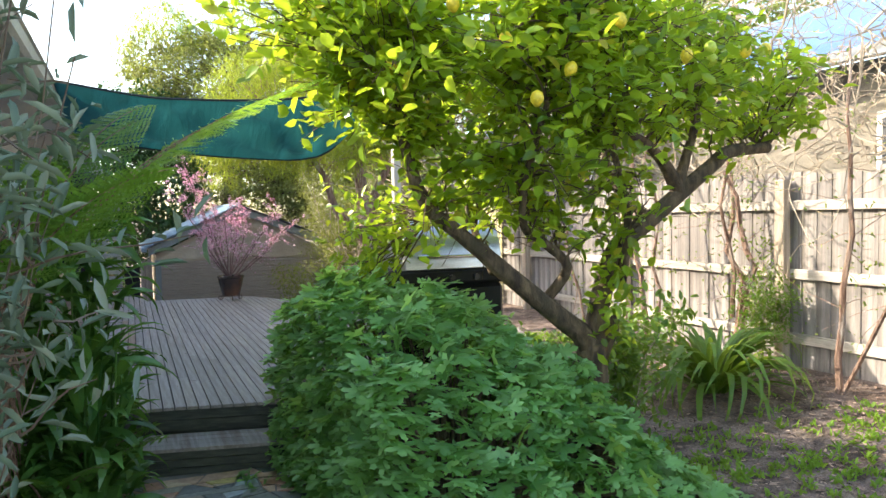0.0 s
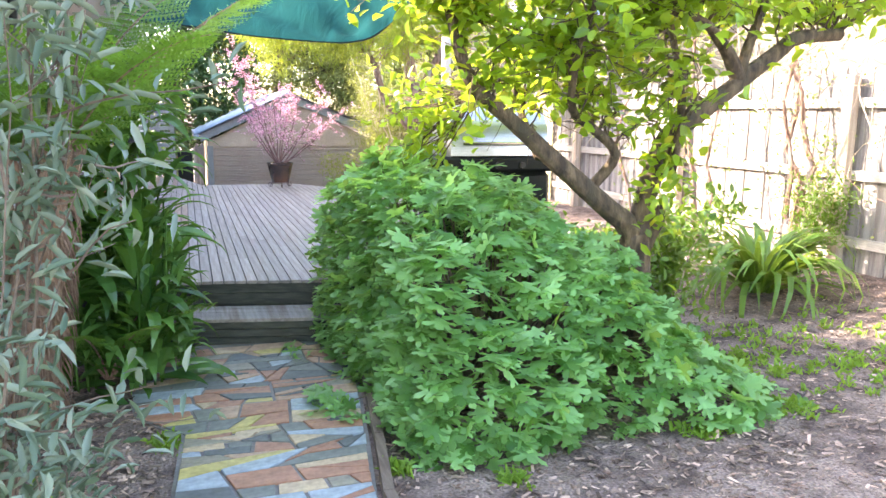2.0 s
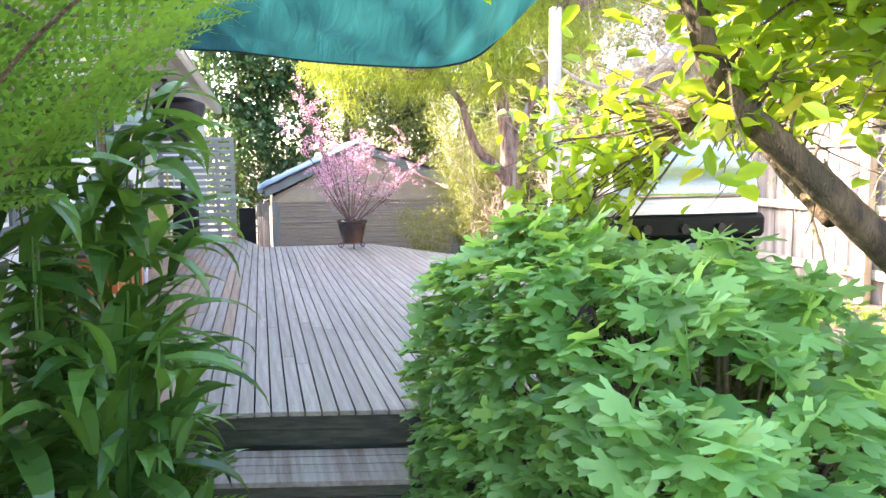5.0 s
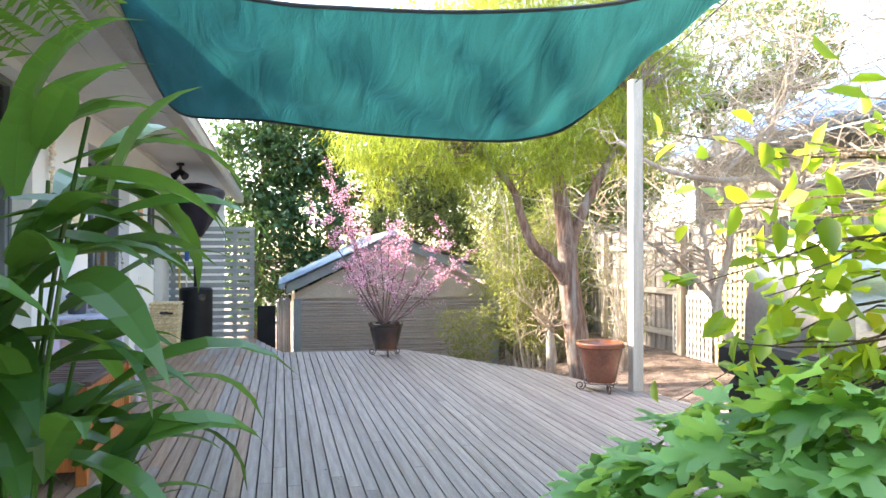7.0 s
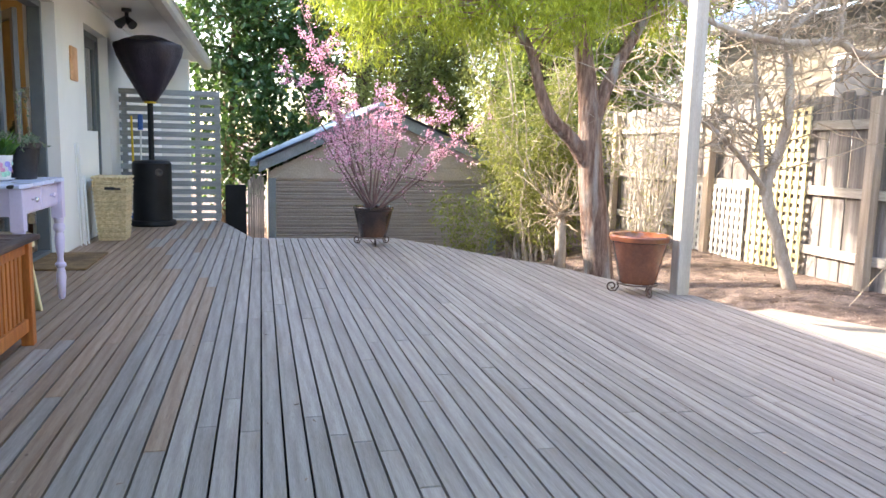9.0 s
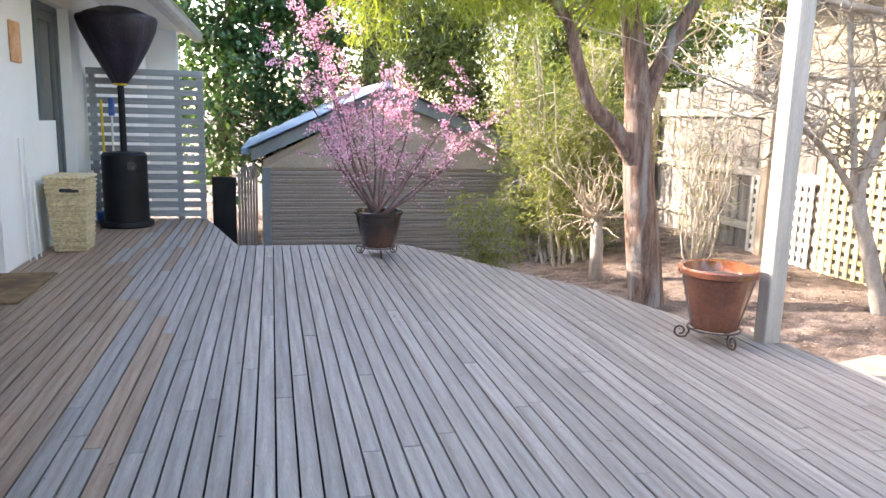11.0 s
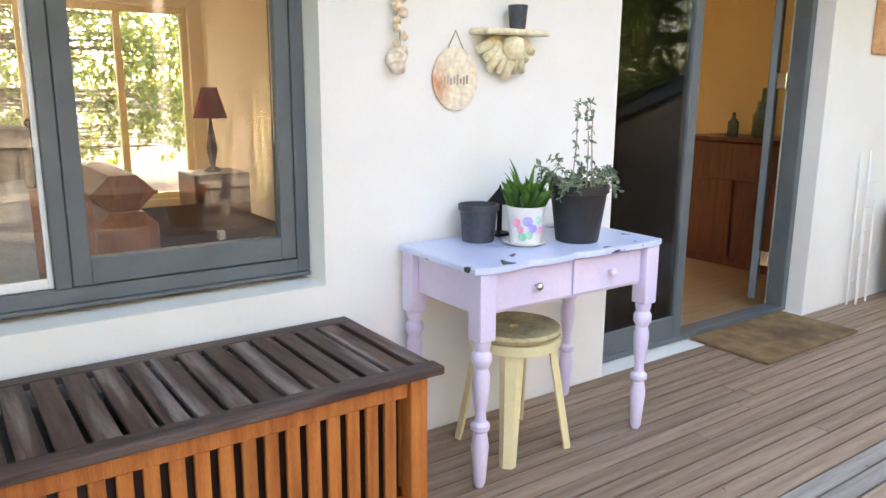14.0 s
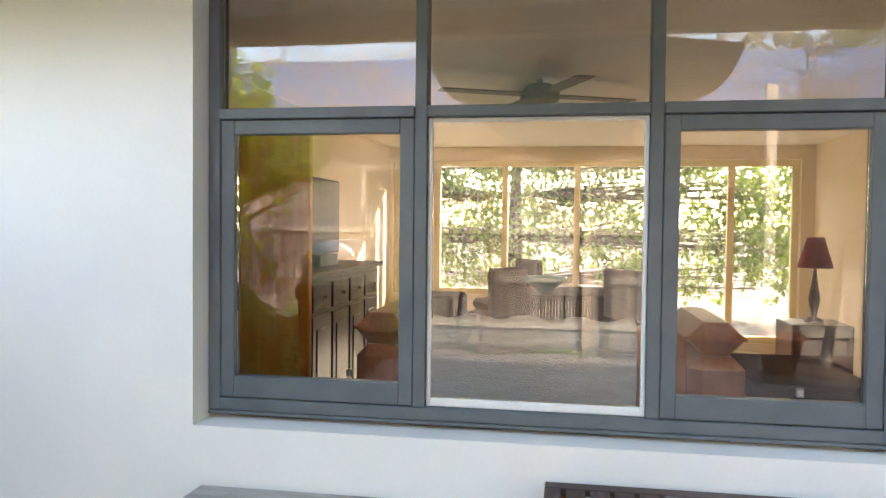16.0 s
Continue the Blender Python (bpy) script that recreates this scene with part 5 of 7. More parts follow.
def wall_things():
    m = thing("door_mat", "brown coir door mat", "mat")
    part("mat", boxes((WX - 0.09, -0.70, 11.22, 12.08, DECK + 0.001, DECK + 0.018), c=0.004), "mat_coir", m)
    s = thing("wall_bracket", "aged plaster wall bracket shelf with a carved shell front", "shelf", at=(WX + 0.002, 9.815, 1.855))
    part("shelf", boxes((0, 0.11, -0.148, 0.148, -0.020, 0.0), c=0.006), "plaster", s)
    for k in range(9):
        a = radians(-72 + 18 * k)
        L = 0.145 if k % 2 == 0 else 0.128
        b = Buf().tube([(0.02, 0.02 * math.sin(a), -0.02), (0.055 - 0.02 * abs(math.sin(a)), 0.6 * L * math.sin(a), -0.03 - 0.55 * L * math.cos(a)), (0.03, L * math.sin(a) * 0.95, -0.03 - L * math.cos(a))], [0.019, 0.022, 0.014], 7)
        part("lobe", b, "plaster", s, smooth=True)
    part("boss", Buf().lathe([(0.002, -0.11), (0.03, -0.10), (0.042, -0.07), (0.035, -0.035), (0.01, -0.022)], (0.075, 0, 0), 12), "plaster", s, smooth=True)
    c = pot("small_cup", "small grey cup on a plaster shelf", (WX + 0.06, 9.845, 1.856), [(0.027, 0), (0.029, 0.01), (0.036, 0.085), (0.032, 0.085), (0.025, 0.02)], "grey_plastic", category="cup")
    s2 = thing("plaster_bracket", "small aged plaster ornament on the white wall", "ornament", at=(WX + 0.002, 9.60, 2.06))
    for k in range(7):
        a = radians(-80 + 27 * k)
        b = Buf().tube([(0.02, 0, 0.0), (0.05, 0.05 * math.sin(a), -0.05 * math.cos(a)), (0.02, 0.085 * math.sin(a), -0.09 * math.cos(a))], [0.02, 0.024, 0.014], 7)
        part("lobe", b, "plaster", s2, smooth=True)
    part("boss", Buf().lathe([(0.002, 0.06), (0.03, 0.05), (0.04, 0.0), (0.03, -0.03), (0.002, -0.04)], (0.04, 0, 0), 12), "plaster", s2, smooth=True)
    p = thing("plaque", "round cream ceramic plaque with orange flowers hung on a cord", "plaque", at=(WX + 0.002, 9.605, 1.68))
    d = part("disc", Buf().lathe([(0.095, 0), (0.10, 0.004), (0.098, 0.010), (0.085, 0.013), (0.002, 0.013)], sides=28), "ceramic", p, smooth="edges")
    d.matrix_basis = pose(0, 0, 0, 0, 90, 0)
    d.scale = (1.12, 1, 1)
    part("cord", Buf().tube([(0.006, -0.035, 0.10), (0.006, 0, 0.165), (0.006, 0.035, 0.10)], 0.0025, 5), "twig", p)
    for k in range(9):
        part("bar", boxes((0.0136, 0.0145, -0.07 + 0.014 * k, -0.062 + 0.014 * k, -0.018 - 0.004 * (k % 2), 0.002 + 0.006 * (k % 3))), "twig", p)
    rr = random.Random(2)
    g = thing("shell_garland", "hanging string of shells and coral pieces on the white wall", "garland", at=(WX + 0.03, 9.36, 1.70))
    part("string", Buf().tube([(0, 0, 0.62), (0, 0, 0.0)], 0.0025, 5), "twig", g)
    for k in range(24):
        z, r = 0.58 - 0.0245 * k, rr.uniform(0.014, 0.024) + (0.016 if k > 21 else 0)
        b = Buf().lathe([(0.001, -r), (0.6 * r, -0.7 * r), (r, -0.1 * r), (0.7 * r, 0.6 * r), (0.001, r)], sides=8)
        o = part("shell", b, "shell", g, smooth=True)
        o.matrix_basis = pose(rr.uniform(-0.004, 0.012), rr.uniform(-0.022, 0.022), z, rr.uniform(0, 180), rr.uniform(0, 180), 0)
    q = thing("wooden_plaque", "small orange wooden plaque on the wall", "plaque")
    part("board", boxes((WX + 0.002, WX + 0.022, 12.58, 12.80, 1.86, 2.16), c=0.005), "plaque_wood", q)
    v = thing("vent_cover", "round white and black flue outlet on the wall", "vent", at=(WX, 8.0, 2.2))
    o = part("ring", Buf().lathe([(0.10, 0), (0.10, 0.03), (0.075, 0.035), (0.07, 0.01)], sides=24), "white_paint", v, smooth="edges")
    o.matrix_basis = pose(0, -2.5, 0.0, 0, 90, 0)


wall_things()


def table_plants():
    Z = 1.1105
    t = pot("grey_pot", "empty grey plastic pot on the lilac table", (-0.93, 9.625, Z), [(0.056, 0), (0.058, 0.008), (0.066, 0.11), (0.073, 0.113), (0.073, 0.133), (0.066, 0.133), (0.064, 0.11), (0.06, 0.09)], "grey_plastic", (0.062, 0.105))
    s = thing("saucer", "white china saucer under a flowered pot", "saucer", at=(-0.79, 9.725, Z))
    part("dish", Buf().lathe([(0.05, 0), (0.075, 0.010), (0.078, 0.014), (0.07, 0.014), (0.045, 0.006), (0.002, 0.006)], sides=24), "white_china", s, smooth="edges")
    w = pot("flowered_pot", "white china pot with printed flowers holding a bushy green plant", (-0.79, 9.725, Z + 0.0065), [(0.05, 0), (0.053, 0.006), (0.068, 0.125), (0.070, 0.132), (0.065, 0.132), (0.062, 0.12), (0.058, 0.10)], "white_china", (0.06, 0.115))
    for a, z, m, r in ((-70, 0.08, "pinkdot", 0.016), (-58, 0.055, "pinkdot", 0.013), (-35, 0.085, "bluedot", 0.018), (-18, 0.06, "bluedot", 0.016), (-50, 0.03, "greendot", 0.016), (-28, 0.035, "greendot", 0.014), (0, 0.09, "greendot", 0.013), (15, 0.05, "pinkdot", 0.014)):
        rad = 0.0548 + 0.0125 * z / 0.1
        d = part("flower", Buf().lathe([(r, 0), (r * 0.8, 0.0012), (0.001, 0.0016)], sides=9), m, w)
        d.matrix_basis = pose(0, 0, 0, 0, 0, a) @ pose(rad, 0, z, 0, 83, 0)
    k = pot("black_pot", "black plastic pot with a silvery trailing plant on the lilac table", (-0.74, 9.93, Z), [(0.075, 0), (0.078, 0.008), (0.10, 0.175), (0.108, 0.178), (0.108, 0.205), (0.10, 0.205), (0.098, 0.17), (0.09, 0.16)], "black_plastic", (0.096, 0.175))
    n = 90
    a = rng.uniform(0, 2 * math.pi, n); r = rng.uniform(0.0, 0.045, n)
    p = np.stack([-0.79 + r * np.cos(a), 9.725 + r * np.sin(a), np.full(n, Z + 0.12)], 1)
    d = np.stack([np.cos(a) * 0.5, np.sin(a) * 0.5, rng.uniform(0.5, 1.4, n)], 1)
    g = thing("green_plant", "small bushy green plant in a flowered pot", "plant")
    leaves("foliage", "oval", p, d, rng.uniform(0.07, 0.13, n), rng.uniform(0.02, 0.035, n), "strap", g)
    for k2 in range(9):
        a1 = rng.uniform(0, 6.28)
        part("long_leaf", leaf_blade(0.16 + 0.05 * rng.random(), 0.018, 0.2, 6), "strap", g).matrix_basis = pose(-0.79, 9.725, Z + 0.12, 0, 0, math.degrees(a1)) @ pose(0.02, 0, 0, 0, -70 + rng.uniform(-8, 10), 0)
    sv = thing("silver_plant", "silvery small-leaved plant in a black pot", "plant")
    b = Buf()
    pts, ways = [], []
    for j in range(26):
        a1, up = rng.uniform(0, 6.28), (0.30 if j < 3 else rng.uniform(0.0, 0.10))
        e = (-0.74 + (0.03 if j < 3 else 0.15) * math.cos(a1), 9.93 + (0.03 if j < 3 else 0.15) * math.sin(a1), Z + 0.19 + up - (0.0 if j < 3 else 0.05 * rng.random()))
        ln = wander((-0.74 + 0.05 * math.cos(a1), 9.93 + 0.05 * math.sin(a1), Z + 0.18), e, 7, 0.008, 0.03)
        limb(b, ln, 0.003, 0.001, 4)
        for q in ln[1:]:
            for _ in range(4):
                pts.append(q); ways.append(rng.normal(size=3))
    part("stem_growth", b, "twig", sv)
    leaves("foliage", "oval", pts, ways, rng.uniform(0.014, 0.03, len(pts)), rng.uniform(0.008, 0.016, len(pts)), "grey_leaf", sv)
    ln = thing("lantern", "small black garden lantern behind the pots", "lantern", at=(-0.975, 9.76, Z))
    part("base", boxes((-0.035, 0.035, -0.035, 0.035, 0, 0.01)), "black_steel", ln)
    for sx in (-0.03, 0.03):
        for sy in (-0.03, 0.03):
            part("post", boxes((sx - 0.004, sx + 0.004, sy - 0.004, sy + 0.004, 0.0101, 0.12)), "black_steel", ln)
    part("roof", Buf().lathe([(0.065, 0.1201), (0.06, 0.13), (0.02, 0.165), (0.008, 0.175), (0.002, 0.19)], sides=4), "black_steel", ln)


def leaf_blade(length, width, droop, n=7, fold=0.25):
    """One strap leaf along +x, drooping at the tip, folded along its rib."""
    b, v = Buf(), []
    x = z = 0.0
    for i in range(n + 1):
        t = i / n
        w = width * (0.35 + 1.6 * t * (1 - t) * 1.6) * (1 - t ** 4) * 0.5 + 0.0005
        ang = -droop * t * t * 2.2
        if i:
            x, z = x + math.cos(ang) * length / n, z + math.sin(ang) * length / n
        v += [(x, -w, z + fold * w), (x, 0, z), (x, w, z + fold * w)]
    return b.add(v, [(3 * i + k, 3 * i + 3 + k, 3 * i + 4 + k, 3 * i + 1 + k) for i in range(n) for k in range(2)])


table_plants()


# ---------- plants ----------
def spray(b, tips, start, end, n, spread, r0, steps=5, wild=0.05, r1=0.003, up=0.1):
    """Twigs that leave a limb at points between start and end."""
    for _ in range(n):
        s = start + (end - start) * rng.random()
        way = rng.normal(size=3); way[2] = abs(way[2]) * 0.7 + up
        way /= np.linalg.norm(way)
        ln = wander(s, s + way * spread * rng.uniform(0.5, 1.0), steps, wild)
        limb(b, ln, r0, r1, 4)
        tips.extend(ln[1:])


def on_line(pts, n, lo=0.3):
    pts = np.array(pts)
    k = rng.uniform(lo, 1, n) * (len(pts) - 1)
    i = np.minimum(k.astype(int), len(pts) - 2)
    f = (k - i)[:, None]
    return pts[i] * (1 - f) + pts[i + 1] * f


def lemon_tree():
    t = thing("lemon_tree", "old lemon tree with mossy forked limbs and yellow and green fruit", "tree")
    trunk = Buf()
    limb(trunk, smooth_line([(2.84, 4.55, 0.0), (2.83, 4.52, 0.30), (2.83, 4.48, 0.60), (2.79, 4.46, 0.84)]), 0.10, 0.085, 12)
    part("trunk", trunk, "bark", t, smooth=True)
    limbs = [
        (smooth_line([(2.80, 4.46, 0.78), (2.72, 4.45, 0.90), (2.61, 4.45, 0.98), (2.43, 4.45, 1.12), (2.20, 4.45, 1.30), (2.08, 4.45, 1.40), (1.94, 4.45, 1.51), (1.74, 4.45, 1.68), (1.64, 4.45, 1.95), (1.60, 4.5, 2.25), (1.66, 4.6, 2.75)]), 0.072, 0.022),
        (smooth_line([(2.81, 4.46, 0.78), (2.84, 4.45, 0.98), (2.88, 4.45, 1.16), (2.98, 4.45, 1.40), (3.17, 4.45, 1.53), (3.43, 4.45, 1.71), (3.72, 4.45, 1.91), (3.88, 4.47, 2.00), (4.24, 4.5, 2.04)]), 0.072, 0.040),
        (smooth_line([(3.45, 4.45, 1.74), (3.34, 4.42, 1.88), (3.22, 4.38, 1.97), (3.02, 4.30, 2.05), (2.58, 4.2, 2.09)]), 0.05, 0.015),
        (smooth_line([(3.44, 4.45, 1.74), (3.50, 4.45, 1.93), (3.65, 4.5, 2.31), (3.72, 4.7, 2.85)]), 0.04, 0.015),
        (smooth_line([(2.50, 4.5, 1.10), (2.60, 4.4, 1.30), (2.44, 4.4, 1.45), (2.26, 4.3, 1.55), (2.22, 4.2, 1.8), (2.3, 4.1, 2.2), (2.4, 4.0, 2.6)]), 0.034, 0.012),
        (smooth_line([(2.98, 4.4, 1.2), (2.95, 4.3, 1.6), (2.9, 4.4, 2.1), (2.95, 4.5, 2.7)]), 0.03, 0.012),
        (smooth_line([(2.17, 4.5, 1.29), (2.25, 4.9, 1.5), (2.3, 5.3, 1.9), (2.2, 5.5, 2.4)]), 0.03, 0.01),
        (smooth_line([(3.22, 4.45, 1.58), (3.3, 4.9, 1.8), (3.5, 5.3, 2.1), (3.9, 5.5, 2.4)]), 0.03, 0.01),
    ]
    for pts, r0, r1 in limbs:
        b = Buf(); limb(b, pts, r0, r1, 9)
        part("limb", b, "bark", t, smooth=True)
    stub = Buf(); limb(stub, [(2.86, 4.46, 0.74), (2.93, 4.44, 0.90), (2.94, 4.43, 1.02)], 0.050, 0.042, 9)
    part("stub", stub, "bark", t, "sawn dead stub", smooth=True)
    tw, tips = Buf(), []
    # crown: an uneven shell round the limbs
    lobes = [((1.75, 4.5, 2.35), (0.75, 0.8, 0.55)), ((2.4, 4.4, 2.2), (0.85, 0.9, 0.65)), ((2.15, 4.5, 1.72), (0.6, 0.55, 0.35)), ((3.0, 4.5, 2.4), (0.9, 0.9, 0.5)), ((2.72, 4.35, 1.62), (0.38, 0.45, 0.35)),
             ((3.8, 4.7, 2.45), (0.8, 0.8, 0.45)), ((1.2, 4.5, 2.65), (0.6, 0.7, 0.35)), ((4.4, 4.6, 2.5), (0.45, 0.6, 0.35)), ((2.5, 4.5, 2.95), (1.7, 1.1, 0.45))]
    allp = np.concatenate([np.array(p) for p, _, _ in limbs])
    ends = []
    for (c, r), n in zip(lobes, (70, 85, 55, 75, 26, 42, 45, 16, 110)):
        d = rng.normal(size=(n, 3)); d /= np.linalg.norm(d, axis=1, keepdims=True)
        ends.append(np.array(c) + d * np.array(r) * rng.uniform(0.3, 1.0, (n, 1)))
    ends = np.concatenate(ends)
    for e in ends:
        k = np.argmin(((allp - e) ** 2).sum(1) + rng.uniform(0, 0.12, len(allp)))
        ln = wander(allp[k], e, 6, 0.03, 0.05)
        limb(tw, ln, 0.008, 0.002, 4)
        for q in ln[2:]:
            tips.append(q)
        for _ in range(2):
            f = e + rng.normal(size=3) * 0.13
            l2 = wander(ln[3], f, 3, 0.02)
            limb(tw, l2, 0.004, 0.0015, 3)
            tips.extend(l2[1:])
    part("twig_mass", tw, "bark", t, kind="stuff")
    tips = np.array(tips)
    rep = np.repeat(tips, 4, 0) + rng.normal(size=(len(tips) * 4, 3)) * 0.04
    # leaves hang thinnest low down, where the limbs show
    keep = rng.random(len(rep)) < np.clip((rep[:, 2] - 1.2) * 0.7, 0.06, 0.62)
    rep = rep[keep]
    n = len(rep)
    w = rng.normal(size=(n, 3)); w[:, 2] = w[:, 2] * 0.6 - 0.15
    leaves("crown", "oval", rep, w, rng.uniform(0.06, 0.115, n), rng.uniform(0.032, 0.058, n), "lemon_leaf", t)
    # shoots with leaves low on the fork
    c = np.array((2.87, 4.33, 1.18))
    q = c + rng.normal(size=(170, 3)) * (0.08, 0.07, 0.20)
    w = rng.normal(size=(170, 3)); w[:, 2] -= 0.4
    leaves("shoots", "oval", q, w, rng.uniform(0.05, 0.10, 170), rng.uniform(0.03, 0.05, 170), "lemon_leaf", t)
    low, pts = Buf(), []
    for e in rng.normal(size=(30, 3)) * (0.12, 0.18, 0.28) + (1.68, 5.58, 1.38):
        ln = wander((1.9, 4.75, 1.62), e, 6, 0.05)
        limb(low, ln, 0.006, 0.0015, 4)
        pts += [q + rng.normal(size=3) * 0.03 for q in ln[2:] for _ in range(3)]
    part("low_twig_mass", low, "bark", t, kind="stuff")
    n = len(pts)
    leaves("low_leaves", "oval", pts, rng.normal(size=(n, 3)) + (0, 0, -0.2), rng.uniform(0.05, 0.10, n), rng.uniform(0.03, 0.05, n), "lemon_leaf", t)
    fr = Buf().lathe([(0.002, -0.045), (0.012, -0.040), (0.030, -0.018), (0.033, 0.003), (0.024, 0.026), (0.006, 0.036), (0.001, 0.037)], sides=14)
    fm, gm = mesh_of("lemon", fr, "lemon", True), mesh_of("lemon", Buf().add(fr.v, fr.f), "green_lemon", True)
    spots = [(2.28, 3.85, 2.32), (2.06, 3.80, 2.16), (1.72, 4.0, 2.62), (3.7, 4.0, 2.55), (2.5, 3.75, 2.55), (1.45, 4.1, 2.35), (2.95, 3.8, 2.42), (3.45, 3.9, 2.5), (1.95, 3.9, 2.45)]
    greens = [(4.55, 4.4, 2.48), (4.40, 4.35, 2.33), (4.25, 4.3, 2.62), (3.2, 3.9, 2.5), (3.30, 4.0, 2.46), (1.15, 4.3, 2.45), (2.35, 4.0, 1.95)]
    for k, p in enumerate(spots + greens):
        o = new("lemon", fm if k < len(spots) else gm)
        o.parent = t
        o.matrix_basis = pose(*p, rng.uniform(-25, 25), rng.uniform(-25, 25), 0)


lemon_tree()


def geranium():
    t = thing("scented_geranium", "large mounded shrub with deeply lobed bright green leaves", "shrub")
    HX, HZ = [1.01, 1.11, 1.33, 1.9, 2.2, 2.55, 2.85, 3.25], [0.0, 1.08, 1.24, 1.16, 1.0, 0.78, 0.42, 0.0]

    def top(x, y):
        q = np.abs((y - 4.75) / (1.20 + 0.06 * np.sin(5 * x)))
        bumps = 0.07 * np.sin(7.3 * x + 1) * np.sin(6.1 * y) + 0.06 * np.sin(13 * x + 9 * y)
        x = x - np.clip(2.2 - x, 0, 1) * (0.18 - 0.12 * np.clip(y - 4.5, 0, 1.2))
        return np.interp(x, HX, HZ) * np.clip(1 - q ** np.where(y > 4.75, 5.0, 2.2), 0, 1) ** 0.5 + bumps * (q < 0.97)
    c = rng.uniform((0.85, 3.5, 0.02), (3.35, 6.0, 1.40), (150000, 3))
    c = c[(c[:, 1] < 5.6) | (c[:, 2] > 0.46)]
    x, y, z = c.T
    out = np.stack([x - 2.0, (y - 4.72)], 1)
    out /= np.linalg.norm(out, axis=1, keepdims=True)
    h = top(x, y)
    inside = z < h
    shell = inside & ((z > h - 0.10) | (z > top(x + 0.11 * out[:, 0], y + 0.11 * out[:, 1])))
    pick = shell | (inside & (rng.random(len(x)) < 0.015))
    c, out = c[pick], out[pick]
    take = rng.permutation(len(c))[:5000]
    pts, out = c[take], out[take]
    n = len(pts)
    ways = np.concatenate([out + rng.normal(size=(n, 2)) * 0.5, rng.uniform(-0.6, 0.25, (n, 1))], 1)
    nor = np.concatenate([out * 0.45, np.ones((n, 1))], 1) + rng.normal(size=(n, 3)) * 0.38
    size = rng.uniform(0.06, 0.135, n)
    leaves("foliage", "lobed", pts, ways, size, size * rng.uniform(0.9, 1.1, n), "gera_leaf", t, tips=nor)
    b = Buf()
    for _ in range(220):
        k = rng.integers(n)
        e = pts[k] + np.array((0, 0, -0.01))
        s0 = (2.0 + 0.35 * (e[0] - 2.0), 4.72 + 0.35 * (e[1] - 4.72), 0.0)
        limb(b, wander(s0, e, 6, 0.02, 0.05), 0.010, 0.003, 5)
    part("stem_growth", b, "edging", t, kind="stuff")


geranium()


def frond(length, droop, material, parent, m, pairs=30, width=0.29, leaflets=14, name="frond", label=""):
    """A fern frond: a bent rib along +x with side ribs that each carry leaflets."""
    pts, ways, ss, ww = [], [], [], []
    rib, x, z = [], 0.0, 0.0
    for i in range(pairs + 1):
        t = i / pairs
        ang = radians(18) - droop * t ** 1.4
        x, z = x + math.cos(ang) * length / pairs, z + math.sin(ang) * length / pairs
        rib.append((x, 0, z))
    b = Buf()
    limb(b, rib, 0.008, 0.002, 5)
    for i in range(5, pairs):
        t = i / pairs
        L = width * math.sin(math.pi * (0.12 + 0.86 * t)) ** 0.8
        for s in (-1, 1):
            d = np.array((0.45, s, -0.12 - 0.15 * rng.random())); d /= np.linalg.norm(d)
            p0 = np.array(rib[i])
            fwd = np.array((1, 0, -0.1))
            k = max(int(leaflets * L / width), 3)
            for j in range(k):
                q = (j + 0.7) / k
                pp = p0 + d * L * q
                for u in (-1, 1):
                    pts.append(pp); ways.append(fwd * u + d * 0.5)
                    ss.append(0.038 * (1 - 0.6 * q) + 0.008); ww.append(0.0145)
            pts.append(p0); ways.append(d); ss.append(L); ww.append(0.004)
    fo = leaves("frond_foliage", "narrow", pts, ways, ss, ww, material, None, tips=np.tile((0, 0, 1.0), (len(pts), 1)) + rng.normal(size=(len(pts), 3)) * 0.1)
    r = part(name, b, "fern_bark", parent, label)
    r.matrix_basis = m
    fo.parent = r
    return r


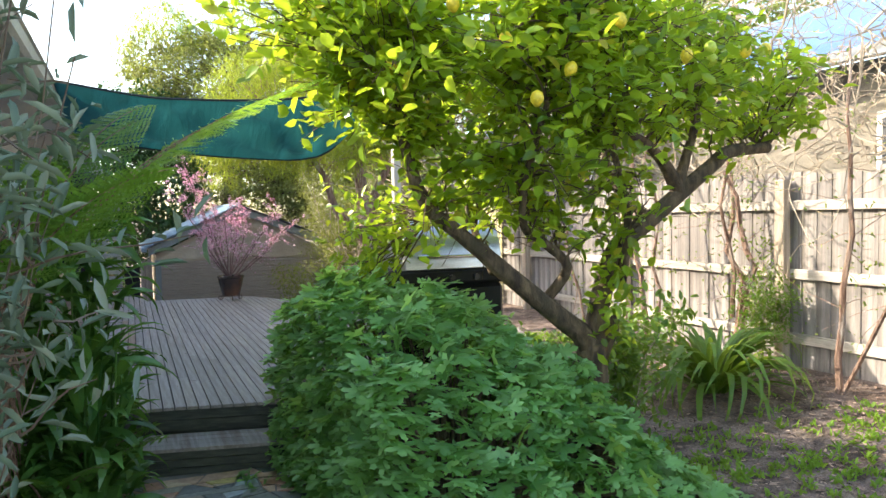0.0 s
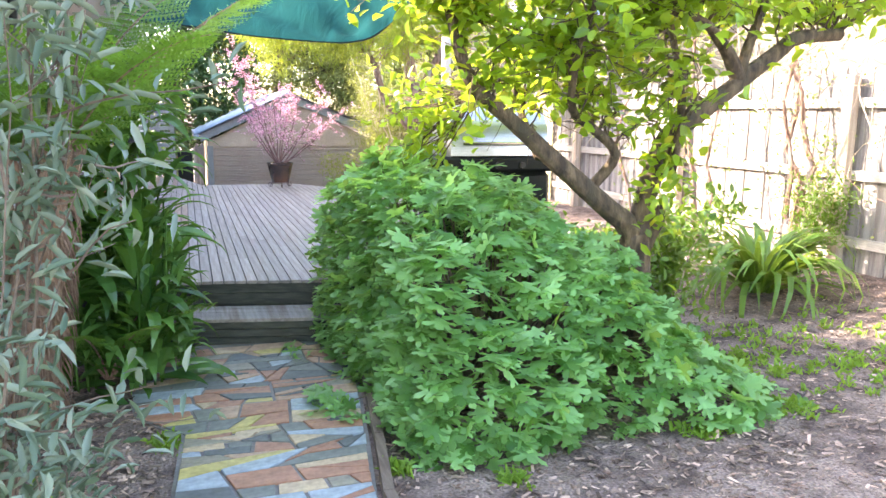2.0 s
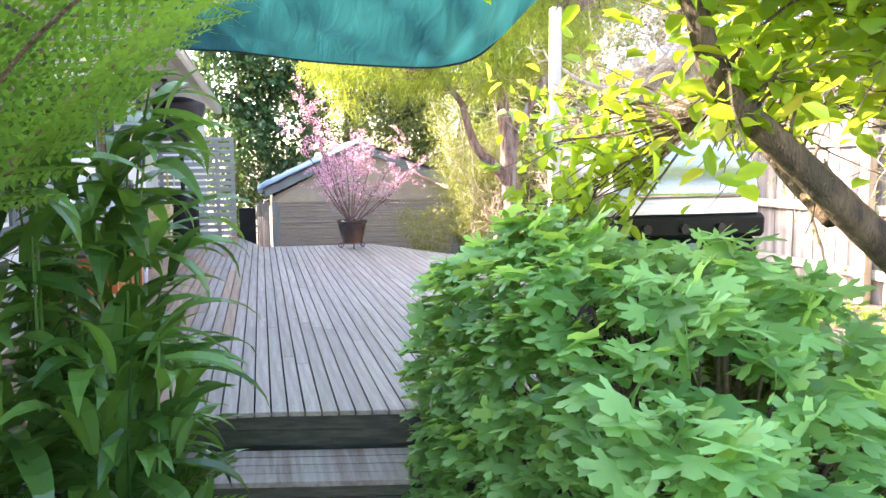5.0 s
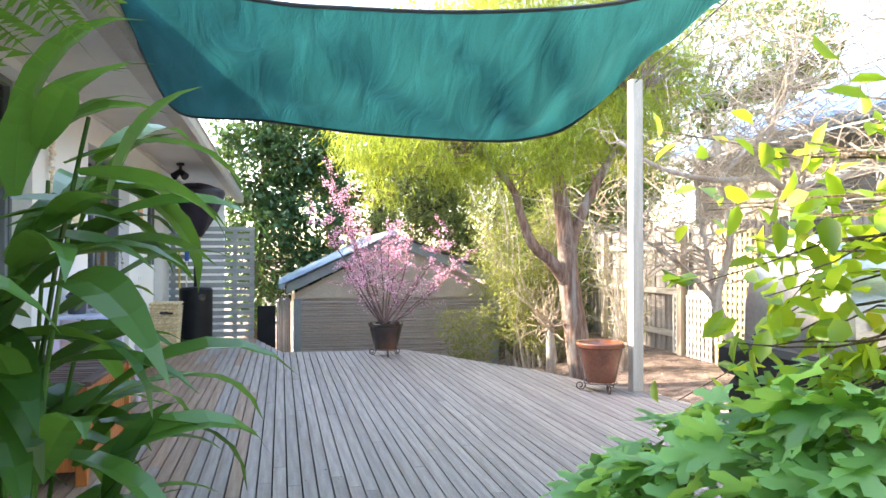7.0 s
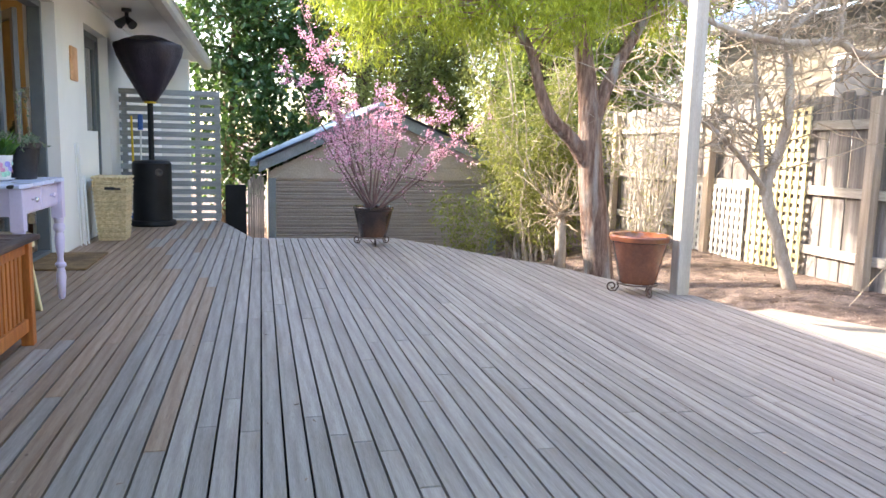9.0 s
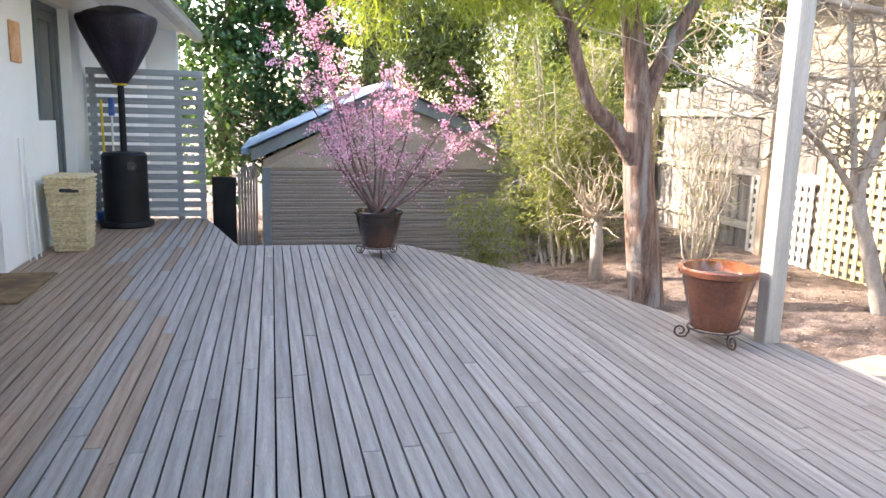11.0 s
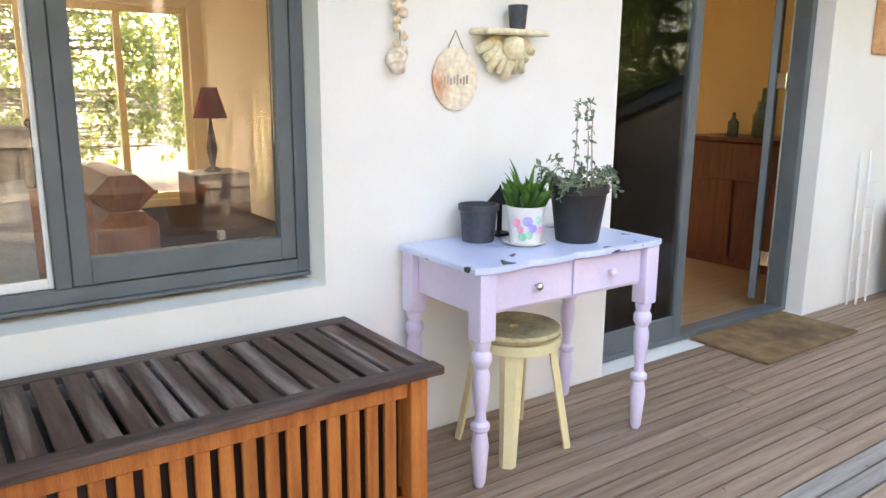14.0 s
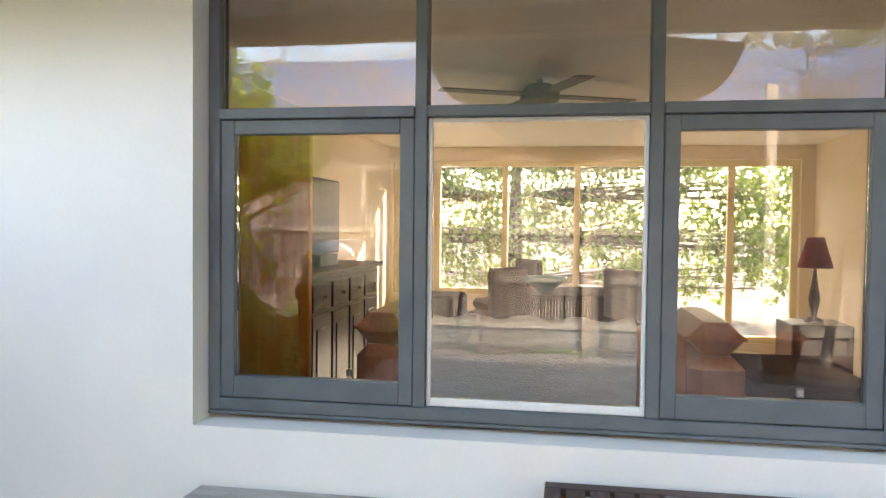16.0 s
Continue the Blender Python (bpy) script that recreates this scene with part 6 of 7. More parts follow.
def tree_fern():
    t = thing("tree_fern", "tree fern with a shaggy reddish trunk and long arching fronds", "tree fern")
    b = Buf()
    limb(b, smooth_line([(-0.46, 4.52, 0.0), (-0.41, 4.5, 0.45), (-0.35, 4.45, 0.85), (-0.31, 4.44, 1.18)]), 0.13, 0.10, 12)
    part("trunk", b, "fern_bark", t, "shaggy reddish brown trunk", smooth=True)
    f = Buf()
    for _ in range(420):
        z = rng.uniform(0.05, 1.12); a = rng.uniform(0, 6.28)
        cx, cy = -0.46 + 0.13 * z, 4.52 - 0.07 * z
        p = np.array((cx + 0.12 * math.cos(a), cy + 0.12 * math.sin(a), z))
        limb(f, [p, p + (0.03 * math.cos(a), 0.03 * math.sin(a), -0.08), p + (0.035 * math.cos(a), 0.035 * math.sin(a), -0.16 * rng.uniform(0.6, 1.2))], 0.006, 0.001, 3)
    part("fibre_coat", f, "fern_bark", t, kind="stuff")
    for yaw, el, L, dr in ((0, 50, 2.05, 0.85), (58, 56, 1.7, 0.8), (24, 50, 1.7, 0.7), (50, 60, 1.4, 0.8), (-40, 52, 1.1, 0.9), (85, 45, 1.4, 0.6), (120, 38, 1.5, 0.8), (160, 35, 1.3, 0.9), (200, 40, 1.2, 0.9), (250, 45, 1.1, 0.9),
                           (-70, 62, 0.9, 0.8), (140, 65, 1.4, 0.9), (-110, 50, 1.0, 0.9)):
        frond(L, radians(40) * dr * 1.4, "fern", t, pose(-0.31, 4.44, 1.18, 0, 0, yaw) @ pose(0.05, 0, 0, 0, -el + 14, 0))
    # cut stubs of old fronds
    for k in range(9):
        a = 40 * k
        s = Buf(); limb(s, [(0.04, 0, -0.05), (0.13, 0, 0.12), (0.19, 0, 0.30)], 0.022, 0.014, 6)
        part("stub", s, "fern_bark", t).matrix_basis = pose(-0.31, 4.44, 1.08, 0, 0, a)


tree_fern()


def low_fern():
    t = thing("low_fern", "low dark fern beside the path", "fern")
    for yaw, L in ((-60, 0.7), (-20, 0.75), (20, 0.7), (-100, 0.7), (60, 0.6), (-140, 0.6), (0, 0.5)):
        frond(L, 0.9, "fern", t, pose(-0.15, 4.95, 0.05, 0, 0, yaw) @ pose(0, 0, 0, 0, -40, 0), 20, 0.10, 6)


low_fern()


def strap_clump(name, label, centre, n, lo, hi, width, material, spread, rise, droop, high=0.0, clear=None):
    """A clump of strap leaves, each an object of its own on a few shared meshes."""
    t = thing(name, label, "plant", at=centre)
    shapes = [mesh_of("leaf", leaf_blade(lo + (hi - lo) * k / 5, width * (0.85 + 0.06 * k), droop * (0.7 + 0.13 * k), 7), material) for k in range(6)]
    for i in range(n):
        a, r, z = rng.uniform(0, 360), rng.uniform(0, spread), rng.uniform(0, high)
        el = rng.uniform(*rise)
        ob = new("leaf", shapes[rng.integers(6)])
        ob.parent = t
        ob.matrix_basis = pose(r * math.cos(radians(a)), r * math.sin(radians(a)), z, 0, 0, a + rng.uniform(-30, 30)) @ pose(0, 0, 0, rng.uniform(-25, 25), -el, 0)
    return t


def ginger():
    for k, (c, n, hi) in enumerate((((-0.02, 5.38, 0.0), 380, 1.70), ((-0.30, 5.05, 0.0), 230, 1.60), ((0.04, 5.0, 0.0), 170, 0.95))):
        t = strap_clump("broad_leaf_plant", "dense clump of dark glossy strap leaves on upright canes", c, n, 0.22, 0.40, 0.070, "strap", 0.23, (-10, 75), 0.5, hi)
        for j in range(9):
            a = 40 * j
            e = (0.16 * math.cos(a), 0.16 * math.sin(a), hi * rng.uniform(0.8, 1.1))
            b = Buf(); limb(b, wander((0.08 * math.cos(a), 0.08 * math.sin(a), 0), e, 7, 0.02), 0.007, 0.004, 6)
            part("cane", b, "strap", t)
    strap_clump("clivia", "clump of arching bright green strap leaves by the fence", (4.75, 5.55, 0.10), 150, 0.75, 1.15, 0.05, "clivia", 0.12, (30, 86), 0.95)
    strap_clump("small_strap_plant", "low strap-leaved plant in the path border", (-0.35, 3.0, 0.0), 14, 0.25, 0.4, 0.04, "clivia", 0.06, (30, 80), 0.8)


ginger()


def feathery(name, label, stems, material, bark, n, size, width, spread, shape="narrow", per=9, hang=-0.5, jitter=0.06, wild=0.04):
    """A shrub or small tree of thin stems with fine leaves."""
    t = thing(name, label, "shrub")
    b, tips = Buf(), []
    for s, e, r in stems:
        ln = wander(s, e, 9, wild, 0.04)
        limb(b, ln, r, r * 0.3, 6)
        k = max(int(n / len(stems)), 1)
        for q in on_line(ln, k, 0.25):
            f = q + rng.normal(size=3) * spread * (1, 1, 0.8)
            l2 = wander(q, f, 4, 0.03)
            limb(b, l2, 0.004, 0.0015, 3)
            tips.extend(l2[1:])
    part("stem_growth", b, bark, t, kind="stuff")
    tips = np.repeat(np.array(tips), per, 0) + rng.normal(size=(len(tips) * per, 3)) * jitter
    m = len(tips)
    w = rng.normal(size=(m, 3)); w[:, 2] += hang
    leaves("foliage", shape, tips, w, rng.uniform(0.7, 1.3, m) * size, rng.uniform(0.8, 1.2, m) * width, material, t)
    return t


def olive():
    stems = []
    for a in np.linspace(0, 6.28, 9):
        stems.append(((-0.34 + 0.1 * math.cos(a), 2.55 + 0.15 * math.sin(a), 0.0), (-0.22 + 0.34 * math.cos(a), 2.55 + 0.45 * math.sin(a), rng.uniform(0.6, 3.0)), 0.004))
    for e in ((-0.08, 2.50, 2.30), (0.06, 2.46, 2.26), (0.14, 2.55, 2.12), (0.17, 2.60, 1.98), (0.0, 2.60, 2.12)):
        stems.append(((-0.24, 2.55, 0.0), e, 0.006))
    feathery("silver_shrub", "tall loose shrub with narrow silvery grey leaves beside the path", stems, "grey_leaf", "edging", 120, 0.075, 0.016, 0.13, "oval", 4, 0.1, 0.035)


olive()


def crown_tree(name, label, base, limbs, bark, crown_mat, lobes, n, size, width, shape="narrow", hang=-0.8, trunk_label="", per=7, twigs=True, category="tree"):
    t = thing(name, label, category)
    allp = []
    for k, (pts, r0, r1) in enumerate(limbs):
        b = Buf(); ln = smooth_line(pts); limb(b, ln, r0, r1, 10)
        part("trunk" if k == 0 else "limb", b, bark, t, smooth=True)
        allp += list(ln[len(ln) // 3:])
    allp = np.array(allp)
    tips, tw = [], Buf()
    tot = sum(r[0] * r[1] * r[2] for _, r in lobes)
    for c, r in lobes:
        k = max(int(n * r[0] * r[1] * r[2] / tot), 12)
        d = rng.normal(size=(k, 3)); d /= np.linalg.norm(d, axis=1, keepdims=True)
        e = np.array(c) + d * np.array(r) * (rng.uniform(0.25, 1.0, (k, 1)) ** 0.5)
        for q in e:
            if twigs and len(tips) % 3 == 0:
                j = np.argmin(((allp - q) ** 2).sum(1) + rng.uniform(0, 0.3, len(allp)))
                limb(tw, wander(allp[j], q, 5, 0.08), 0.012, 0.003, 4)
            tips.append(q)
    if twigs:
        part("twig_mass", tw, bark, t, kind="stuff")
    tips = np.array(tips)
    m = len(tips) * per * 4
    cl = np.repeat(tips, per * 4, 0) + rng.normal(size=(m, 3)) * (0.11, 0.11, 0.09)
    w = rng.normal(size=(m, 3)); w[:, 2] += hang
    leaves("crown", shape, cl, w, rng.uniform(0.7, 1.3, m) * size, rng.uniform(0.8, 1.2, m) * width, crown_mat, t)
    return t


def trees():
    crown_tree("feathery_tree", "tree with a reddish fissured trunk and drooping feathery yellow-green foliage", None,
               [([(3.93, 12.0, -0.2), (3.80, 12.0, 0.7), (3.73, 12.0, 1.2), (3.68, 12.0, 1.8), (3.62, 12.1, 2.4), (3.5, 12.3, 3.4)], 0.155, 0.07),
                ([(3.74, 12.0, 1.15), (3.5, 11.95, 1.45), (3.25, 11.9, 1.66), (3.12, 11.9, 1.95), (3.0, 11.9, 2.3), (2.6, 11.9, 2.75)], 0.085, 0.03),
                ([(3.70, 12.0, 1.5), (3.85, 12.0, 1.95), (4.05, 12.0, 2.35), (4.4, 12.1, 2.9), (4.6, 12.2, 3.5)], 0.08, 0.03)],
               "bark_red", "yellow_leaf",
               # Last two lobes: unseen upper crown, added to shade fence and neighbour's wall.
               [((2.3, 11.9, 2.75), (0.75, 0.8, 0.42)), ((1.7, 12.2, 3.0), (0.7, 0.8, 0.55)), ((3.1, 12.0, 2.75), (0.8, 0.8, 0.5)), ((4.0, 12.1, 3.1), (0.8, 0.8, 0.5)), ((3.0, 12.3, 3.7), (1.6, 1.0, 0.6)), ((4.7, 12.3, 2.9), (0.5, 0.6, 0.4)), ((1.5, 12.4, 2.45), (0.3, 0.4, 0.35)), ((3.8, 12.8, 4.7), (1.5, 1.3, 0.8)), ((5.2, 13.6, 4.1), (1.1, 1.1, 0.7))],
               1500, 0.12, 0.012, per=13, hang=-0.9)
    crown_tree("dark_tree", "dense dark green broad-leaved tree beyond the garage", None,
               [([(-0.1, 20.5, -0.3), (0.0, 20.5, 2.0), (0.2, 20.5, 4.0)], 0.18, 0.08)], "bark", "dark_leaf",
               [((0.1, 20.2, 1.6), (1.0, 1.0, 1.6)), ((-0.2, 20.5, 3.6), (1.0, 1.1, 1.3)), ((1.2, 20.5, 2.3), (0.9, 1.0, 1.6)), ((0.9, 20.5, 4.0), (1.0, 1.0, 1.0))], 700, 0.13, 0.075, "oval", -0.2, per=4)
    crown_tree("grey_green_tree", "tall grey-green tree behind the dark foliage", None,
               [([(1.6, 22.0, -0.3), (1.7, 22.0, 3.0), (1.5, 22.0, 5.5)], 0.2, 0.08)], "bark", "mid_leaf",
               [((1.2, 21.8, 3.8), (0.9, 1.0, 1.5)), ((2.5, 22.0, 3.2), (1.3, 1.2, 1.4)), ((0.4, 21.0, 4.3), (0.5, 0.6, 0.8)), ((4.2, 22.5, 3.4), (1.5, 1.2, 1.6))], 700, 0.11, 0.05, "oval", -0.2, per=4)
    crown_tree("far_trees", "row of pale yellow-green trees beyond the garage", None,
               [([(5.0, 20.0, -0.3), (5.2, 20.0, 2.0), (5.6, 20.0, 4.5)], 0.16, 0.06), ([(5.1, 20.0, 1.0), (4.3, 20.0, 2.4), (3.8, 20.0, 4.0)], 0.1, 0.04)], "bark", "willow",
               [((5.0, 20.0, 2.6), (1.9, 1.2, 1.6)), ((3.8, 20.0, 4.2), (1.6, 1.2, 1.4)), ((6.8, 19.0, 4.0), (1.4, 1.4, 1.8)), ((1.8, 20.5, 5.4), (1.9, 1.2, 1.0)), ((3.4, 19.6, 2.2), (1.5, 0.8, 1.2)), ((7.4, 18.2, 1.9), (1.2, 0.9, 1.3))], 2000, 0.13, 0.034, "oval", -0.4, per=4)
    crown_tree("tall_yellow_tree", "tall feathery yellow-green tree behind the garage", None,
               [([(2.6, 21.2, -0.3), (2.7, 21.2, 3.0), (3.0, 21.2, 6.0)], 0.18, 0.07)], "bark", "yellow_leaf",
               [((1.3, 21.2, 6.0), (1.3, 1.0, 1.3)), ((3.6, 21.2, 6.4), (1.7, 1.0, 1.4)), ((5.4, 21.2, 6.0), (1.2, 1.0, 1.4))], 650, 0.16, 0.025, per=6, hang=-0.8)
    crown_tree("side_hedge", "dense grey-green foliage beyond the corner of the fence", None,
               [([(5.2, 17.6, -0.1), (5.2, 17.6, 2.5)], 0.08, 0.04)], "bark", "mid_leaf",
               [((4.9, 17.6, 1.6), (0.6, 0.7, 1.2)), ((5.4, 17.4, 3.0), (0.8, 0.8, 1.2)), ((6.6, 17.0, 2.9), (0.9, 0.9, 1.2))], 600, 0.10, 0.045, "oval", -0.3, per=4)
    crown_tree("dark_bush", "dark shaded bush between the garage and the fence", None,
               [([(4.8, 16.6, -0.1), (4.8, 16.6, 1.2)], 0.05, 0.03)], "bark", "dark_leaf",
               [((4.8, 16.5, 0.9), (0.55, 0.5, 1.1)), ((5.5, 16.6, 1.3), (0.4, 0.5, 1.2))], 220, 0.09, 0.045, "oval", -0.3, per=4)
    crown_tree("neighbour_tree", "leafy tree beyond the neighbour's roof", None,
               [([(10.5, 20.0, -0.1), (10.5, 20.0, 5.0)], 0.2, 0.1)], "bark", "mid_leaf",
               [((8.6, 19.6, 4.6), (2.0, 1.5, 1.8)), ((11.0, 19.0, 6.3), (2.4, 1.5, 1.8)), ((13.0, 13.5, 6.6), (1.6, 3.0, 1.4))], 500, 0.2, 0.06, "oval", -0.4, per=4)
    # bare pale branches over the fence
    t = thing("bare_tree", "leafless tree with pale twisting branches in front of the fence", "tree")
    main = [([(5.35, 11.0, 0.05), (5.15, 11.0, 0.6), (4.98, 11.0, 1.05), (5.08, 11.0, 1.4), (5.15, 11.0, 1.8), (5.05, 11.0, 2.4), (4.95, 11.0, 2.9)], 0.065, 0.025),
            ([(4.98, 11.0, 1.02), (4.6, 10.9, 1.35), (4.2, 10.8, 1.6), (3.9, 10.8, 1.75)], 0.03, 0.012),
            ([(4.95, 11.0, 1.0), (4.88, 11.0, 1.5), (4.78, 11.0, 2.0), (4.70, 11.0, 2.6)], 0.03, 0.014),
            ([(6.8, 10.9, 2.45), (6.2, 10.9, 2.33), (5.75, 10.9, 2.25), (5.5, 10.9, 2.36), (5.0, 10.9, 2.32), (4.3, 10.9, 2.42), (3.8, 10.9, 2.7)], 0.05, 0.018),
            ([(5.5, 10.9, 2.36), (5.55, 10.9, 2.8), (5.8, 10.9, 3.3), (5.9, 10.9, 3.9)], 0.035, 0.012),
            ([(5.05, 11.0, 2.4), (5.6, 11.0, 2.9), (6.0, 11.1, 3.4)], 0.03, 0.01)]
    tw = Buf()
    for k, (p, r0, r1) in enumerate(main):
        b = Buf(); ln = smooth_line(p); limb(b, ln, r0, r1, 9)
        part("trunk" if k == 0 else "limb", b, "bark_pale", t, smooth=True)
        tt = []
        for q in on_line(ln, 26, 0.4 if k == 0 else 0.15):
            w = rng.normal(size=3); w[2] = abs(w[2]) * 0.6
            e = q + w * 0.45
            l2 = wander(q, e, 7, 0.09)
            limb(tw, l2, 0.010, 0.003, 4)
            for _ in range(4):
                s = l2[rng.integers(2, 8)]
                limb(tw, wander(s, s + rng.normal(size=3) * (0.3, 0.3, 0.25), 4, 0.05), 0.004, 0.0015, 3)
    part("twig_mass", tw, "twig", t, kind="stuff")
    # second bare tangle above the fence
    t = thing("bare_creeper", "tangle of bare pale vine stems above the fence", "vine")
    tw = Buf()
    for _ in range(1600):
        s = (rng.uniform(5.2, 7.0), rng.uniform(3.5, 15.5), rng.uniform(2.0, 5.2))
        e = np.array(s) + rng.normal(size=3) * (0.5, 0.9, 0.5)
        limb(tw, wander(s, e, 8, 0.1), rng.uniform(0.004, 0.012), 0.002, 4)
    part("stem_growth", tw, "twig", t, kind="stuff")
    st = [((5.62, 6.2, 0.1), (5.58, 6.3, 2.0), 0.055), ((5.62, 6.2, 0.1), (5.75, 6.6, 2.6), 0.035), ((5.6, 6.2, 0.6), (5.3, 5.9, 2.3), 0.025), ((5.45, 4.9, 0.1), (5.4, 4.8, 2.9), 0.03), ((5.45, 4.9, 0.1), (5.7, 4.4, 2.7), 0.022), ((5.3, 7.0, 0.1), (5.1, 7.1, 2.6), 0.04), ((5.3, 7.0, 0.2), (5.6, 7.4, 2.4), 0.025),
          ((4.6, 7.3, 0.0), (4.9, 7.1, 2.4), 0.02)]
    feathery("fence_shrub", "thin peeling stems with sparse leaves against the fence", st, "mid_leaf", "bark_red", 130, 0.04, 0.018, 0.32, "oval", 2, wild=0.11)
    st = [((5.7, 5.95, 0.1), (5.7 + rng.normal() * 0.12, 5.9 + rng.normal() * 0.15, rng.uniform(0.8, 1.3)), 0.007) for _ in range(7)]
    feathery("green_sprigs", "upright leafy green sprigs against the fence", st, "clivia", "twig", 130, 0.045, 0.018, 0.08, "oval", 4, 0.2)
    # between garage and fence
    st = [((rng.uniform(3.9, 4.6), rng.uniform(14.2, 15.2), -0.25), (rng.uniform(3.2, 5.2), rng.uniform(13.8, 15.6), rng.uniform(0.9, 3.0)), 0.022) for _ in range(34)]
    feathery("willowy_shrub", "arching shrub with pale yellow-green leaves beside the garage", st, "willow", "bark_pale", 900, 0.055, 0.014, 0.26, "oval", 7, -0.3, 0.08, 0.10)
    st = [((4.70, 12.6, 0.0), (4.68 + 0.36 * math.cos(a), 12.6 + 0.36 * math.sin(a), rng.uniform(1.2, 2.05)), 0.012) for a in np.linspace(0, 6.28, 18)]
    feathery("bare_shrub", "upright twiggy bare shrub by the fence", st, "willow", "bark_pale", 420, 0.02, 0.01, 0.12, "oval", 1, wild=0.07)
    b = thing("stump_shrub", "small bare shrub with pale twigs", "shrub")
    q = Buf(); limb(q, [(3.88, 13.0, -0.1), (3.88, 13.0, 0.3), (3.86, 13.0, 0.66)], 0.07, 0.055, 10)
    part("trunk", q, "bark_pale", b, smooth=True)
    q = Buf()
    for _ in range(60):
        s = np.array((3.86, 13.0, 0.6)) + rng.normal(size=3) * 0.04
        limb(q, wander(s, s + (rng.normal() * 0.3 - 0.05, rng.normal() * 0.25, rng.uniform(0.0, 0.65)), 6, 0.09), 0.008, 0.002, 4)
    part("twig_mass", q, "twig", b, kind="stuff")
    st = [((2.75, 12.75, -0.1), (2.75 + rng.normal() * 0.18, 12.75 + rng.normal() * 0.15, rng.uniform(0.5, 1.05)), 0.006) for _ in range(9)]
    feathery("pale_seedling", "slender plant with pale papery leaves at the deck's edge", st, "willow", "twig", 60, 0.05, 0.02, 0.07, "oval", 5, 0)
    for c, k in (((2.55, 5.35, 0.0), 9), ((3.45, 5.25, 0.0), 10), ((3.2, 4.85, 0.0), 6)):
        st = [(c, (c[0] + rng.normal() * 0.25, c[1] + rng.normal() * 0.2, rng.uniform(0.35, 1.0)), 0.007) for _ in range(k)]
        feathery("lime_shrub", "small loose shrub with soft lime green leaves near the lemon trunk", st, "clivia", "twig", 90, 0.06, 0.03, 0.09, "oval", 5, 0)
    # garden on the other side of the house, seen through the room
    crown_tree("back_garden_trees", "sunlit green trees behind the house", None,
               [([(-14, 7, 0), (-14, 7, 3)], 0.2, 0.1)], "bark", "mid_leaf", [((-14, 6, 2.2), (1.5, 2.5, 2.0)), ((-14, 10, 2.0), (1.5, 2.5, 1.8)), ((-15, 3, 2.6), (1.5, 2.5, 2.0)), ((-13.0, 13, 2.0), (1.5, 2.2, 1.8)), ((-16, 8, 4.2), (1.5, 4.0, 1.4))], 2400, 0.13, 0.07, "oval", per=3)
    # behind the camera and to the right of the lawn
    crown_tree("garden_tree_behind", "leafy tree at the near end of the garden", None,
               [([(3.6, -3.6, 0), (3.6, -3.6, 2.2)], 0.14, 0.08)], "bark", "mid_leaf", [((3.6, -3.6, 2.8), (2.0, 1.5, 1.2)), ((0.5, -4.2, 2.4), (1.8, 1.4, 1.2))], 350, 0.14, 0.07, "oval", per=3)


trees()


def plum():
    t = thing("flowering_plum", "bare-stemmed ornamental plum covered with pink blossom", "tree")
    base = np.array((1.68, 12.60, DECK + 0.33))
    ends = [(1.05, 12.5, 2.35), (0.85, 12.6, 2.05), (1.25, 12.5, 1.95), (1.45, 12.7, 1.85), (1.7, 12.5, 1.75), (2.0, 12.6, 1.85), (2.45, 12.5, 1.80), (2.70, 12.6, 1.60), (2.45, 12.6, 1.40), (2.1, 12.4, 1.45), (1.35, 12.3, 1.55), (1.15, 12.7, 1.45), (0.95, 12.4, 2.6), (1.9, 12.8, 1.95), (1.55, 12.2, 1.7)]
    tips, tw = [], Buf()
    for e in ends:
        e = np.array(e)
        ln = wander(base + rng.normal(size=3) * (0.04, 0.04, 0), e, 9, 0.02, -0.06)
        b = Buf(); limb(b, ln, 0.012, 0.004, 6)
        part("stem", b, "pink_stem", t, smooth=True)
        for q in on_line(ln, 15, 0.35):
            f = q + rng.normal(size=3) * (0.13, 0.13, 0.11) + (0, 0, 0.05)
            l2 = wander(q, f, 4, 0.015)
            limb(tw, l2, 0.004, 0.0015, 4)
            tips.extend(l2[1:]); tips.extend(l2[2:])
        tips.extend(ln[4:])
    part("twig_mass", tw, "pink_stem", t, kind="stuff")
    tips = np.repeat(np.array(tips), 8, 0)
    keep = rng.random(len(tips)) < np.clip((tips[:, 2] - 0.75) * 0.9, 0.1, 0.9)
    tips = tips[keep] + rng.normal(size=(keep.sum(), 3)) * 0.018
    n = len(tips)
    leaves("blossom", "petal", tips, rng.normal(size=(n, 3)), rng.uniform(0.015, 0.03, n), rng.uniform(0.014, 0.024, n), "petal", t)


plum()


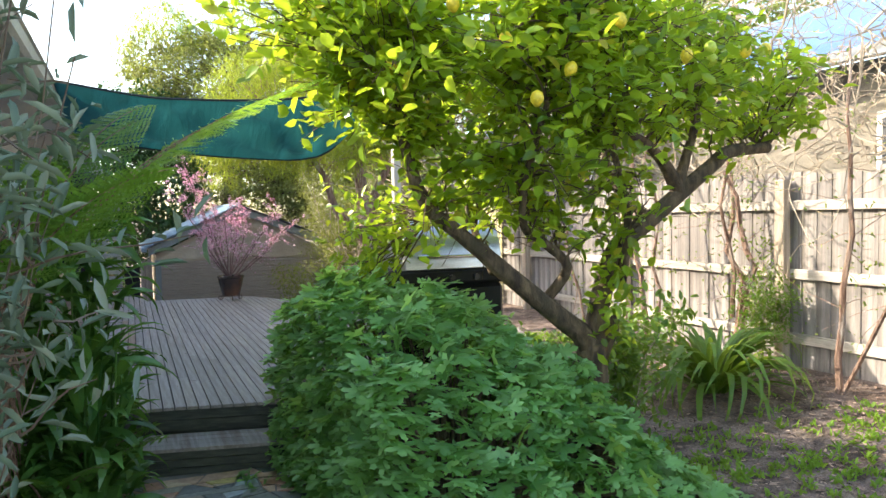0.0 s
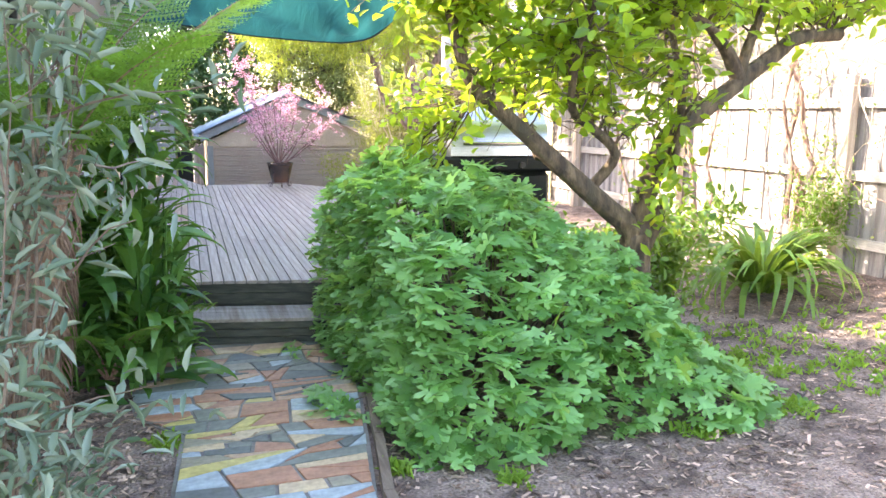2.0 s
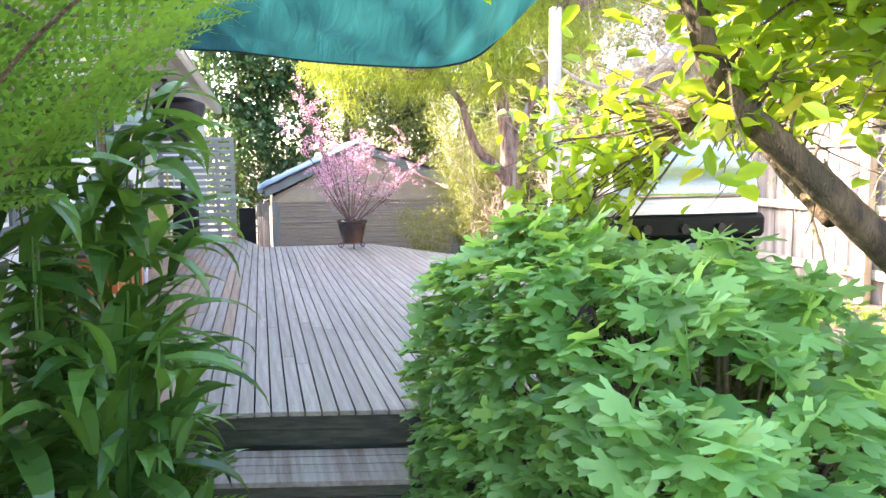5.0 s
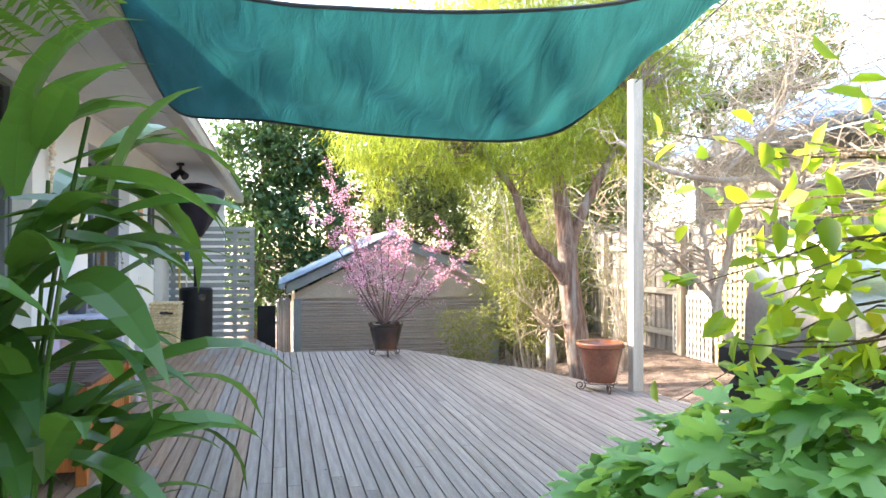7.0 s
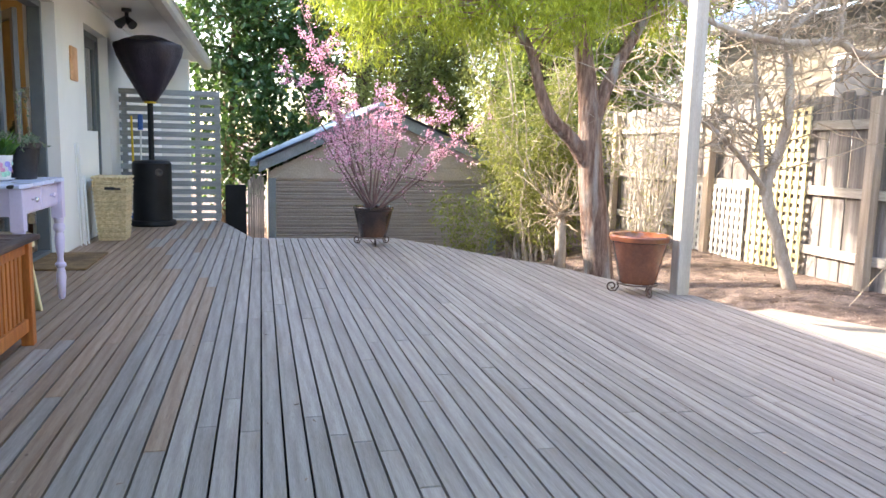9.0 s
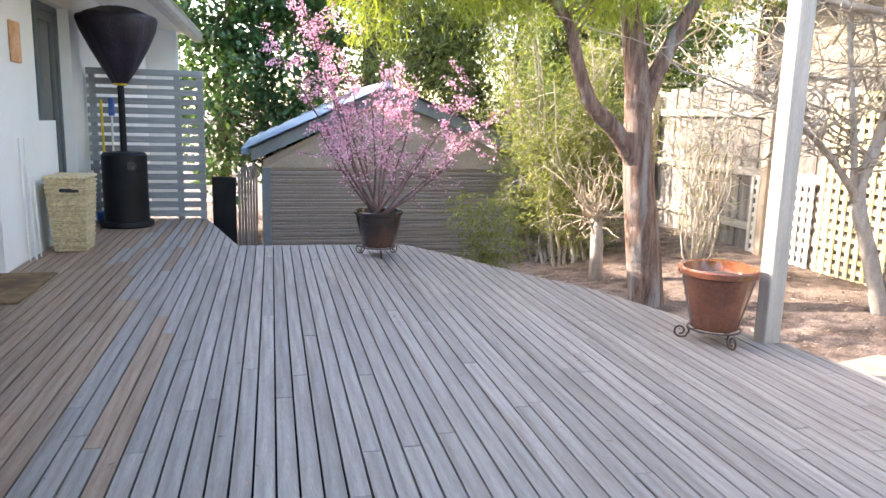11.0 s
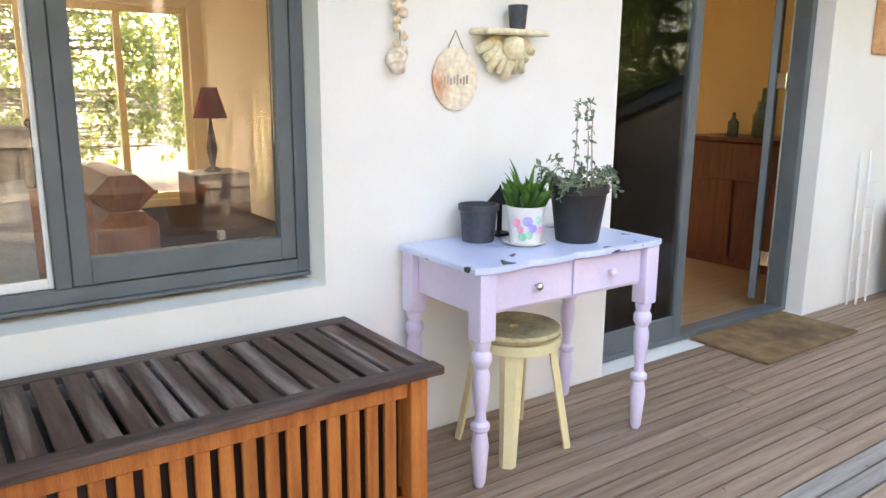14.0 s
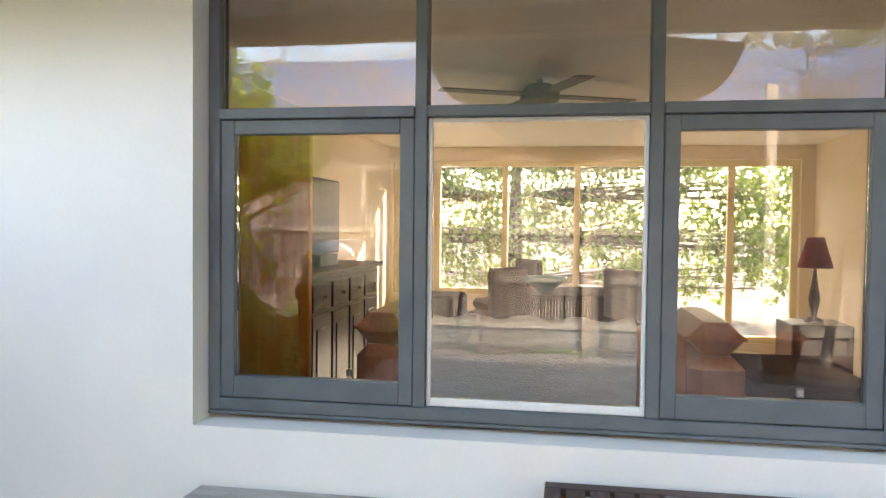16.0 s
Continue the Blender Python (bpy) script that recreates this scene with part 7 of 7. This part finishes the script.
def sail():
    """A slack green cloth between the eave and the post side, hemmed with a dark cord."""
    s = thing("shade_sail", "dark teal shade cloth slung from the eave, sagging in the middle", "shade sail")
    near = smooth_line([(-0.26, 7.30, 2.72), (0.4, 7.25, 2.62), (0.8, 7.23, 2.61), (1.2, 7.22, 2.62), (1.6, 7.2, 2.65), (2.0, 7.2, 2.71), (2.4, 7.2, 2.82), (2.7, 7.2, 2.93), (2.95, 7.25, 3.05)], 8)
    far = smooth_line([(-0.26, 8.80, 2.55), (-0.10, 8.70, 2.38), (0.35, 8.45, 2.32), (0.94, 8.30, 2.24), (1.60, 8.18, 2.20), (1.88, 8.03, 2.20), (2.10, 7.85, 2.28), (2.40, 7.50, 2.62), (2.95, 7.27, 3.06)], 8)
    b, n, m = Buf(), 64, 26
    v = []
    for j in range(m + 1):
        q = j / m
        for i in range(n + 1):
            t = i / n
            p = np.array(near[i]) * (1 - q) + np.array(far[i]) * q
            edge = math.sin(math.pi * q) * math.sin(math.pi * t) ** 0.5
            fold = 0.036 * math.sin(26 * t + 9 * q * (1 - t)) + 0.026 * math.sin(43 * t - 11 * q) + 0.05 * noise.noise((5 * t, 3 * q, 0.3))
            v.append(tuple(p + np.array((0, 0, (-0.05 + fold) * edge))))
    b.add(v, [(j * (n + 1) + i, j * (n + 1) + i + 1, (j + 1) * (n + 1) + i + 1, (j + 1) * (n + 1) + i) for j in range(m) for i in range(n)])
    part("cloth", b, "sail", s, smooth=True)
    e = Buf().tube(v[:n + 1], 0.010, 6).tube(v[m * (n + 1):], 0.010, 6).tube(v[n::n + 1], 0.010, 6).tube(v[0::n + 1], 0.010, 6)
    part("hem", e, "black_plastic", s)
    part("cord", Buf().tube([(2.95, 7.26, 3.055), (3.46, 9.83, 3.02)], 0.005, 5), "black_plastic", s)


sail()


# ---------- small growth, chips, stones, boards ----------
def scatter():
    n = 17000
    x, y = rng.uniform(0.95, 5.9, n), rng.uniform(1.2, 6.5, n)
    keep = ~((y > 5.3) & (x < 4.2)) & (x > 1.02 + 0.16 * (y - 3.3))
    x, y = x[keep], y[keep]
    n2 = 5000
    x, y = np.concatenate([x, rng.uniform(-1.0, 0.15, n2)]), np.concatenate([y, rng.uniform(1.5, 5.4, n2)])
    n3 = 3500
    a, c = rng.uniform(2.2, 5.9, n3), rng.uniform(9.5, 15.8, n3)
    k = a > np.interp(c, [9.3, 9.9, 10.5, 11.2, 11.8, 12.6, 13.1], [3.7, 3.65, 3.35, 3.1, 2.75, 2.4, 2.1])
    x, y = np.concatenate([x, a[k]]), np.concatenate([y, c[k]])
    z = np.array([height(p, q) for p, q in zip(x, y)]) + rng.uniform(0.002, 0.016, len(x))
    w = rng.normal(size=(len(x), 3)); w[:, 2] *= 0.12
    t = np.tile((0, 0, 1.0), (len(x), 1)) + rng.normal(size=(len(x), 3)) * 0.25
    leaves("mulch", "chip", np.stack([x, y, z], 1), w, rng.uniform(0.014, 0.06, len(x)), rng.uniform(0.006, 0.018, len(x)), "chip", tips=t, label="scattered bark chips and dry leaves on the soil")
    pts, ways = [], []
    spots = [(4.2, 3.9, 0.5, 80), (4.9, 4.3, 0.6, 90), (3.9, 4.7, 0.4, 40), (3.6, 4.2, 0.35, 60), (5.2, 3.4, 0.6, 140), (4.6, 3.2, 0.4, 70), (1.55, 3.35, 0.05, 10), (1.1, 3.6, 0.06, 14), (2.6, 3.5, 0.1, 18), (3.3, 3.6, 0.15, 24),
             (0.15, 4.15, 0.08, 16), (4.6, 8.6, 0.45, 140), (5.2, 8.0, 0.5, 140), (3.55, 11.45, 0.14, 150), (3.3, 12.1, 0.15, 60), (4.3, 9.9, 0.3, 60), (-0.5, 3.6, 0.3, 40)]
    for cx, cy, r, k in spots:
        for _ in range(k):
            q = rng.normal(size=2) * r * 0.5
            px, py = cx + q[0], cy + q[1]
            for _ in range(7):
                pts.append((px + rng.normal() * 0.02, py + rng.normal() * 0.02, height(px, py)))
                ways.append((rng.normal() * 0.8, rng.normal() * 0.8, 0.8))
    leaves("weeds", "oval", pts, ways, rng.uniform(0.025, 0.07, len(pts)), rng.uniform(0.008, 0.022, len(pts)), "grass", label="low bright green weeds in the soil")
    clump = thing("edging_board", "weathered timber edging beside the stone path", "edging")
    line = [(1.30, 5.45), (1.26, 5.0), (1.18, 4.45), (1.09, 3.88), (1.00, 3.35), (0.98, 2.4)]
    b = Buf()
    for (x0, y0), (x1, y1) in zip(line, line[1:]):
        d = Vector((x1 - x0, y1 - y0)).normalized(); nrm = Vector((-d.y, d.x)) * 0.022
        b.prism([(x0 + nrm.x, y0 + nrm.y), (x0 - nrm.x, y0 - nrm.y), (x1 - nrm.x, y1 - nrm.y), (x1 + nrm.x, y1 + nrm.y)], -0.04, 0.055, 0.006)
    part("board", b, "edging", clump)


scatter()



def deck_litter():
    """Dry leaf and twig bits that lie loose on the boards."""
    n = 150
    x, y = rng.uniform(-0.9, 3.3, n), rng.uniform(6.3, 12.8, n)
    w = rng.normal(size=(n, 3)); w[:, 2] *= 0.05
    t = np.tile((0, 0, 1.0), (n, 1)) + rng.normal(size=(n, 3)) * 0.12
    leaves("leaf_litter", "chip", np.stack([x, y, np.full(n, DECK + 0.004)], 1), w, rng.uniform(0.008, 0.028, n), rng.uniform(0.004, 0.010, n), "chip", tips=t, label="small dry leaf bits lying on the deck boards")


deck_litter()


def clip_poly(poly, p, nrm):
    """The part of a convex polygon on the side of p that nrm points to."""
    out = []
    for a, c in zip(poly, poly[1:] + poly[:1]):
        da, dc = (a[0] - p[0]) * nrm[0] + (a[1] - p[1]) * nrm[1], (c[0] - p[0]) * nrm[0] + (c[1] - p[1]) * nrm[1]
        if da >= 0:
            out.append(a)
        if (da >= 0) != (dc >= 0):
            t = da / (da - dc)
            out.append((a[0] + (c[0] - a[0]) * t, a[1] + (c[1] - a[1]) * t))
    return out


def area(p):
    return 0.5 * abs(sum(a[0] * c[1] - c[0] * a[1] for a, c in zip(p, p[1:] + p[:1])))


def path():
    line_l = [(0.10, -2.0), (0.10, 2.4), (0.18, 3.6), (0.22, 4.2), (0.0, 4.5), (-0.05, 4.81), (0.04, 5.16), (0.30, 5.62)]
    line_r = [(0.94, -2.0), (0.94, 2.4), (0.96, 3.37), (1.05, 3.89), (1.14, 4.46), (1.22, 5.02), (1.27, 5.52)]
    bed = line_l + line_r[::-1]
    setting("path", Buf().prism(bed, -0.08, 0.012, 0.0), "mortar", "mortar bed of a crazy paved path")
    r = random.Random(11)
    path_ob = bpy.data.objects["path"]
    quads = []
    ys = sorted({y for _, y in line_l} | {y for _, y in line_r})
    xl = lambda y: float(np.interp(y, [p[1] for p in line_l], [p[0] for p in line_l]))
    xr = lambda y: float(np.interp(y, [p[1] for p in line_r], [p[0] for p in line_r]))
    ys = [1.2, 2.0, 2.8, 3.5, 4.2, 4.5, 4.81, 5.16, 5.52]
    for a, c in zip(ys, ys[1:]):
        quads.append([(xl(a) + 0.01, a), (xr(a) - 0.01, a), (xr(c) - 0.01, c), (xl(c) + 0.01, c)])
    done = []
    while quads:
        p = quads.pop()
        ar = area(p)
        lim = r.choice((0.008, 0.014, 0.022, 0.035, 0.05))
        if ar < lim or len(done) > 420:
            done.append(p)
            continue
        xs, yy = [q[0] for q in p], [q[1] for q in p]
        wx, wy = max(xs) - min(xs), max(yy) - min(yy)
        cx, cy = sum(xs) / len(p) + r.uniform(-0.24, 0.24) * wx, sum(yy) / len(p) + r.uniform(-0.24, 0.24) * wy
        ang = r.gauss(0, 0.30) + (0 if wx > r.choice((1.4, 2.6, 3.4)) * wy else math.pi / 2)
        nrm = (math.cos(ang), math.sin(ang))
        a, c = clip_poly(p, (cx, cy), nrm), clip_poly(p, (cx, cy), (-nrm[0], -nrm[1]))
        if len(a) < 3 or len(c) < 3:
            done.append(p)
            continue
        quads += [a, c]
    done = [p for p in done if area(p) > 0.0012]
    done.sort(key=lambda p: -sum(q[1] for q in p) / len(p))
    rest = Buf()
    for k, p in enumerate(done):
        cx, cy = sum(q[0] for q in p) / len(p), sum(q[1] for q in p) / len(p)
        g = 0.007
        q = []
        for x, y in p:
            d = math.hypot(x - cx, y - cy)
            s = max(1 - g * 1.3 / d, 0.5) if d else 1
            q.append(((x - cx) * s, (y - cy) * s))
        z = 0.018 + r.uniform(0, 0.006)
        if k < 290:
            ob = part("stone", Buf().prism(q, 0, z, 0.003), "stone", path_ob)
            ob.location = (cx, cy, 0.0)
            ob.rotation_euler = (radians(r.uniform(-0.4, 0.4)), radians(r.uniform(-0.4, 0.4)), 0)
        else:
            rest.prism([(x + cx, y + cy) for x, y in q], 0, z, 0.003)
    if rest.v:
        part("stones", rest, "stone", path_ob, kind="stuff")


path()


def steps():
    s = tagged(new("steps"), "two dark timber steps up to the deck", kind="structure")
    def slab(x0, x1, dy0, dy1, z0, z1, material, name):
        b = Buf()
        f = lambda x: 5.965 - 0.21 * (x - 0.49)
        b.prism([(x0, f(x0) + dy0), (x1, f(x1) + dy0), (x1, f(x1) + dy1), (x0, f(x0) + dy1)], z0, z1, 0.004)
        part(name, b, material, s)
    X0, X1 = -0.75, 1.95
    # Risers and backing carry added shade in their dark colour.
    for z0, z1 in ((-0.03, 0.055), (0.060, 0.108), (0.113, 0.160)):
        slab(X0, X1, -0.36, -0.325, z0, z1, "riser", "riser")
    for k in range(4):
        slab(X0, X1, -0.372 + 0.092 * k, -0.372 + 0.088 * (k + 1), 0.162, 0.184, "board", "tread")
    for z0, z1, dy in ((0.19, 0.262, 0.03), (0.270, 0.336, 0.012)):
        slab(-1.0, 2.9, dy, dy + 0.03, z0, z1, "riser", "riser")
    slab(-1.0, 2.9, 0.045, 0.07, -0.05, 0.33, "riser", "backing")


steps()


def deck():
    d = tagged(new("deck"), "raised deck of weathered grey timber boards", kind="structure")
    under = Buf()
    # Slab below the boards; its near-black colour paints the shade in the gaps.
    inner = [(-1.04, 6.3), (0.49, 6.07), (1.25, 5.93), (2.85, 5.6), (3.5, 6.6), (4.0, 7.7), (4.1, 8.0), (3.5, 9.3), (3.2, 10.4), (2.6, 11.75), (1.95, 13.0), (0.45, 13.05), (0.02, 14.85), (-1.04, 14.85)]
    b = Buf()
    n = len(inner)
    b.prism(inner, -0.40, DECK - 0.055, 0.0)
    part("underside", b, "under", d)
    r = random.Random(9)
    P, W = 0.0745, 0.0662
    x, k, rest, count = -1.052, 0, Buf(), 0
    pieces = []
    while x < 4.2:
        a, c = span(DECK_EDGE, x + 0.004), span(DECK_EDGE, min(x + W, 4.19))
        if a and c:
            cuts = [0.0]
            y = min(a[0], c[0]) + r.uniform(0.8, 3.2)
            top = max(a[1], c[1])
            cuts = []
            while y < top - 0.5:
                if not (x < 0.5 and abs(y - 13.13) < 0.6):
                    cuts.append(y)
                y += r.uniform(1.2, 3.6)
            if x < 0.46:
                cuts = sorted(cuts + [13.13])
            ends = [(a[0], c[0])] + [(q, q) for q in cuts] + [(a[1], c[1])]
            for e0, e1 in zip(ends, ends[1:]):
                pieces.append((x, e0[0] + 0.002, e0[1] + 0.002, e1[0] - 0.002, e1[1] - 0.002))
        x += P
    cx, cy = 1.2, 8.6
    pieces.sort(key=lambda p: abs(p[0] - cx) * 1.2 + abs((p[1] + p[3]) / 2 - cy))
    for i, (x, a0, c0, a1, c1) in enumerate(pieces):
        if max(a1, c1) - min(a0, c0) < 0.05:
            continue
        z = DECK + r.uniform(-0.0015, 0.0005)
        q = [(x, a0), (x + W, c0), (x + W, c1), (x, a1)]
        if i < 300:
            part("board", Buf().prism([(px - x, py - a0) for px, py in q], -0.022, 0.0, 0.003), "board_brown" if x < -0.50 + 1.0 * r.random() ** 1.5 else "board", d).location = (x, a0, z)
        else:
            rest.prism(q, z - 0.022, z, 0.003)
    if rest.v:
        part("boards", rest, "board", d, kind="stuff")
    # Edge boards share the riser colour with its shade mixed in.
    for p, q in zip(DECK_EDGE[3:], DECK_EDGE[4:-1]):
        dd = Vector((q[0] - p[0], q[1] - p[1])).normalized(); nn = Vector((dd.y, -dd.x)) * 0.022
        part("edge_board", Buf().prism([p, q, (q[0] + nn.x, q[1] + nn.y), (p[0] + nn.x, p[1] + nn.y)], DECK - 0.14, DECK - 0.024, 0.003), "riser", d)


deck()
